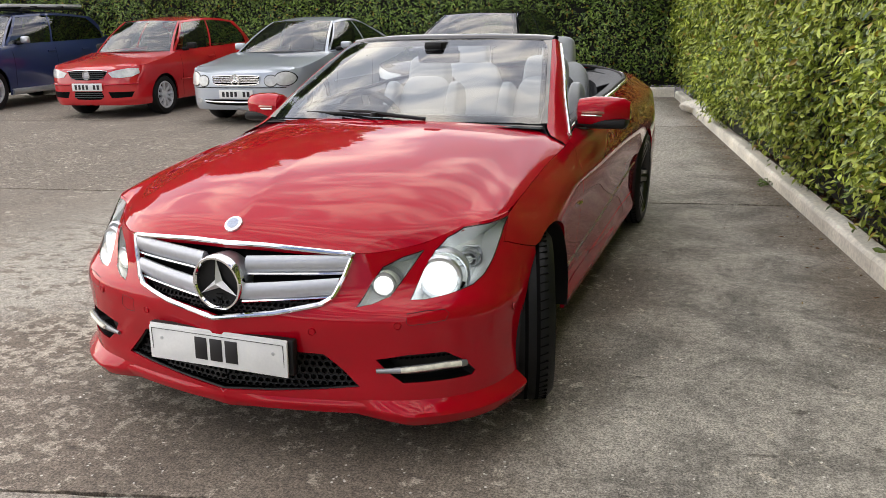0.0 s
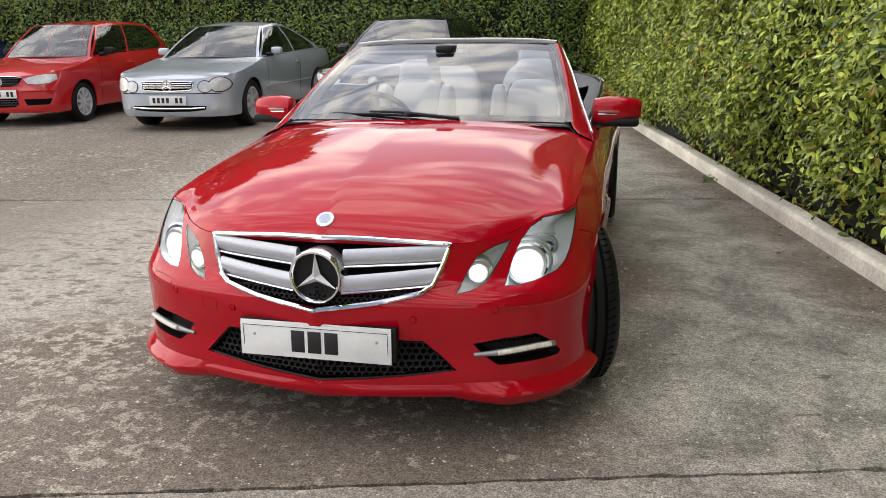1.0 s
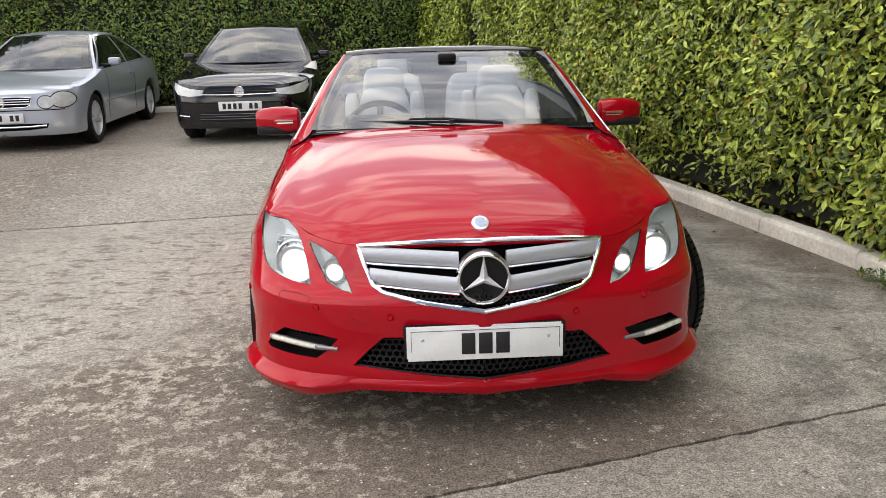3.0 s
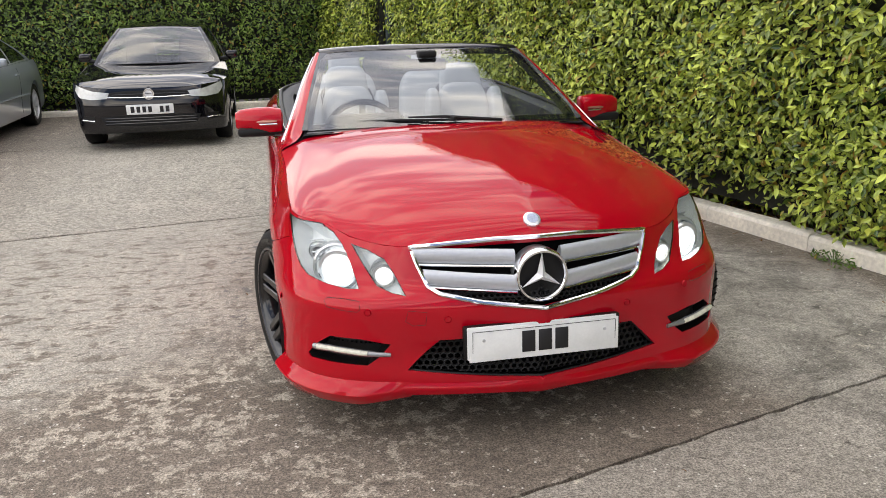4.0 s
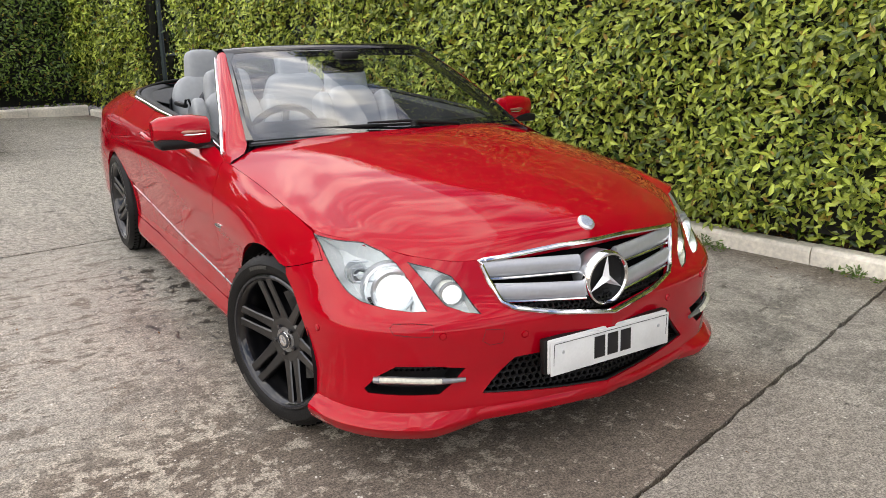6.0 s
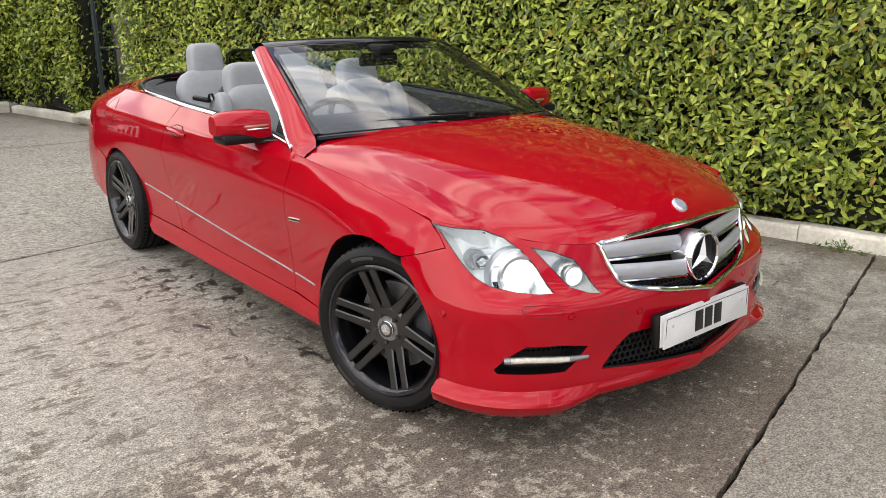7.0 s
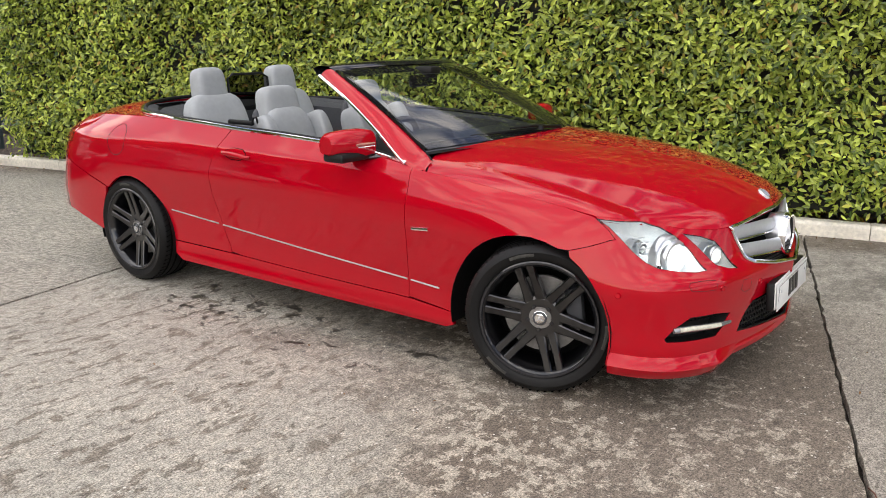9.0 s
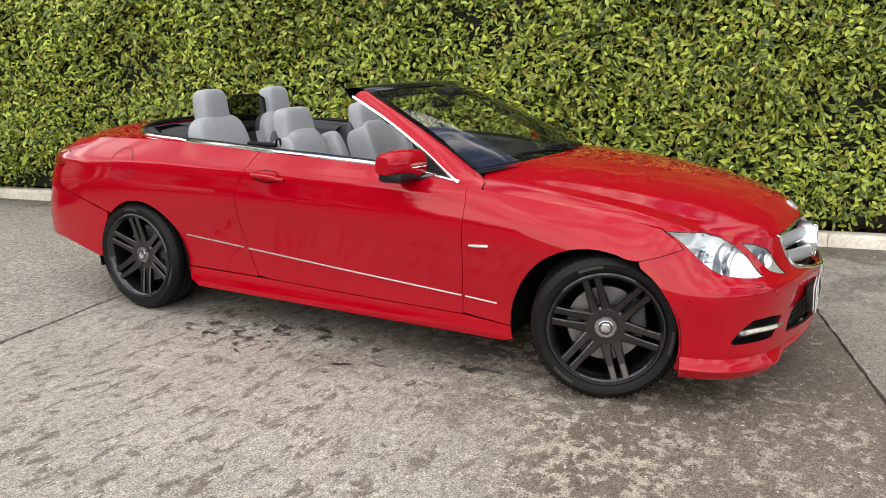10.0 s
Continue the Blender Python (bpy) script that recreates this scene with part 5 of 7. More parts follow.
corner_lip = lip(BODY.poly("x.44@.205 x.55@.205 x.68@.203 x.76@.203 y-.46@.206 y-.37@.210 y-.338@.212"),
                 [(-0.004, 0.046), (0.003, 0.038), (0.038, 0.018), (0.043, 0.010), (0.040, -0.014), (0.032, -0.024), (0.0, -0.034), (-0.08, -0.035)])
pair("splitter_corner", corner_lip, PAINT)
centre_lip = lip(BODY.poly("x0.0@.214 x.20@.214 x.40@.212 x.50@.210"), [(0.0, 0.030), (0.008, 0.018), (0.010, 0.010), (0.006, -0.012), (-0.004, -0.022), (-0.06, -0.024)])
part("splitter", both(centre_lip), PAINT, car)
part("bumper_underside", both(sheet(lambda x, y: (x, y, 0.185 + 0 * x), [(0, -0.74), (0.30, -0.70), (0.55, -0.64), (0.72, -0.52), (0.80, -0.38), (0.55, -0.34), (0, -0.34)], cell=0.1, flange=0)), BLACK_PLASTIC, car)

# sensors, washer covers
for x, z in ((0.318, 0.475), (0.575, 0.497)):
    p, q = skin_point("x", x, z, 0.002), skin_point("x", x, z, 0.02)
    m = lathe_bm([(0.0, -0.001), (0.009, -0.001), (0.0105, 0.001), (0.0115, -0.0015), (0.0125, 0.003)], 20, "y")
    d = (q - p).normalized()
    bmesh.ops.transform(m, matrix=Matrix.Translation(p) @ Vector((0, -1, 0)).rotation_difference(d).to_matrix().to_4x4(), verts=m.verts)
    pair("parking_sensor", m, PAINT)
p = skin_point("y", -0.36, 0.485, 0.002)
m = lathe_bm([(0.0, -0.001), (0.009, -0.001), (0.0105, 0.001), (0.0115, -0.0015), (0.0125, 0.003)], 20, "x")
bmesh.ops.scale(m, vec=(-1, 1, 1), verts=m.verts)
bmesh.ops.translate(m, vec=p, verts=m.verts)
pair("parking_sensor", m, PAINT)
wash = rim_bar(BODY.poly("x.60@.532 x.65@.537 x.70@.536 x.712@.525 x.705@.505 x.66@.499 x.61@.497 x.60@.505"), 0.0011, -0.0003)
pair("washer_cover_seam", wash, SEAM)
tow = rim_bar(BODY.poly("x.385@.50 x.445@.505 x.455@.468 x.43@.452 x.39@.455"), 0.0010, -0.0003)
part("tow_cover_seam", mirrored(tow), SEAM, car)
tow.free()

# number plate with its holder
plate = new("number_plate")
plate.parent = car
plate["label"] = "white number plate in a black holder with a second plate behind"
PY = -0.800
rot = Matrix.Rotation(radians(-3), 4, "X")
part("holder", box_bm(0.55, 0.03, 0.118, (0, PY + 0.028, 0.397), 0.008, turn=rot), BLACK_PLASTIC, plate)
part("back_plate", box_bm(0.524, 0.004, 0.113, (-0.004, PY + 0.010, 0.400), 0.0015, turn=rot), PLATE, plate, "white plate behind")
part("plate_face", box_bm(0.524, 0.004, 0.113, (0, PY, 0.395), 0.0015, turn=rot), PLATE, plate, "white reflective plate")
for dx in (-0.058, 0.0, 0.058):
    part("plate_bar", box_bm(0.046, 0.002, 0.074, (dx, PY - 0.003, 0.396), 0.0006, turn=rot), INK, plate, "black bar")
for zz in (0.051, -0.051):
    part("plate_border", box_bm(0.500, 0.0012, 0.0016, (0, PY - 0.0026, 0.395 + zz * 0.96), 0.0), INK, plate)
for xx in (-0.25, 0.25):
    part("plate_border", box_bm(0.0016, 0.0012, 0.098, (xx, PY - 0.0026, 0.395), 0.0), INK, plate)
for xx in (-0.212, 0.212):
    part("screw_cap", lathe_bm([(0.0, -0.003), (0.005, -0.002), (0.006, 0.001)], 12, "y"), SATIN, plate).location = (xx, PY - 0.002, 0.412)

# side mouldings, badges, handles, fuel flap
for a, b in (("y.485@.356 y.645@.368", "front"), ("y.665@.369 y1.93@.455", "door"), ("y1.965@.458 y2.37@.487", "rear")):
    pair("side_moulding", tube_bm([tuple(v) for v in skin_line(BODY.poly(a), 0.001, 0.05)], 0.0042, 8), SATIN, label="thin chrome side moulding")
wb = skin_line(BODY.poly("y.515@.627 y.61@.619"), 0.003, 0.02)
pair("wing_badge", tube_bm([tuple(v) for v in wb], 0.008, 8), CHROME)
scoop = BODY.poly("y1.69@.862 y1.72@.88 y1.79@.884 y1.845@.87 y1.85@.845 y1.80@.826 y1.73@.826 y1.695@.84")
pair("handle_cup_edge", rim_bar(scoop, 0.0025, 0.0), DARK)
cup = sheet(off_skin(0.0015), scoop, cell=0.015, flange=0.0, out_dir=(1, 0, 0))
pair("handle_cup", cup, PAINT)
hd = skin_line(BODY.poly("y1.655@.842 y1.70@.846 y1.76@.85 y1.82@.853 y1.862@.854"), 0.022, 0.02)
hd[0] -= np.array((0.016, 0, 0)); hd[-1] -= np.array((0.016, 0, 0))
hl = len(hd)
pair("door_handle", tube_bm([tuple(v) for v in hd], [0.008 + 0.006 * math.sin(math.pi * i / (hl - 1)) for i in range(hl)], 10), PAINT)
flap = [(BODY.find("y", 2.83, 0.86) + 0.088 * math.cos(a), 0.858 + 0.088 * math.sin(a)) for a in np.linspace(0, 2 * math.pi, 30)[:-1]]
fl = rim_bar(flap, 0.0022, -0.0005)
part("fuel_flap_seam", mirrored(fl), SEAM, car)
fl.free()

# lapped metal under the joint of wing, door and pillar
lap = sheet(off_skin(-0.007), BODY.poly("y.55@.855 y.60@.868 y.72@.884 y.72@.80 y.62@.78 y.55@.78"), cell=0.03, flange=0, out_dir=(1, 0, 0))
pair("joint_lap", lap, PAINT)

# windscreen frame
def rail(points, per=8):
    return smooth_line(points, per)


WS_LOW, WS_TOP = (0.690, 0.675, 0.940), (0.545, 1.335, 1.272)
FOOT = [skin_point("y", 0.582, 0.868), skin_point("y", 0.700, 0.886)]
P_GLASS = rail([(0.728, 0.598, 0.903), WS_LOW, (0.648, 0.87, 1.050), (0.600, 1.09, 1.160), WS_TOP])
P_RIDGE = rail([(0.765, 0.592, 0.886), (0.748, 0.690, 0.920), (0.690, 0.895, 1.045), (0.637, 1.13, 1.165), (0.575, 1.375, 1.275)])
P_CHROME = rail([tuple(FOOT[0]), tuple(FOOT[1]), (0.724, 0.93, 1.020), (0.660, 1.16, 1.143), (0.585, 1.410, 1.250)])
P_INNER = rail([(0.755, 0.60, 0.860), (0.750, 0.735, 0.884), (0.690, 0.955, 1.010), (0.628, 1.18, 1.128), (0.550, 1.40, 1.235)])


def loft(lines, closed=False):
    n = len(lines[0])
    verts = [tuple(v) for ln2 in lines for v in ln2]
    faces = []
    m = len(lines)
    for i in range(m if closed else m - 1):
        for k in range(n - 1):
            a, b = i * n + k, ((i + 1) % m) * n + k
            faces.append((a, a + 1, b + 1, b))
    bm = mesh_bm(verts, faces)
    bmesh.ops.recalc_face_normals(bm, faces=bm.faces)
    return bm


mid1 = (P_GLASS * 0.35 + P_RIDGE * 0.65) + np.array((0.0, -0.004, 0.008))
mid2 = (P_RIDGE * 0.5 + P_CHROME * 0.5) + np.array((0.006, -0.002, 0.004))
pil = new("windscreen_frame")
pil.parent = car
pillar = loft([P_GLASS + np.array((0.012, 0, 0)), mid1, P_RIDGE + np.array((0, 0, 0.004)), mid2, P_CHROME])
pair("pillar", pillar, PAINT, pil, "red windscreen pillar")
pair("pillar_back", loft([P_CHROME, P_INNER, P_GLASS + np.array((-0.03, 0.05, -0.02)), P_GLASS]), TRIM_DARK, pil)
pair("pillar_moulding", tube_bm([tuple(v) for v in P_CHROME[8:] + np.array((0.003, 0.002, 0.0))], 0.008, 8), CHROME, pil, "chrome moulding")
pair("pillar_seal", loft([P_GLASS[8:] + np.array((0.016, -0.003, 0.005)), P_GLASS[8:] + np.array((-0.026, -0.006, 0.004))]), BLACK_GLOSS, pil)
TOP_F = rail([(0.0, 1.262, 1.292), (0.25, 1.276, 1.290), (0.45, 1.308, 1.282), (0.56, 1.345, 1.272)])
TOP_T = TOP_F + np.array((0, 0.04, 0.022))
TOP_B = TOP_F + np.array((0, 0.14, 0.012))
TOP_U = TOP_F + np.array((0, 0.10, -0.035))
part("header", both(loft([TOP_F, TOP_F + np.array((0, 0.010, 0.013)), TOP_T, TOP_T + np.array((0, 0.05, 0.002)), TOP_B, TOP_U, TOP_F + np.array((0, 0.01, -0.01))])), BLACK_GLOSS, pil, "black header rail")

# windscreen: bowed forwards in the middle
def glass_at(u, v):
    """u 0 to 1 from the middle to the side, v 0 to 1 from bottom to top."""
    lo = np.array([pchip((0, 0.35, 0.7, 1), c, u) for c in ((0, 0.26, 0.50, WS_LOW[0]), (0.455, 0.485, 0.565, WS_LOW[1]), (0.968, 0.966, 0.957, WS_LOW[2]))])
    hi = np.array([pchip((0, 0.45, 0.8, 1), c, u) for c in ((0, 0.25, 0.45, WS_TOP[0]), (1.262, 1.276, 1.305, WS_TOP[1]), (1.290, 1.288, 1.280, WS_TOP[2]))])
    bow = 0.035 * np.sin(math.pi * v)
    p = lo * (1 - v) + hi * v
    return p[0], p[1] - bow * 0.5, p[2] + bow * 0.6


glass = both(sheet(glass_at, [(0, 0), (1, 0), (1, 1), (0, 1)], cell=0.05, flange=0, out_dir=(0, -1, 1)))
ws = part("windscreen", glass, GLASS, pil, "clear windscreen")
ws.visible_shadow = False
frit = lambda u, v: tuple(np.array(glass_at(u, v)) + np.array([[0], [0.004], [-0.003]]))
part("screen_edge", both(sheet(frit, [(0, -0.02), (1, -0.02), (1, 0.06), (0, 0.06)], cell=0.05, flange=0)), BLACK_GLOSS, pil)
part("screen_edge", both(sheet(frit, [(0, 0.89), (1, 0.89), (1, 1), (0, 1)], cell=0.05, flange=0)), BLACK_GLOSS, pil)
part("scuttle", both(loft([np.array([(0, 0.40, 0.955), (0.3, 0.43, 0.952), (0.55, 0.53, 0.942), (0.70, 0.63, 0.925)]), np.array([(0, 0.50, 0.945), (0.3, 0.53, 0.945), (0.55, 0.62, 0.935), (0.70, 0.70, 0.925)])])), BLACK_PLASTIC, car)
sticker = part("screen_sticker", mesh_bm([(0.44, 1.292, 1.262), (0.50, 1.305, 1.258), (0.50, 1.290, 1.248), (0.44, 1.278, 1.252)], [(0, 1, 2, 3)]), mat("yellow_sticker", (0.75, 0.6, 0.05), 0.5), pil, "small yellow sticker")

# wiper
wip = new("wiper")
wip.parent = car
part("blade", tube_bm([(0.16, 0.470, 0.985), (-0.04, 0.475, 0.988), (-0.26, 0.520, 0.990), (-0.44, 0.590, 0.985)], [0.004, 0.006, 0.006, 0.003], 6), BLACK_PLASTIC, wip)
part("arm", tube_bm([(0.22, 0.462, 0.978), (0.04, 0.455, 0.995), (-0.05, 0.462, 1.005), (-0.22, 0.505, 1.003)], [0.008, 0.009, 0.007, 0.004], 8), BLACK_PLASTIC, wip)
part("pivot", lathe_bm([(0.0, 0.02), (0.014, 0.018), (0.018, 0.0)], 16, "z"), BLACK_PLASTIC, wip).location = (-0.02, 0.45, 0.985)

# chrome belt rail round the cockpit
belt = skin_line(BODY.poly(BELT), 0.0, 0.04) + np.array((-0.006, 0, 0.004))
tail = [(x, y, float(deck_skin(np.array([x]), np.array([y]))[0]) + 0.006) for x, y in COVE[2:]]
rail_pts = [tuple(v) for v in belt] + tail
part("belt_lip", both(tube_bm([(x - 0.016 if x > 0.1 else x, y - (0.012 if y > 2.6 else 0), z + 0.006) for x, y, z in rail_pts], 0.011, 8)), BLACK_PLASTIC, car)
part("belt_moulding", both(tube_bm(rail_pts, 0.0105, 8)), CHROME, car, "chrome belt moulding round the cockpit")

# door mirrors
def mirror_housing():
    bm = bmesh.new()
    prof = [(0.000, 0.034, 0.044), (0.010, 0.056, 0.062), (0.07, 0.068, 0.070), (0.14, 0.066, 0.066), (0.205, 0.058, 0.056), (0.232, 0.036, 0.040)]
    rings = []
    for d, hy, hz in prof:
        ring = []
        for k in range(20):
            a = 2 * math.pi * k / 20
            c, s = math.cos(a), math.sin(a)
            ring.append(bm.verts.new((0.785 + d, 0.925 + 0.22 * d + hy * math.copysign(abs(c) ** 0.7, c), 0.966 + 0.02 * d + hz * math.copysign(abs(s) ** (0.75 if s > 0 else 0.5), s) * (1 if s > 0 else 0.92))))
        rings.append(ring)
    for p, q in zip(rings[:-1], rings[1:]):
        for k in range(20):
            bm.faces.new((p[k], p[(k + 1) % 20], q[(k + 1) % 20], q[k]))
    bm.faces.new(rings[0]), bm.faces.new(rings[-1][::-1])
    bmesh.ops.recalc_face_normals(bm, faces=bm.faces)
    return bm


for side in (-1, 1):
    top = new("door_mirror")
    top.parent = car
    fixm = (lambda b: mirrored(b)) if side < 0 else (lambda b: b)
    part("housing", fixm(mirror_housing()), PAINT, top, "red mirror housing")
    part("base", fixm(box_bm(0.232, 0.124, 0.044, (0.893, 0.945, 0.918), 0.016)), BLACK_PLASTIC, top)
    part("foot", fixm(tube_bm([(0.84, 0.925, 0.904), (0.78, 0.88, 0.904), (0.742, 0.83, 0.912)], [0.026, 0.024, 0.03], 10, 0.6)), BLACK_GLOSS, top)
    part("indicator", fixm(tube_bm([(0.815, 0.862, 0.972), (0.87, 0.874, 0.970), (0.93, 0.905, 0.968), (0.962, 0.945, 0.966)], [0.004, 0.0075, 0.010, 0.010], 8)), AMBER, top, "clear indicator strip")
    part("indicator_rim", fixm(tube_bm([(0.815, 0.861, 0.960), (0.87, 0.872, 0.958), (0.93, 0.902, 0.955), (0.966, 0.945, 0.952)], 0.0035, 6)), CHROME, top)
    part("mirror_glass", fixm(mesh_bm([(0.80, 0.992, 0.92), (0.955, 1.02, 0.925), (0.955, 1.02, 1.005), (0.80, 0.992, 1.012)], [(0, 1, 2, 3)])), CHROME, top, "mirror glass")
    part("quarter_panel", fixm(mesh_bm([(0.765, 0.735, 0.892), (0.770, 0.90, 0.912), (0.725, 0.915, 1.005)], [(0, 1, 2)])), BLACK_PLASTIC, top)

# ---- cockpit ----
cock = smooth_line([(0.785, 0.86), (0.79, 1.30), (0.79, 1.80), (0.785, 2.20), (0.765, 2.45), (0.725, 2.65), (0.64, 2.86), (0.50, 3.01), (0.29, 3.085), (0.0, 3.115)], 5)
top_l = [(x - 0.006, y, float(np.interp(y, (0.7, 1.2, 1.8, 2.4, 3.0), (0.89, 0.945, 0.970, 0.995, 1.030)))) for x, y in cock]
in_l = [(max(x - 0.085, 0), y if x > 0.3 else y - 0.10, z - 0.012) for x, y, z in top_l]
low_l = [(max(x - 0.12, 0), min(y, 2.75), 0.42) for x, y, z in top_l]
part("cockpit_rim", both(loft([np.array(top_l), np.array([(max(x - 0.045, 0), y - (0.05 if x < 0.5 else 0), z + 0.004) for x, y, z in top_l]), np.array(in_l)])), TRIM_DARK, car, "dark trim round the cockpit")
part("door_card", both(loft([np.array(in_l), np.array([(x * 0.985, y, 0.74) for x, y, z in in_l])])), TRIM_DARK, car)
part("door_card_lower", both(loft([np.array([(x * 0.975, y, 0.74) for x, y, z in in_l]), np.array(low_l)])), LEATHER, car, "grey lower door trim")
part("cockpit_floor", both(sheet(lambda x, y: (x, y, 0.40 + 0 * x), [(0, 0.5), (0.7, 0.5), (0.7, 2.7), (0, 2.8)], cell=0.2, flange=0)), TRIM_DARK, car)
# tonneau behind the rear seats
part("tonneau", both(loft([np.array([(0, 3.02, 1.018), (0.28, 3.0, 1.016), (0.46, 2.93, 1.012), (0.58, 2.80, 1.006), (0.66, 2.62, 1.000), (0.70, 2.40, 0.985)]),
                           np.array([(0, 2.80, 0.99), (0.25, 2.80, 0.99), (0.40, 2.78, 0.985), (0.50, 2.70, 0.975), (0.56, 2.55, 0.965), (0.60, 2.38, 0.955)]),
                           np.array([(0, 2.72, 0.80), (0.25, 2.72, 0.80), (0.42, 2.70, 0.80), (0.52, 2.66, 0.80), (0.58, 2.50, 0.80), (0.62, 2.36, 0.80)])])), TRIM_DARK, car, "dark folded-roof cover")
dash = bmesh.new()
add_bm(dash, box_bm(1.36, 0.36, 0.10, (0, 0.86, 0.885), 0.045, 4))
add_bm(dash, box_bm(1.34, 0.20, 0.30, (0, 0.94, 0.73), 0.05, 3))
add_bm(dash, box_bm(0.40, 0.16, 0.09, (-0.37, 0.93, 0.935), 0.04, 4))
add_bm(dash, box_bm(0.26, 1.0, 0.24, (0, 1.45, 0.50), 0.05, 3))
part("dashboard", dash, TRIM_DARK, car)
part("parcel_ledge", both(loft([np.array([(0, 0.48, 0.955), (0.35, 0.53, 0.95), (0.66, 0.68, 0.935)]), np.array([(0, 0.72, 0.935), (0.35, 0.75, 0.93), (0.70, 0.80, 0.925)])])), TRIM_DARK, car)
sw = new("steering_wheel")
sw.parent = car
sw.matrix_basis = pose(-0.37, 1.13, 0.865, -65, 0, 0)
rim_pts = [(0.185 * math.cos(a), 0.185 * math.sin(a), 0) for a in np.linspace(0, 2 * math.pi, 40)[:-1]]
part("wheel_rim", tube_bm(rim_pts, 0.016, 10, 1.0, True), TRIM_DARK, sw)
part("wheel_hub", lathe_bm([(0.0, 0.02), (0.05, 0.018), (0.075, 0.0), (0.07, -0.04), (0.0, -0.05)], 24, "z"), TRIM_DARK, sw)
for a in (0.0, math.pi, -math.pi / 2):
    part("wheel_spoke", tube_bm([(0.06 * math.cos(a), 0.06 * math.sin(a), 0), (0.175 * math.cos(a), 0.175 * math.sin(a), 0)], 0.018, 8, 0.5), SATIN, sw)
mir = new("rear_view_mirror")
mir.parent = car
part("mirror_shell", box_bm(0.23, 0.035, 0.065, (0, 1.20, 1.205), 0.015, 3), BLACK_GLOSS, mir)
part("mirror_stem", tube_bm([(0, 1.20, 1.23), (0, 1.235, 1.27)], 0.016, 8), BLACK_PLASTIC, mir)
part("sensor_pod", box_bm(0.10, 0.12, 0.04, (0, 1.17, 1.262), 0.015, 2, turn=Matrix.Rotation(radians(0), 4, "X")), BLACK_PLASTIC, mir)


def pad(w, d, h, at, tilt=0.0, taper=0.12, puff=0.35, cuts=10):
    """A stuffed cushion: a box with swollen faces and round edges, narrowing to its top."""
    bm = bmesh.new()
    bmesh.ops.create_cube(bm, size=2)
    bmesh.ops.subdivide_edges(bm, edges=bm.edges[:], cuts=cuts, use_grid_fill=True)
    for v in bm.verts:
        x, y, z = v.co
        e = 4.5
        k = (abs(x) ** e + abs(y) ** e + abs(z) ** e) ** (1 / e)
        x, y, z = x / k, y / k, z / k
        x *= 1 - taper * (z + 1) / 2
        v.co = Vector((x * w / 2, y * d / 2, z * h / 2))
    m = Matrix.Translation(at) @ Matrix.Rotation(radians(tilt), 4, "X")
    bmesh.ops.transform(bm, matrix=m, verts=bm.verts)
    return bm


def front_seat(x):
    top = new("front_seat")
    top.parent = car
    top["label"] = "pale grey leather front seat"
    part("cushion", pad(0.50, 0.52, 0.17, (x, 1.50, 0.56), 6), LEATHER, top)
    part("backrest", pad(0.40, 0.13, 0.58, (x, 1.85, 0.775), -20, 0.22), LEATHER, top)
    for s in (-1, 1):
        part("bolster", pad(0.11, 0.19, 0.54, (x + s * 0.205, 1.815, 0.76), -20, 0.25), LEATHER, top)
    part("headrest", pad(0.285, 0.125, 0.235, (x, 1.975, 1.055), -10, 0.14), LEATHER, top)
    part("seat_shell", pad(0.44, 0.06, 0.60, (x, 1.925, 0.78), -20, 0.2), TRIM_DARK, top)
    for s in (-1, 1):
        part("headrest_post", tube_bm([(x + s * 0.05, 1.955, 0.93), (x + s * 0.05, 1.975, 1.02)], 0.007, 8), CHROME, top)


front_seat(-0.365), front_seat(0.375)


def rear_seat(x):
    top = new("rear_seat")
    top.parent = car
    top["label"] = "pale grey leather rear seat with tall headrest"
    part("cushion", pad(0.50, 0.48, 0.17, (x, 2.30, 0.56), 8), LEATHER, top)
    part("backrest", pad(0.48, 0.15, 0.62, (x, 2.56, 0.80), -16, 0.12), LEATHER, top)
    part("headrest", pad(0.235, 0.12, 0.25, (x, 2.655, 1.135), -8, 0.12), LEATHER, top)


rear_seat(-0.31), rear_seat(0.29)
screen = new("wind_screen_net")
screen.parent = car
NET = pane_mat("dark_net", (0.16, 0.16, 0.16), 1.15)
loop = [(-0.175, 2.62, 0.98), (-0.17, 2.64, 1.185), (-0.13, 2.645, 1.212), (0.12, 2.645, 1.212), (0.16, 2.64, 1.185), (0.165, 2.62, 0.98)]
part("net_frame", tube_bm(loop, 0.008, 8), BLACK_PLASTIC, screen)
part("net", mesh_bm(loop, [tuple(range(6))]), NET, screen, "dark translucent net", smooth=False)
belts = new("belt_guide")
belts.parent = car
part("guide_arm", box_bm(0.03, 0.20, 0.026, (-0.63, 1.99, 0.985), 0.01, 2), BLACK_PLASTIC, belts)
part("belt_loop", tube_bm([(-0.63, 1.90, 0.985), (-0.63, 1.885, 1.015), (-0.615, 1.88, 1.02), (-0.60, 1.885, 0.98), (-0.60, 1.90, 0.93)], 0.007, 6), BLACK_PLASTIC, belts)

# ---- parked cars ----
P_LEVELS = (0.15, 0.22, 0.32, 0.42, 0.52, 0.62, 0.72, 0.82, 0.92, 1.05)
INTERIOR = mat("parked_interior", (0.04, 0.04, 0.042), 0.8, grain=0.3, grain_scale=12)
DARK_GLASS = pane_mat("side_glass", (0.45, 0.49, 0.49), 2.3)
LAMP_CLEAR = mat("lamp_shell", (0.58, 0.60, 0.59), 0.25, 0.15, coat=0.8, grain=0.25, grain_scale=18)
ALLOY = mat("silver_alloy", (0.62, 0.63, 0.65), 0.35, 0.35, grain=0.1, grain_scale=40)


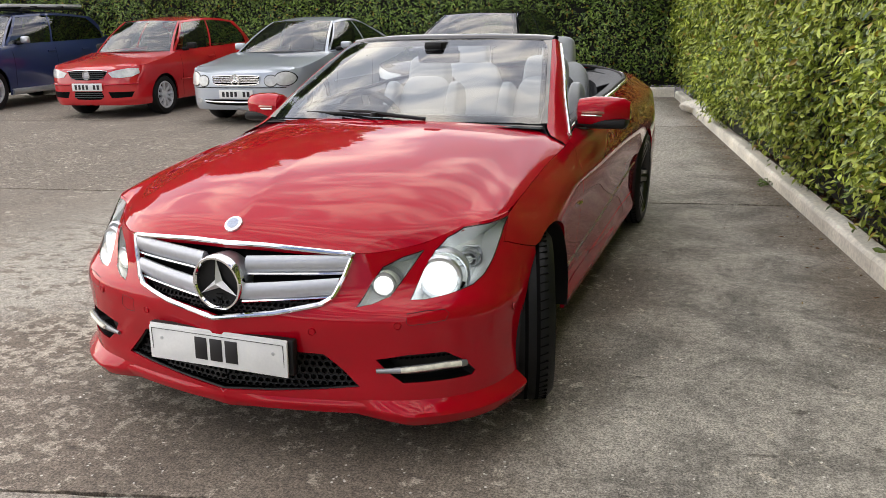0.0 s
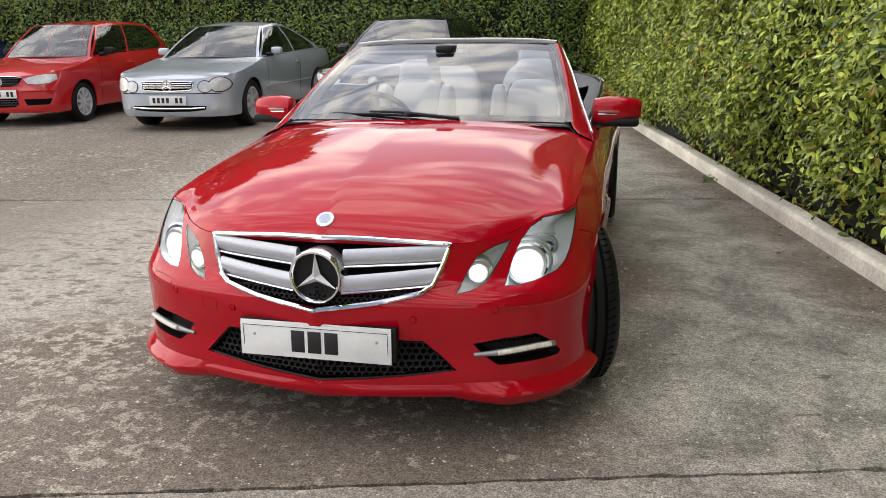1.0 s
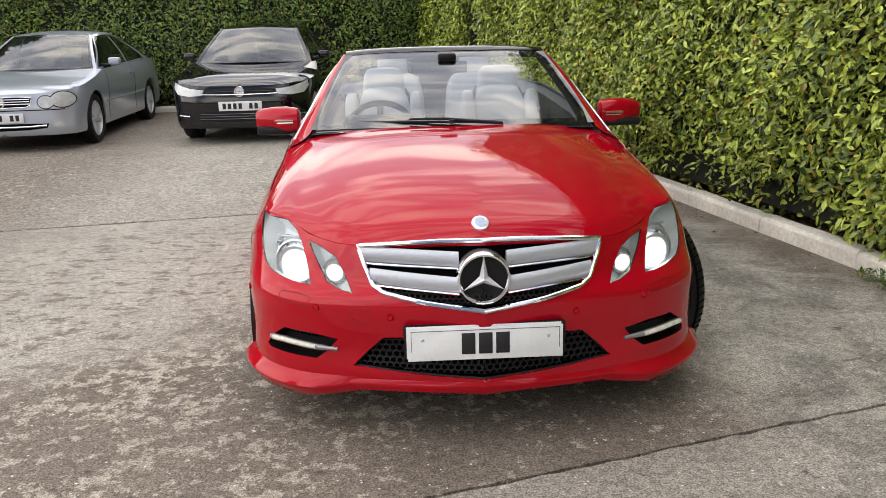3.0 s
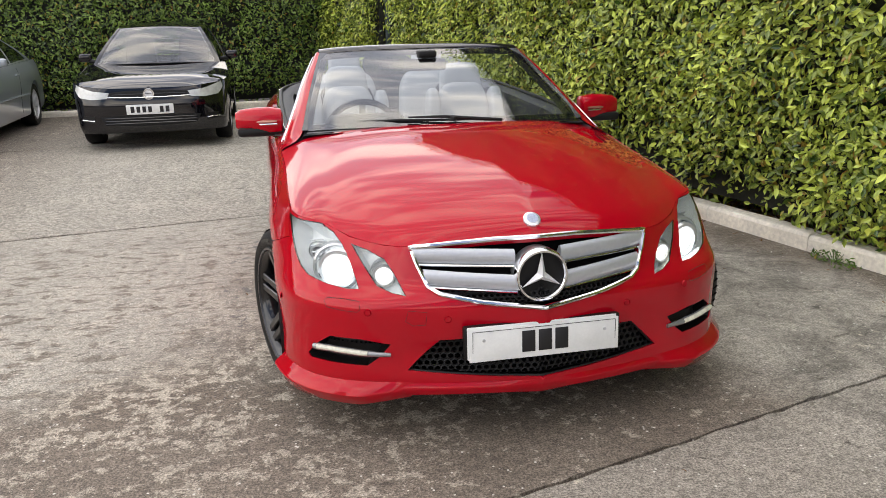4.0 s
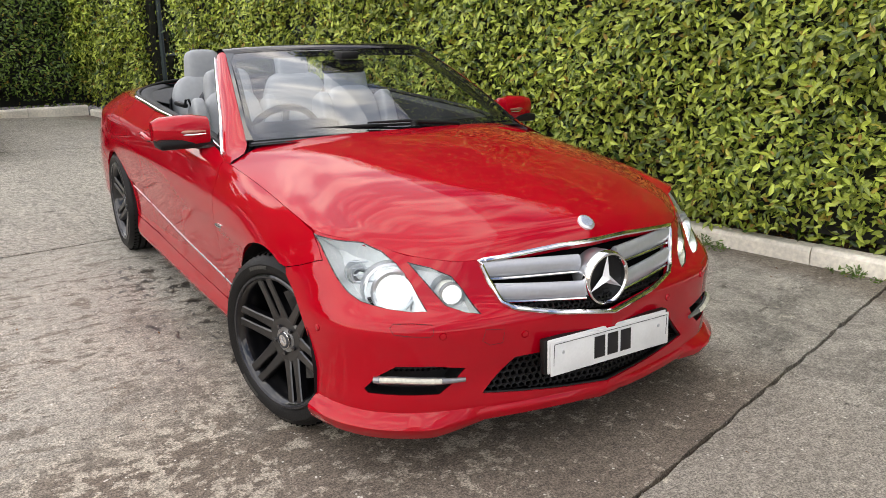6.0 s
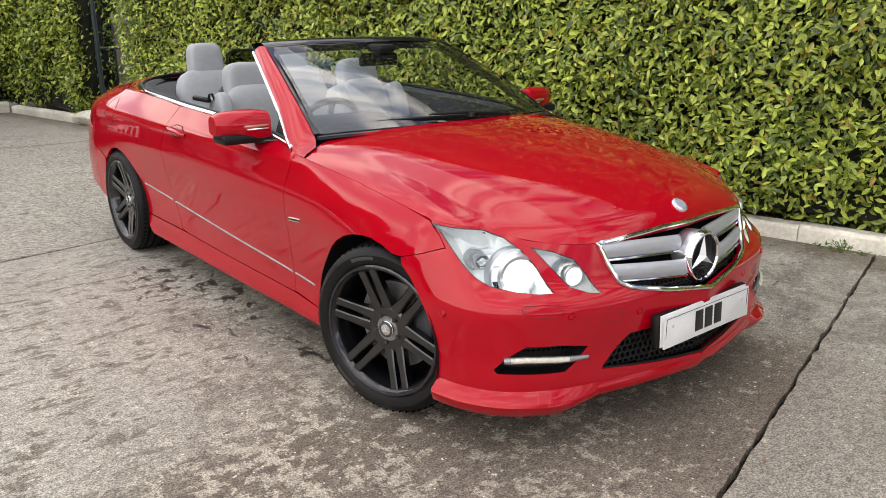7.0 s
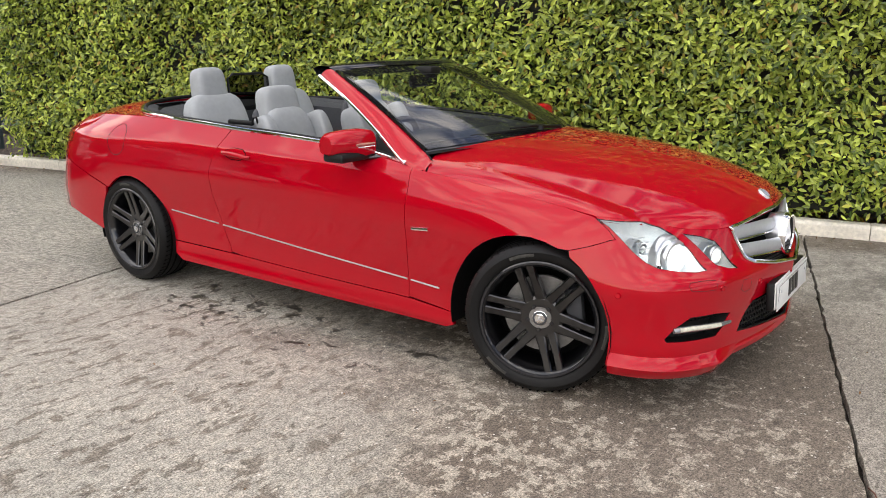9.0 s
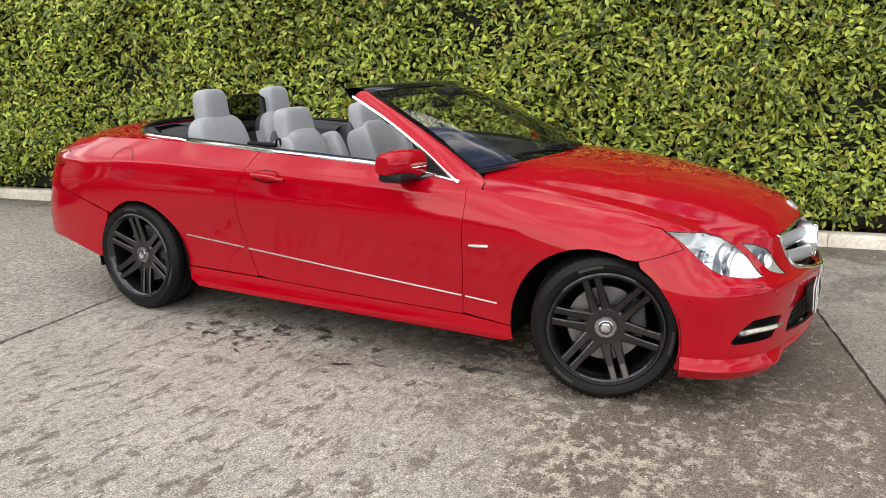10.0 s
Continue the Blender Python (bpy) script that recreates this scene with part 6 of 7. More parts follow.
def off_of(skin, depth):
    def f(s, z):
        s, z = np.asarray(s, float), np.asarray(z, float)
        h = 0.006
        p = np.array(skin.at(s, z))
        a = np.array(skin.at(s + h, z)) - np.array(skin.at(s - h, z))
        b = np.array(skin.at(s, z + h)) - np.array(skin.at(s, z - h))
        n = np.cross(a.T, b.T)
        n /= np.linalg.norm(n, axis=-1, keepdims=True) + 1e-12
        q = p + depth * n.T
        return q[0], q[1], q[2]
    return f


def small_wheel(parent, radius, rim_r, spokes, at, turn):
    top = new("wheel")
    top.parent = parent
    w = 0.10
    part("tyre", lathe_bm([(rim_r, -w), (radius - 0.02, -w), (radius, -w + 0.03), (radius, w - 0.03), (radius - 0.02, w), (rim_r + 0.01, w), (rim_r, w - 0.02)], 40), RUBBER, top)
    bm = lathe_bm([(rim_r, w - 0.012), (rim_r - 0.018, w - 0.006), (rim_r - 0.03, w - 0.05), (rim_r - 0.035, -0.05)], 40)
    for k in range(spokes):
        a = 2 * math.pi * k / spokes
        sp = bmesh.new()
        pts = [(w - 0.03, 0.05, 0.028), (w - 0.015, 0.6 * rim_r, 0.022), (w - 0.018, rim_r - 0.02, 0.03)]
        rings = [[sp.verts.new((d - 0.03, -h, r)), sp.verts.new((d, -h * 0.8, r)), sp.verts.new((d, h * 0.8, r)), sp.verts.new((d - 0.03, h, r))] for d, r, h in pts]
        for p, q in zip(rings[:-1], rings[1:]):
            for i in range(4):
                sp.faces.new((p[i], p[(i + 1) % 4], q[(i + 1) % 4], q[i]))
        bmesh.ops.rotate(sp, cent=(0, 0, 0), matrix=Matrix.Rotation(a, 3, "X"), verts=sp.verts)
        add_bm(bm, sp)
    add_bm(bm, lathe_bm([(0.0, w - 0.018), (0.03, w - 0.018), (0.06, w - 0.03), (0.06, w - 0.06)], 24))
    bmesh.ops.recalc_face_normals(bm, faces=bm.faces)
    part("rim", bm, ALLOY, top, "silver alloy rim", smooth=False)
    part("wheel_back", lathe_bm([(0.0, -0.02), (rim_r - 0.02, -0.02)], 24), DARK, top)
    top.matrix_basis = Matrix.Translation(at) @ Matrix.Rotation(turn, 4, "Z")
    return top


def parked_car(name, label, paint, place, W, L, oh, wb, green, bon, front, wheel_r=0.31, spokes=5, handle_y=(1.55,), seams=(0.62, 1.75), rails=False, trim_low=False, mirror_mat=None, strip=False):
    """green: (cowl y, header y, header z, roof rear y, roof rear z, tail y, tail z, belt z front, belt z rear, roof half-width); bon: bonnet heights at nose, middle, cowl;
    front: function that fits the face with lamps, grille and plate."""
    car_ = thing(name, label, "car", "parked cars", place)
    y0, y1 = -oh, L - oh
    h = W / 2
    fi = (0.10, 0.02, 0.0, 0.0, 0.0, 0.012, 0.035, 0.08, 0.18, 0.34)
    si = (0.10, 0.035, 0.03, 0.022, 0.012, 0.003, 0.0, 0.012, 0.045, 0.11)
    ri = (0.10, 0.03, 0.0, 0.0, 0.0, 0.005, 0.02, 0.035, 0.07, 0.14)
    skin = Wrap([((0, y0), (0, 1), fi), ((0.30 * W, y0 + 0.035), (0, 1), fi), ((h - 0.19, y0 + 0.10), (-0.2, 1), fi), ((h - 0.08, y0 + 0.19), (-0.6, 0.8), fi), ((h - 0.028, y0 + 0.33), (-0.95, 0.3), si),
                 ((h - 0.005, y0 + 0.6), (-1, 0), si), ((h, oh * 0.2), (-1, 0), si), ((h - 0.01, wb * 0.3), (-1, 0), si), ((h - 0.004, wb * 0.7), (-1, 0), si), ((h, wb), (-1, 0), si),
                 ((h - 0.02, wb + 0.4), (-1, -0.1), si), ((h - 0.10, y1 - 0.16), (-0.7, -0.7), ri), ((h - 0.25, y1 - 0.05), (-0.2, -1), ri), ((0, y1), (0, -1), ri)], P_LEVELS)
    cy, hy, hz, ry, rz, ty, tz, bf, br, xr = green
    nose_z, mid_z, cowl_z = bon
    wing = [(y0 + 0.24, nose_z + 0.018), (0.0, nose_z + 0.6 * (bf - nose_z) - 0.01), (cy, bf), (0.5 * (cy + ty), 0.5 * (bf + br) + 0.004), (ty, br), (y1 - 0.14, min(br, tz) - 0.02)]

    def arch(yc, r):
        return [(yc + r * math.cos(a), wheel_r - 0.01 + r * math.sin(a)) for a in np.linspace(-0.3, math.pi + 0.3, 20)]

    def S(y, z):
        return skin.find("y", y, z)

    r_a = wheel_r + 0.045
    lines = [(S(y, z), z) for y, z in wing]
    back = [(skin.grid[-1], wing[-1][1] - 0.02), (skin.grid[-1], 0.25)]
    low = [(S(y1 - 0.2, 0.25), 0.25), (S(wb + r_a, 0.22), 0.22)] + [(S(y, z), z) for y, z in arch(wb, r_a) if z > 0.23] + [(S(wb - r_a, 0.2), 0.2), (S(r_a, 0.2), 0.2)]
    low += [(S(y, z), z) for y, z in arch(0, r_a) if z > 0.23] + [(S(-r_a, 0.2), 0.2), (skin.find("x", h - 0.2, 0.2), 0.2), (0.0, 0.2)]
    nose = [(0.0, nose_z - 0.03), (skin.find("x", 0.25 * W, nose_z - 0.02), nose_z - 0.025)]
    outline = nose + lines + back + low
    body = sheet(skin.at, outline, cell=0.045, flange=0.02, out_dir=(1, 0, 0))
    shell = part("body", both(body), paint, car_)

    def bonnet(x, y):
        x = np.abs(x)
        m = pchip((y0 - 0.02, y0 + 0.12, 0.35 * (y0 + cy), cy + 0.15), (nose_z - 0.045, nose_z + 0.022, mid_z, cowl_z), y)
        e = np.interp(y, [q[0] for q in wing], [q[1] for q in wing])
        e = np.where(y < wing[0][0], nose_z - 0.03, e)
        return m - (m - e) * (x / (h - 0.06)) ** 3.5

    bonnet_fit, rim = near_fix(nose + lines[:3], lambda x, y: bonnet(np.asarray(x), np.asarray(y)), 0.16, 0.06, skin)
    bo = [(max(rx - 0.004, 0), ry_ + 0.003) for rx, ry_ in rim] + [(h - 0.20, cy - 0.02), (0.4 * h, cy - 0.09), (0, cy - 0.11)]
    part("bonnet", both(sheet(lambda x, y: (x, y, bonnet_fit(x, y)), bo, cell=0.05, flange=0.015, out_dir=(0, 0, 1))), paint, car_)
    # glasshouse: each side leans in from the belt to the roof
    ln_ = ty - cy

    def side_at(a, v):
        u = np.asarray(a) / ln_
        yb = cy + ln_ * u
        zb = bf + (br - bf) * u
        xb = np.interp(yb, (cy, 0.5 * (cy + ty), ty), (h - 0.115, h - 0.085, h - 0.13))
        yt = hy + (ry - hy) * u
        zt = hz + (rz - hz) * u + 0.05 * np.sin(math.pi * u)
        xt = xr - 0.02 * np.abs(2 * u - 1) ** 2
        bow = 0.03 * np.sin(math.pi * np.asarray(v))
        return xb * (1 - v) + xt * v + bow, yb * (1 - v) + yt * v, zb * (1 - v) + zt * v

    m = 0.055
    split = seams[1] - cy
    win1 = [(m * 1.2, 0.045), (split - 0.02, 0.035), (split - 0.03, 0.93), (m * 1.4, 0.93)]
    win2 = [(split + 0.02, 0.035), (ln_ - m * 3.6, 0.05), (ln_ - m * 2.6, 0.30), (ln_ - m * 2.8, 0.62), (ln_ - m * 4.4, 0.92), (split + 0.01, 0.93)]
    fr = sheet(side_at, [(0, 0), (ln_, 0), (ln_, 1), (0, 1)], [win1, win2], cell=0.06, flange=0.012, out_dir=(1, 0, 0.3))
    fr2 = mirrored(fr)
    part("cabin_side", fr, paint, car_), part("cabin_side", fr2, paint, car_)
    for wi in (win1, win2):
        g = sheet(side_at, wi, cell=0.08, flange=0, out_dir=(1, 0, 0.3))
        bmesh.ops.translate(g, vec=(-0.006, 0, 0), verts=g.verts)
        g2 = mirrored(g)
        for gg in (g, g2):
            o = part("side_window", gg, DARK_GLASS, car_)
            o.visible_shadow = False

    def screen_at(w, v):
        w, v = np.asarray(w, float), np.asarray(v, float)
        x0, yy0, z0 = side_at(np.zeros(1) + 0.01, np.zeros(1))
        x1, yy1, z1 = side_at(np.zeros(1) + 0.01, np.ones(1))
        xe = x0 * (1 - v) + x1 * v
        lo_y, lo_z = yy0 - 0.16 * (1 - w ** 2), z0 + (cowl_z - 0.02 - z0) * (1 - w ** 2)
        hi_y, hi_z = yy1 - 0.07 * (1 - w ** 2), z1 + 0.02 * (1 - w ** 2)
        return xe * w, lo_y * (1 - v) + hi_y * v - 0.02 * np.sin(math.pi * v), lo_z * (1 - v) + hi_z * v + 0.02 * np.sin(math.pi * v)

    full = [(-1, 0), (1, 0), (1, 1), (-1, 1)]
    ws_ = part("windscreen", sheet(screen_at, [(-0.93, 0.03), (0.93, 0.03), (0.92, 0.94), (-0.92, 0.94)], cell=0.1, flange=0, out_dir=(0, -1, 1)), GLASS, car_)
    ws_.visible_shadow = False
    part("screen_surround", sheet(screen_at, full, [[(-0.92, 0.035), (0.92, 0.035), (0.91, 0.93), (-0.91, 0.93)]], cell=0.1, flange=0.01, out_dir=(0, -1, 1)), BLACK_GLOSS, car_)
    for sx in (-1, 1):
        part("pillar", sheet(screen_at, [(sx * 0.95, 0.0), (sx * 1.0, 0.0), (sx * 1.0, 1.0), (sx * 0.95, 1.0)], cell=0.05, flange=0.012, out_dir=(0, -1, 1)), paint, car_).location = (0, -0.004, 0.004)

    def roof_at(w, t):
        w, t = np.asarray(w, float), np.asarray(t, float)
        x, y, z = side_at(t * ln_, np.ones_like(t))
        y = y - 0.07 * (1 - w ** 2) * (1 - t)
        return x * w, y, z + 0.035 * (1 - np.abs(w) ** 2.5) * (0.55 + 0.45 * np.minimum(1, 3 * t))

    part("roof", sheet(roof_at, [(-1, 0), (1, 0), (1, 1), (-1, 1)], cell=0.1, flange=0.01, out_dir=(0, 0, 1)), paint, car_)
    # rear screen and tail
    x1, yy1, z1 = (float(c[0]) for c in side_at(np.array([ln_]), np.ones(1)))
    x0, yy0, z0 = (float(c[0]) for c in side_at(np.array([ln_]), np.zeros(1)))
    part("rear_screen", mesh_bm([(-x0, yy0, z0), (x0, yy0, z0), (x1, yy1, z1), (-x1, yy1, z1)], [(0, 1, 2, 3)]), DARK_GLASS, car_)
    part("tailgate", mesh_bm([(-x0, yy0, z0), (x0, yy0, z0), (h - 0.2, y1 - 0.1, tz - 0.03), (-h + 0.2, y1 - 0.1, tz - 0.03)], [(0, 1, 2, 3)]), paint, car_)
    part("cabin_inside", box_bm(W - 0.34, ty - cy - 0.15, 0.32, (0, 0.5 * (cy + ty), 0.70), 0.03), INTERIOR, car_)
    for sx in (-0.36, 0.36):
        part("seat", pad(0.46, 0.14, 0.66, (sx, hy + 0.62, 0.98), -18, 0.2, cuts=5), INTERIOR, car_)
        part("seat", pad(0.24, 0.10, 0.18, (sx, hy + 0.74, 1.17 if hz < 1.45 else 1.25), -10, 0.1, cuts=4), INTERIOR, car_)
    ub = box_bm(W - 0.46, L - 0.5, 0.32, (0, (y0 + y1) / 2, 0.38), 0.05)
    add_bm(ub, box_bm(W - 0.16, wb - 2 * r_a - 0.06, 0.2, (0, wb / 2, 0.34), 0.02))
    part("underbody", ub, DARK, car_)
    for yc in (0, wb):
        for sx in (-1, 1):
            small_wheel(car_, wheel_r, wheel_r * 0.70, spokes, (sx * (h - 0.125), yc, wheel_r), 0 if sx > 0 else math.pi)
    # shut lines, handles, mirrors
    for ys in seams:
        pts = [(S(ys + (0.10 if k < 0.4 and ys > 1 else 0) * (0.4 - k), 0.26 + k * (0.62)), 0.26 + k * 0.62) for k in np.linspace(0, 1, 9)]
        q = np.array(pts)
        for sx in (-1, 1):
            ln3 = np.array(off_of(skin, 0.0005)(q[:, 0], q[:, 1])).T * np.array((sx, 1, 1))
            part("door_seam", tube_bm([tuple(v) for v in ln3], 0.0028, 5), DARK, car_)
    if strip:
        q = np.array([(S(yy, 0.50), 0.50) for yy in np.linspace(r_a + 0.08, wb - r_a - 0.05, 8)])
        for sx in (-1, 1):
            part("rub_strip", tube_bm([tuple(v) for v in np.array(off_of(skin, 0.004)(q[:, 0], q[:, 1])).T * np.array((sx, 1, 1))], 0.014, 6), paint, car_)
    if trim_low:
        q = np.array([(S(yy, 0.25), 0.25) for yy in np.linspace(r_a + 0.03, wb - r_a - 0.02, 8)])
        for sx in (-1, 1):
            part("sill_trim", tube_bm([tuple(v) for v in np.array(off_of(skin, 0.004)(q[:, 0], q[:, 1])).T * np.array((sx, 1, 1))], 0.045, 8), SATIN, car_)
    for yh in handle_y:
        for sx in (-1, 1):
            q = np.array([(S(yy, bf - 0.11), bf - 0.11) for yy in (yh - 0.09, yh - 0.03, yh + 0.03, yh + 0.09)])
            part("door_handle", tube_bm([tuple(v) for v in np.array(off_of(skin, 0.02)(q[:, 0], q[:, 1])).T * np.array((sx, 1, 1))], 0.014, 8), paint, car_)
    for sx in (-1, 1):
        mm = pad(0.165, 0.09, 0.105, (sx * (h + 0.03), cy + 0.34, bf + 0.085), 0, 0.05, cuts=6)
        o = part("door_mirror", mm, mirror_mat or paint, car_)
        part("mirror_foot", tube_bm([(sx * (h - 0.12), cy + 0.30, bf + 0.03), (sx * (h - 0.02), cy + 0.33, bf + 0.045)], 0.028, 8), BLACK_PLASTIC, car_)
    if rails:
        for sx in (-1, 1):
            pts = [(sx * (xr - 0.01), hy + 0.20, hz + 0.05), (sx * (xr - 0.01), hy + 0.35, hz + 0.115), (sx * (xr - 0.01), ry - 0.35, rz + 0.12), (sx * (xr - 0.01), ry - 0.12, rz + 0.04)]
            part("roof_rail", tube_bm([tuple(v) for v in smooth_line(pts, 5)], 0.022, 8), BLACK_PLASTIC, car_)
        for yy in (hy + 0.55, ry - 0.75):
            part("roof_bar", tube_bm([(-xr - 0.02, yy, hz + 0.135), (xr + 0.02, yy, hz + 0.135)], 0.02, 8), BLACK_PLASTIC, car_)
    front(car_, skin, h)
    return car_


def face_kit(car_, skin):
    """Tools for fitting the face of a parked car: patches, bars and discs laid on its skin."""
    def P(text):
        out = []
        for w in text.split():
            v, z = w.split("@")
            out.append((skin.find("x", float(v), float(z)), float(z)))
        return out

    def patch(name, text, material, proud=0.004, flange=0.012, sides=(-1, 1), label="", cell=0.03):
        for sx in sides:
            bm = sheet(off_of(skin, proud), P(text), cell=cell, flange=flange, out_dir=(0.2, -1, 0))
            part(name, bm if sx > 0 else mirrored(bm), material, car_, label)

    def middle(name, text, material, proud=0.004, flange=0.012, label=""):
        part(name, both(sheet(off_of(skin, proud), P(text), cell=0.03, flange=flange, out_dir=(0, -1, 0))), material, car_, label)

    def bar(name, text, r, material, proud=0.006):
        q = np.array(resample_open(P(text), 0.04))
        part(name, both(tube_bm([tuple(v) for v in np.array(off_of(skin, proud)(q[:, 0], q[:, 1])).T], r, 6)), material, car_)

    def nose_y(z):
        return float(skin.at(np.array([0.0]), np.array([z]))[1][0])

    def plate_at(z, x=0.0, w=0.52):
        y = nose_y(z) - 0.012
        top = new("number_plate")
        top.parent = car_
        part("plate_face", box_bm(w, 0.008, 0.112, (x, y, z), 0.003), PLATE, top, "white number plate")
        k = 7
        for i in range(k):
            if i == 4:
                continue
            part("plate_bar", box_bm(0.040, 0.002, 0.068, (x + (i - 3) * 0.064, y - 0.005, z), 0.0), INK, top, "dark bar")

    def badge_at(z, r, star=False):
        y = nose_y(z) - 0.012
        o = part("badge", lathe_bm([(0.0, 0.004), (r * 0.78, 0.004), (r * 0.8, -0.006), (r, -0.006), (r * 1.04, 0.012)], 28, "y"), CHROME, car_)
        o.location = (0, y, z)
        if star:
            for a in (90, 210, 330):
                part("badge_spoke", tube_bm([(0, y - 0.006, z), (r * 0.85 * math.cos(radians(a)), y - 0.004, z + r * 0.85 * math.sin(radians(a)))], [0.012, 0.003], 6), CHROME, car_)
        else:
            part("badge_face", lathe_bm([(0.0, 0.001), (r * 0.72, 0.001)], 24, "y"), WHITE_METAL, car_).location = (0, y, z)
    return P, patch, middle, bar, plate_at, badge_at


def ellipse(cx, cz, rx, rz, n=20, tilt=0.0):
    out = []
    for k in range(n):
        a = 2 * math.pi * k / n
        u, v = rx * math.cos(a), rz * math.sin(a)
        out.append(f"{cx + u * math.cos(tilt) - v * math.sin(tilt):.3f}@{cz + u * math.sin(tilt) + v * math.cos(tilt):.3f}")
    return " ".join(out)


def coupe_face(car_, skin, h):
    P, patch, middle, bar, plate_at, badge_at = face_kit(car_, skin)
    for cx, rx, rz in ((0.685, 0.115, 0.088), (0.515, 0.085, 0.070)):
        patch("lamp_seal", ellipse(cx, 0.612 if cx > 0.6 else 0.588, rx + 0.012, rz + 0.012), BLACK_PLASTIC, 0.002, 0.0)
        patch("headlamp", ellipse(cx, 0.612 if cx > 0.6 else 0.588, rx, rz), LAMP_CLEAR, 0.010, 0.015, label="clear oval headlamp")
    middle("grille", "0.0@0.650 .18@0.650 .37@0.645 .34@0.555 .30@0.540 0.0@0.533", DARK, 0.006, 0.01)
    for z in (0.627, 0.600, 0.573):
        bar("grille_slat", f"0.0@{z} .345@{z}", 0.0065, CHROME, 0.012)
    bar("grille_rim", "0.0@0.655 .20@0.655 .37@0.649 .345@0.557 .30@0.538 0.0@0.531", 0.007, CHROME, 0.010)
    badge_at(0.600, 0.075, True)
    plate_at(0.415)
    middle("intake", "0.0@0.345 .30@0.345 .52@0.340 .50@0.290 .30@0.270 0.0@0.265", DARK, 0.004, 0.01)
    bar("intake_bar", "0.0@0.308 .30@0.310 .50@0.320", 0.011, CHROME, 0.012)
    patch("fog_lamp", ellipse(0.62, 0.325, 0.055, 0.032), LAMP_CLEAR, 0.008, 0.01)
    bar("bumper_strip", "0.0@0.500 .40@0.500 .70@0.500", 0.006, DARK, 0.0)


def hatch_face(car_, skin, h):
    P, patch, middle, bar, plate_at, badge_at = face_kit(car_, skin)
    patch("headlamp", ".36@.675 .50@.712 .64@.735 .745@.725 .755@.660 .68@.615 .56@.600 .42@.610", LAMP_CLEAR, 0.008, 0.015, label="clear headlamp")
    middle("grille", "0.0@.705 .20@.705 .345@.690 .30@.625 .20@.575 0.0@.570", DARK, 0.004, 0.01)
    for z in (0.680, 0.650, 0.620, 0.595):
        bar("grille_slat", f"0.0@{z} .29@{z}", 0.006, TRIM_DARK, 0.010)
    bar("grille_rim", "0.0@.712 .20@.710 .345@.696", 0.006, CHROME, 0.010)
    badge_at(0.640, 0.065)
    plate_at(0.470)
    middle("intake", "0.0@.405 .23@.405 .26@.330 .20@.290 0.0@.285", DARK, 0.004, 0.01)
    for z in (0.380, 0.350, 0.320):
        bar("intake_slat", f"0.0@{z} .24@{z}", 0.006, TRIM_DARK, 0.010)
    patch("side_intake", ".34@.400 .70@.400 .66@.320 .38@.310", DARK, 0.004, 0.01)
    bar("bumper_strip", "0.30@.505 .50@.510 .74@.515", 0.012, PAINT, 0.004)


def black_face(car_, skin, h):
    P, patch, middle, bar, plate_at, badge_at = face_kit(car_, skin)
    patch("headlamp", ".43@.662 .60@.682 .74@.725 .80@.752 .815@.690 .76@.610 .62@.590 .46@.600", LAMP_CLEAR, 0.008, 0.015, label="clear headlamp")
    middle("grille", "0.0@.682 .25@.680 .43@.665 .44@.605 .25@.598 0.0@.594", BLACK_PLASTIC, 0.004, 0.01)
    bar("grille_trim", "0.0@.604 .25@.606 .45@.612", 0.006, CHROME, 0.012)
    bar("grille_slat", "0.0@.645 .40@.640", 0.005, TRIM_DARK, 0.010)
    badge_at(0.640, 0.062)
    plate_at(0.470)
    middle("intake", "0.0@.405 .35@.405 .56@.395 .50@.300 .30@.285 0.0@.280", BLACK_PLASTIC, 0.004, 0.01)
    for z in (0.375, 0.345, 0.315):
        bar("intake_slat", f"0.0@{z} .50@{z}", 0.006, BLACK_GLOSS, 0.010)
    patch("side_intake", ".62@.400 .76@.405 .74@.330 .62@.325", BLACK_PLASTIC, 0.004, 0.01)
    bar("side_trim", "0.62@.350 .76@.360", 0.006, CHROME, 0.010)


def wagon_face(car_, skin, h):
    P, patch, middle, bar, plate_at, badge_at = face_kit(car_, skin)
    patch("headlamp", ".50@.78 .64@.80 .78@.79 .80@.70 .66@.67 .52@.68", LAMP_CLEAR, 0.008, 0.015, label="clear headlamp")
    middle("grille", "0.0@.78 .42@.77 .40@.68 0.0@.67", BLACK_PLASTIC, 0.004, 0.01)
    bar("grille_slat", "0.0@.725 .40@.722", 0.012, CHROME, 0.010)
    plate_at(0.48)
    middle("intake", "0.0@.42 .5@.42 .45@.30 0.0@.29", BLACK_PLASTIC, 0.004, 0.01)


SILVER_PAINT = mat("silver_paint", (0.46, 0.51, 0.57), 0.34, 0.45, 1.0, 0.02, grain=0.06, grain_scale=500, stain=0.06, stain_scale=2)
RED_PAINT = mat("bright_red_paint", (0.50, 0.004, 0.010), 0.45, 0.0, 1.0, 0.02, spec=0.2, grain=0.05, grain_scale=300, stain=0.06, stain_scale=2)
BLACK_PAINT = mat("black_paint", (0.004, 0.004, 0.006), 0.3, 0.0, 0.9, 0.02, spec=0.0, grain=0.1, grain_scale=200, stain=0.1, stain_scale=2)
BLUE_PAINT = mat("navy_paint", (0.016, 0.032, 0.115), 0.4, 0.1, 1.0, 0.02, grain=0.08, grain_scale=300, stain=0.06, stain_scale=2)
LIFT = 0.07
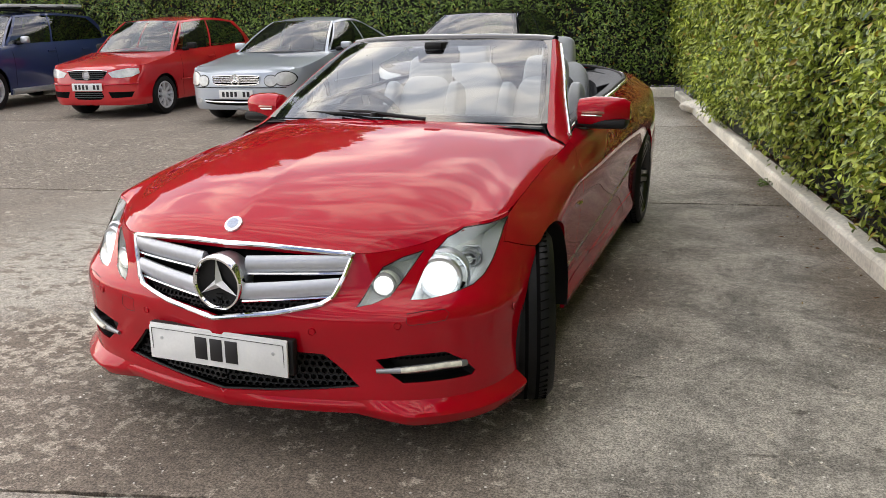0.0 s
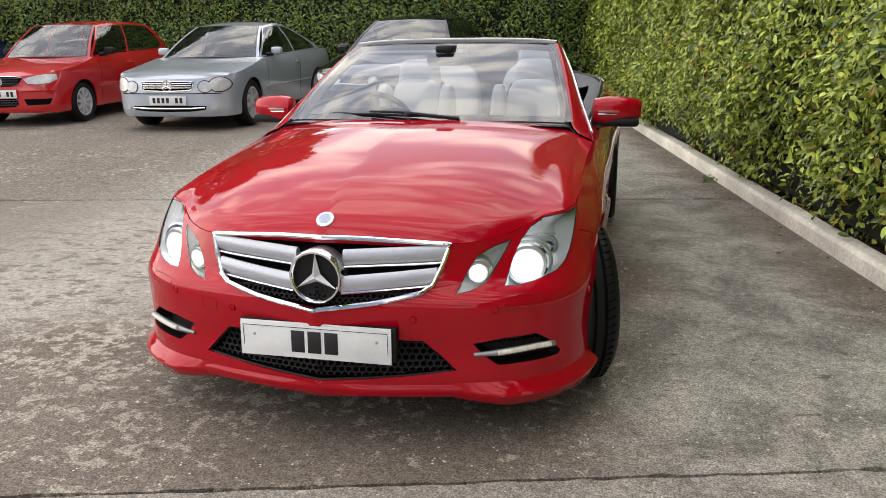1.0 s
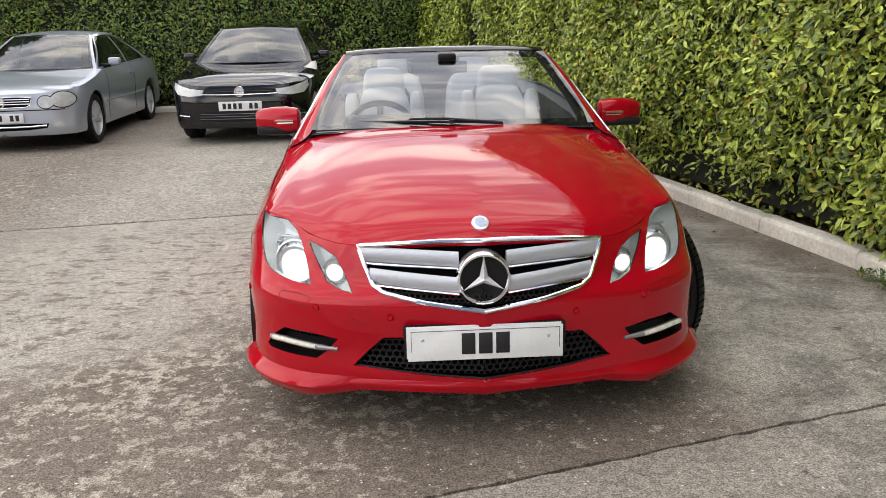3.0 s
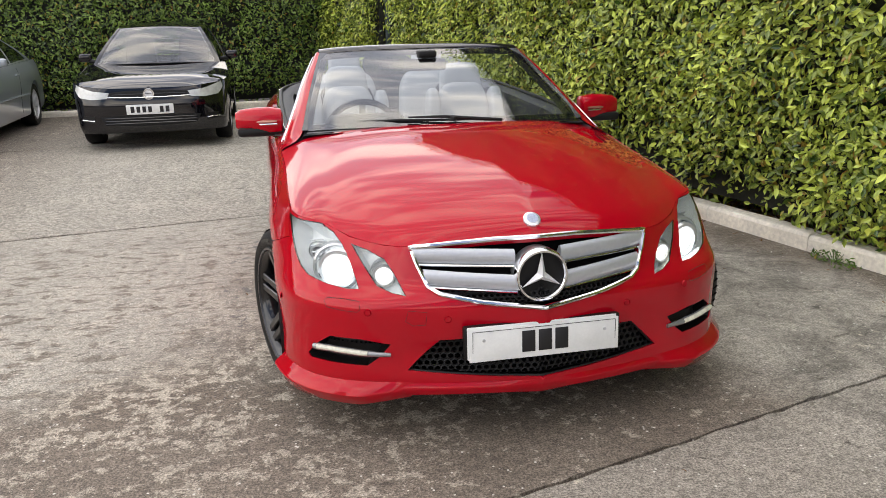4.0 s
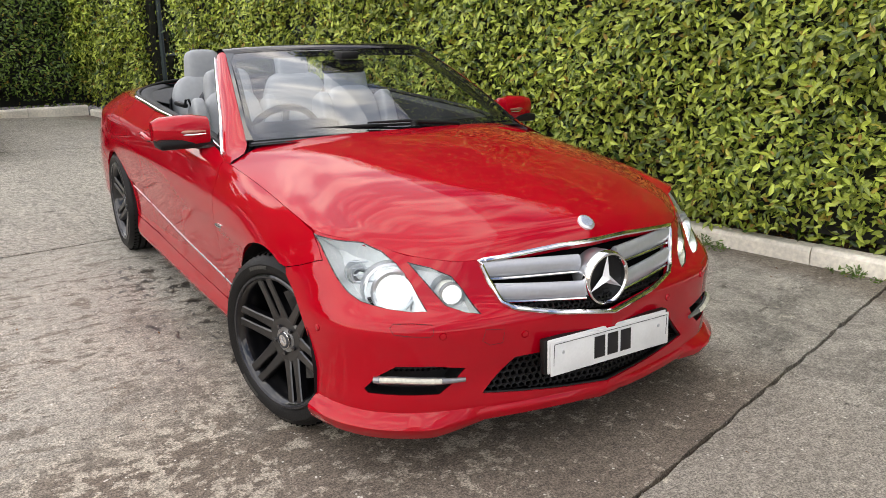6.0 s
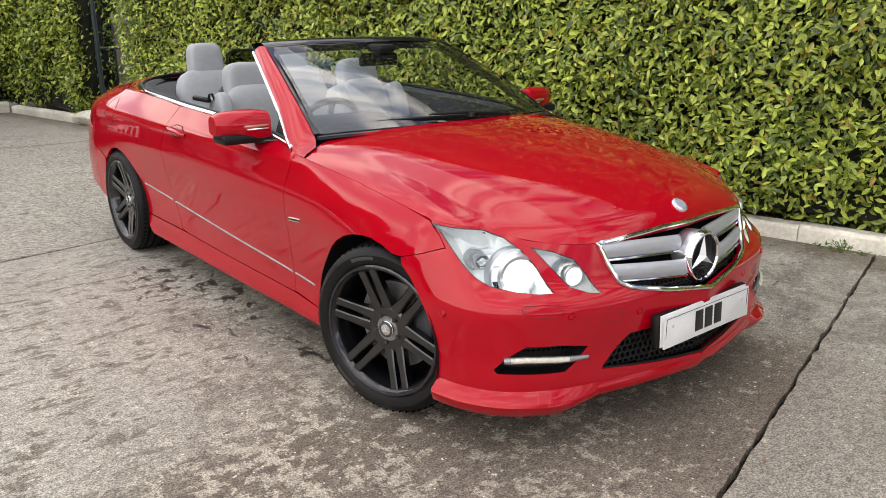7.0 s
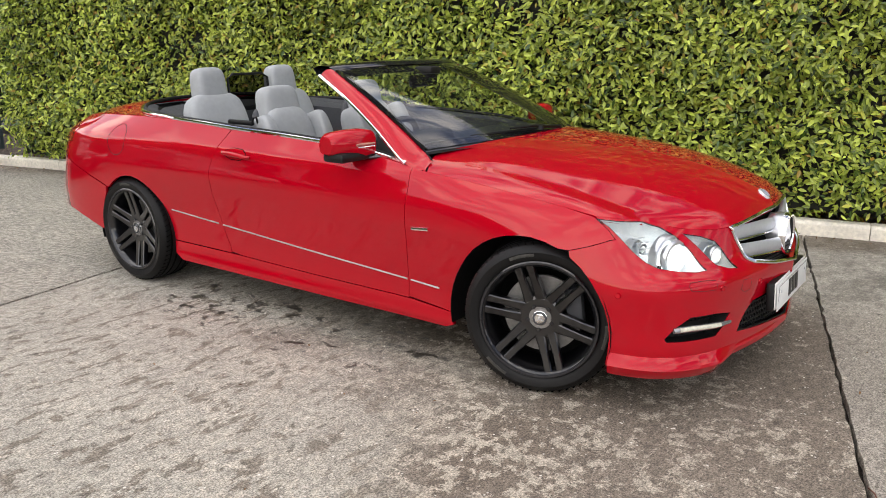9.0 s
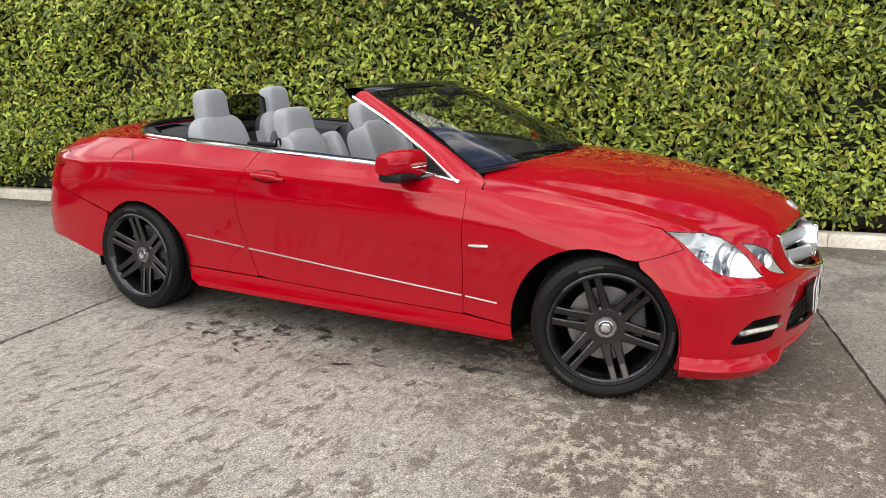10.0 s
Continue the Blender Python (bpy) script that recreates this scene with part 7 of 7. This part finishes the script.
parked_car("silver_coupe", "silver two-door coupe parked facing out before the hedge", SILVER_PAINT, pose(-5.00, 7.12, LIFT, 0, 0, 3), 1.74, 4.64, 0.80, 2.715,
           (0.50, 1.22, 1.335, 2.30, 1.310, 3.20, 0.99, 0.905, 0.955, 0.545), (0.715, 0.84, 0.945), coupe_face, 0.315, 7, (1.72,), (0.56, 1.86), strip=True)
parked_car("red_hatchback", "bright red five-door hatchback parked before the hedge", RED_PAINT, pose(-7.80, 7.28, LIFT, 0, 0, 6), 1.65, 3.92, 0.78, 2.46,
           (0.42, 1.00, 1.395, 2.72, 1.385, 3.02, 1.0, 0.925, 0.985, 0.545), (0.745, 0.87, 0.965), hatch_face, 0.295, 9, (1.38, 2.2), (0.50, 1.52), strip=True, mirror_mat=BLACK_PLASTIC)
parked_car("black_hatchback", "dark glossy hatchback parked facing out before the hedge", BLACK_PAINT, pose(-2.23, 7.44, LIFT, 0, 0, 1), 1.79, 4.25, 0.87, 2.63,
           (0.40, 1.12, 1.375, 2.90, 1.365, 3.20, 1.0, 0.93, 0.985, 0.555), (0.735, 0.87, 0.965), black_face, 0.315, 5, (1.45,), (0.52, 1.62), rails=False)
parked_car("blue_estate_car", "dark blue four-wheel-drive estate car with roof rails", BLUE_PAINT, pose(-11.35, 7.13, LIFT, 0, 0, 5) @ Matrix.Diagonal((1, 1, 1.12, 1)), 1.82, 4.34, 0.83, 2.67,
           (0.45, 0.98, 1.39, 2.95, 1.37, 3.22, 1.0, 0.94, 0.985, 0.60), (0.80, 0.90, 0.965), wagon_face, 0.315, 5, (1.42, 2.3), (0.52, 1.55), rails=True, trim_low=True, mirror_mat=SATIN)

board = part("board", box_bm(0.94, 1.9, 0.05, (0, 0, 0.025), 0.012), mat("pale_board", (0.62, 0.64, 0.62), 0.5, grain=0.1, grain_scale=12, stain=0.15, stain_scale=2), None)
tagged(board, "pale flat board lying on the roof bars of the estate car", "board").matrix_basis = pose(-11.5, 9.05, 1.785, 0, 0, 5)

# ---- trees beyond the hedge, seen mirrored in the bonnet ----
BARK = mat("bark", (0.06, 0.045, 0.035), 0.9, grain=0.4, grain_scale=14, bump=0.8, bump_scale=30)


def bare_tree(at, height, seed):
    rng = random.Random(seed)
    top = thing("bare_tree", "leafless tree with fine branches beyond the hedge", "tree")
    trunk, limbs = bmesh.new(), bmesh.new()

    def grow_limb(p, d, length, r, level):
        pts, rad, q = [p], [r], p
        for k in range(4):
            d = (d + Vector((rng.uniform(-1, 1), rng.uniform(-1, 1), rng.uniform(-0.3, 0.6))) * 0.22).normalized()
            q = q + d * (length / 4)
            pts.append(q)
            rad.append(r * (1 - 0.17 * (k + 1)))
        add_bm(trunk if level == 0 else limbs, tube_bm(pts, rad, 6 if level < 2 else 4))
        if level < 4:
            for k in range(3 if level else 5):
                i = rng.randint(1, 4) if level else rng.randint(2, 4)
                side = Vector((rng.uniform(-1, 1), rng.uniform(-1, 1), rng.uniform(0.1, 0.9))).normalized()
                grow_limb(pts[i], (d * 0.5 + side).normalized(), length * rng.uniform(0.5, 0.7), rad[i] * 0.6, level + 1)

    grow_limb(Vector((0, 0, 0)), Vector((0, 0, 1)), height * 0.5, 0.17, 0)
    part("trunk", trunk, BARK, top)
    part("limbs", limbs, BARK, top)
    top.matrix_basis = pose(*at)
    return top


def leafy_tree(at, height, width, seed):
    rng = np.random.default_rng(seed)
    top = thing("evergreen_tree", "dense dark evergreen tree beyond the hedge", "tree")
    part("trunk", tube_bm([(0, 0, 0), (0.05, 0, height * 0.4), (0, 0.05, height * 0.85)], [0.2, 0.13, 0.03], 8), BARK, top)
    n = 5200
    z = rng.uniform(0.12, 1.0, n)
    r = width * (1.05 - z) ** 0.45 * np.sqrt(rng.uniform(0.35, 1, n)) * (1 + 0.2 * np.sin(z * 30))
    a = rng.uniform(0, 2 * math.pi, n)
    p = np.c_[r * np.cos(a), r * np.sin(a), z * height]
    f = rng.normal(0, 1, (n, 3))
    f /= np.linalg.norm(f, axis=1)[:, None]
    t = np.cross(f, rng.normal(0, 1, (n, 3)))
    t /= np.linalg.norm(t, axis=1)[:, None]
    s = np.cross(t, f)
    v = p[:, None] + 0.5 * (s[:, None] * LEAF_SHAPE[None, :, 0, None] + t[:, None] * LEAF_SHAPE[None, :, 1, None] + f[:, None] * LEAF_SHAPE[None, :, 2, None])
    me = bpy.data.meshes.new("crown")
    me.from_pydata([tuple(x) for x in v.reshape(-1, 3)], [], [tuple(8 * i + j for j in fc) for i in range(n) for fc in LEAF_FACES])
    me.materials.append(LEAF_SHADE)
    cr = new("crown", me)
    cr.parent = top
    top.matrix_basis = pose(*at)
    return top


for at, tall, wide, seed in (((-10.6, 16.5, -0.05), 9.5, 3.4, 21), ((-14.0, 15.2, -0.05), 10.5, 3.6, 22), ((-17.6, 14.2, -0.05), 9.0, 3.4, 23), ((-21.5, 13.0, -0.05), 8.5, 3.2, 24)):
    leafy_tree(at, tall, wide, seed)
bare_tree((-15.6, 12.9, -0.05), 13.5, 5)
bare_tree((-20.5, 11.6, -0.05), 12.0, 6)

# ---- wheels of the convertible ----
RUBBER_MARK = mat("tyre_marks", (0.035, 0.034, 0.030), 0.6, grain=0.2)
RIM_LIP = mat("rim_lip_metal", (0.05, 0.05, 0.055), 0.25, 0.6, grain=0.2, grain_scale=40)
def wheel(parent, radius=0.322, width=0.235, rim=0.246, twins=6, label="black twin-spoke alloy wheel with low tyre"):
    """A wheel whose outer face looks along +x, its middle at the origin."""
    top = new("wheel")
    top.parent = parent
    top["label"] = label
    w = width / 2
    tyre = lathe_bm([(rim - 0.012, -w + 0.02), (rim + 0.008, -w), (radius - 0.035, -w - 0.006), (radius - 0.012, -w + 0.012), (radius - 0.003, -w + 0.035), (radius, -0.02), (radius, 0.02),
                     (radius - 0.003, w - 0.035), (radius - 0.012, w - 0.012), (radius - 0.035, w + 0.006), (rim + 0.02, w + 0.004), (rim + 0.004, w - 0.004), (rim - 0.012, w - 0.02)], 72)
    part("tyre", tyre, RUBBER, top)
    grooves = bmesh.new()
    for x in (-0.065, -0.025, 0.025, 0.065):
        add_bm(grooves, lathe_bm([(radius - 0.0005, x - 0.006), (radius + 0.0012, x - 0.005), (radius + 0.0012, x + 0.005), (radius - 0.0005, x + 0.006)], 72))
    for k in range(64):
        a = 2 * math.pi * k / 64
        for sx in (-1, 1):
            sl = box_bm(0.030, 0.004, 0.006, (sx * 0.085, 0, radius - 0.0052), 0.0, turn=Matrix.Rotation(0.35 * sx, 4, "Z"))
            bmesh.ops.rotate(sl, cent=(0, 0, 0), matrix=Matrix.Rotation(a, 3, "X"), verts=sl.verts)
            add_bm(grooves, sl)
    part("tread", grooves, DARK, top, smooth=False)
    barrel = lathe_bm([(rim - 0.010, w - 0.012), (rim + 0.004, w - 0.002), (rim - 0.002, w + 0.002), (rim - 0.016, w - 0.008), (rim - 0.026, w - 0.03), (rim - 0.034, 0.0), (rim - 0.03, -w + 0.01), (rim - 0.010, -w + 0.01)], 64)
    part("rim", barrel, RIM_BLACK, top)
    face = bmesh.new()
    for k in range(twins):
        a = 2 * math.pi * k / twins
        for sgn in (-1, 1):
            # each spoke of a pair runs from the hub to the rim, dished towards the middle
            x0, x1 = sgn * 0.024, sgn * 0.0255
            r0, r1 = 0.05, rim - 0.010
            prof = [(r0, w - 0.045), (0.11, w - 0.035), (0.17, w - 0.024), (r1, w - 0.010)]
            half = [0.0235, 0.0180, 0.0150, 0.0165]
            rings = []
            for (r, d), hw in zip(prof, half):
                t = (r - r0) / (r1 - r0)
                cx = x0 + (x1 - x0) * t
                rings.append([face.verts.new((d - 0.030, cx - hw * 1.05, r)), face.verts.new((d - 0.004, cx - hw, r)), face.verts.new((d, cx - hw * 0.72, r)),
                              face.verts.new((d, cx + hw * 0.72, r)), face.verts.new((d - 0.004, cx + hw, r)), face.verts.new((d - 0.030, cx + hw * 1.05, r))])
            for p, q in zip(rings[:-1], rings[1:]):
                for i in range(6):
                    face.faces.new((p[i], p[(i + 1) % 6], q[(i + 1) % 6], q[i]))
            vs = [v for r in rings for v in r]
            bmesh.ops.rotate(face, cent=(0, 0, 0), matrix=Matrix.Rotation(a + 0.2, 3, "X"), verts=vs)
    add_bm(face, lathe_bm([(0.0, w - 0.058), (0.094, w - 0.058), (0.092, w - 0.046), (0.080, w - 0.0405), (0.035, w - 0.0425), (0.0, w - 0.0425)], 40))
    bmesh.ops.recalc_face_normals(face, faces=face.faces)
    part("spokes", face, RIM_BLACK, top, smooth=False)
    part("centre_cap", lathe_bm([(0.0, w - 0.026), (0.02, w - 0.027), (0.032, w - 0.032), (0.035, w - 0.042)], 32), CHROME, top, "silver centre cap with a small star")
    star_bm = bmesh.new()
    for k in range(3):
        a = 2 * math.pi * k / 3
        ray = mesh_bm([(w - 0.0245, 0.0045, 0.0), (w - 0.0245, -0.0045, 0.0), (w - 0.0265, 0, 0.021)], [(0, 1, 2)])
        bmesh.ops.rotate(ray, cent=(0, 0, 0), matrix=Matrix.Rotation(a, 3, "X"), verts=ray.verts)
        add_bm(star_bm, ray)
    part("cap_star", star_bm, WHITE_METAL, top, smooth=False)
    part("cap_ring", lathe_bm([(0.0215, w - 0.0262), (0.0235, w - 0.0255), (0.029, w - 0.0285), (0.030, w - 0.031)], 32), TRIM_DARK, top)
    part("hub_face", lathe_bm([(0.034, w - 0.041), (0.046, w - 0.0402), (0.048, w - 0.044)], 40), STEEL, top, "bare worn metal round the centre cap")
    # raised marks on the tyre's shoulder
    for base in (0.0, 2.2, 4.3):
        marks = bmesh.new()
        for k in range(6):
            tile = box_bm(0.0016, 0.0175, 0.013, (w + 0.0058, 0, radius - 0.046), 0.002)
            bmesh.ops.rotate(tile, cent=(0, 0, 0), matrix=Matrix.Rotation(base + 0.062 * k, 3, "X"), verts=tile.verts)
            add_bm(marks, tile)
        part("sidewall_mark", marks, RUBBER_MARK, top)
    part("rim_lip", lathe_bm([(rim - 0.005, w - 0.004), (rim - 0.001, w + 0.0042), (rim - 0.008, w + 0.0035), (rim - 0.012, w - 0.004)], 64), RIM_LIP, top, "glossy dark rim lip")
    for k in range(5):
        a = 2 * math.pi * (k + 0.5) / 5 + 0.2
        bolt = lathe_bm([(0.0, w - 0.032), (0.007, w - 0.032), (0.009, w - 0.036), (0.009, w - 0.05)], 10)
        bmesh.ops.translate(bolt, vec=(0, 0.052 * math.sin(a), 0.052 * math.cos(a)), verts=bolt.verts)
        part("bolt", bolt, BLACK_GLOSS, top)
    disc = lathe_bm([(0.07, 0.018), (0.165, 0.018), (0.165, 0.0), (0.07, 0.0), (0.07, 0.03), (0.0, 0.03)], 48)
    part("brake_disc", disc, STEEL, top)
    part("caliper", box_bm(0.07, 0.075, 0.17, (0.01, 0.135, 0.03), 0.02), TRIM_DARK, top)
    part("wheel_back", lathe_bm([(0.0, -0.06), (rim - 0.03, -0.06)], 32), DARK, top)
    return top


STEER = 17.0
wh = wheel(car)
wh.matrix_basis = pose(0.765, 0, 0.322, 0, 0, STEER)
copy_thing(wh, pose(-0.765, 0, 0.322, 6.5, 0, 180 + STEER))
copy_thing(wh, pose(0.763, 2.76, 0.322, 10, 0, 0))
copy_thing(wh, pose(-0.763, 2.76, 0.322, -6, 0, 180))
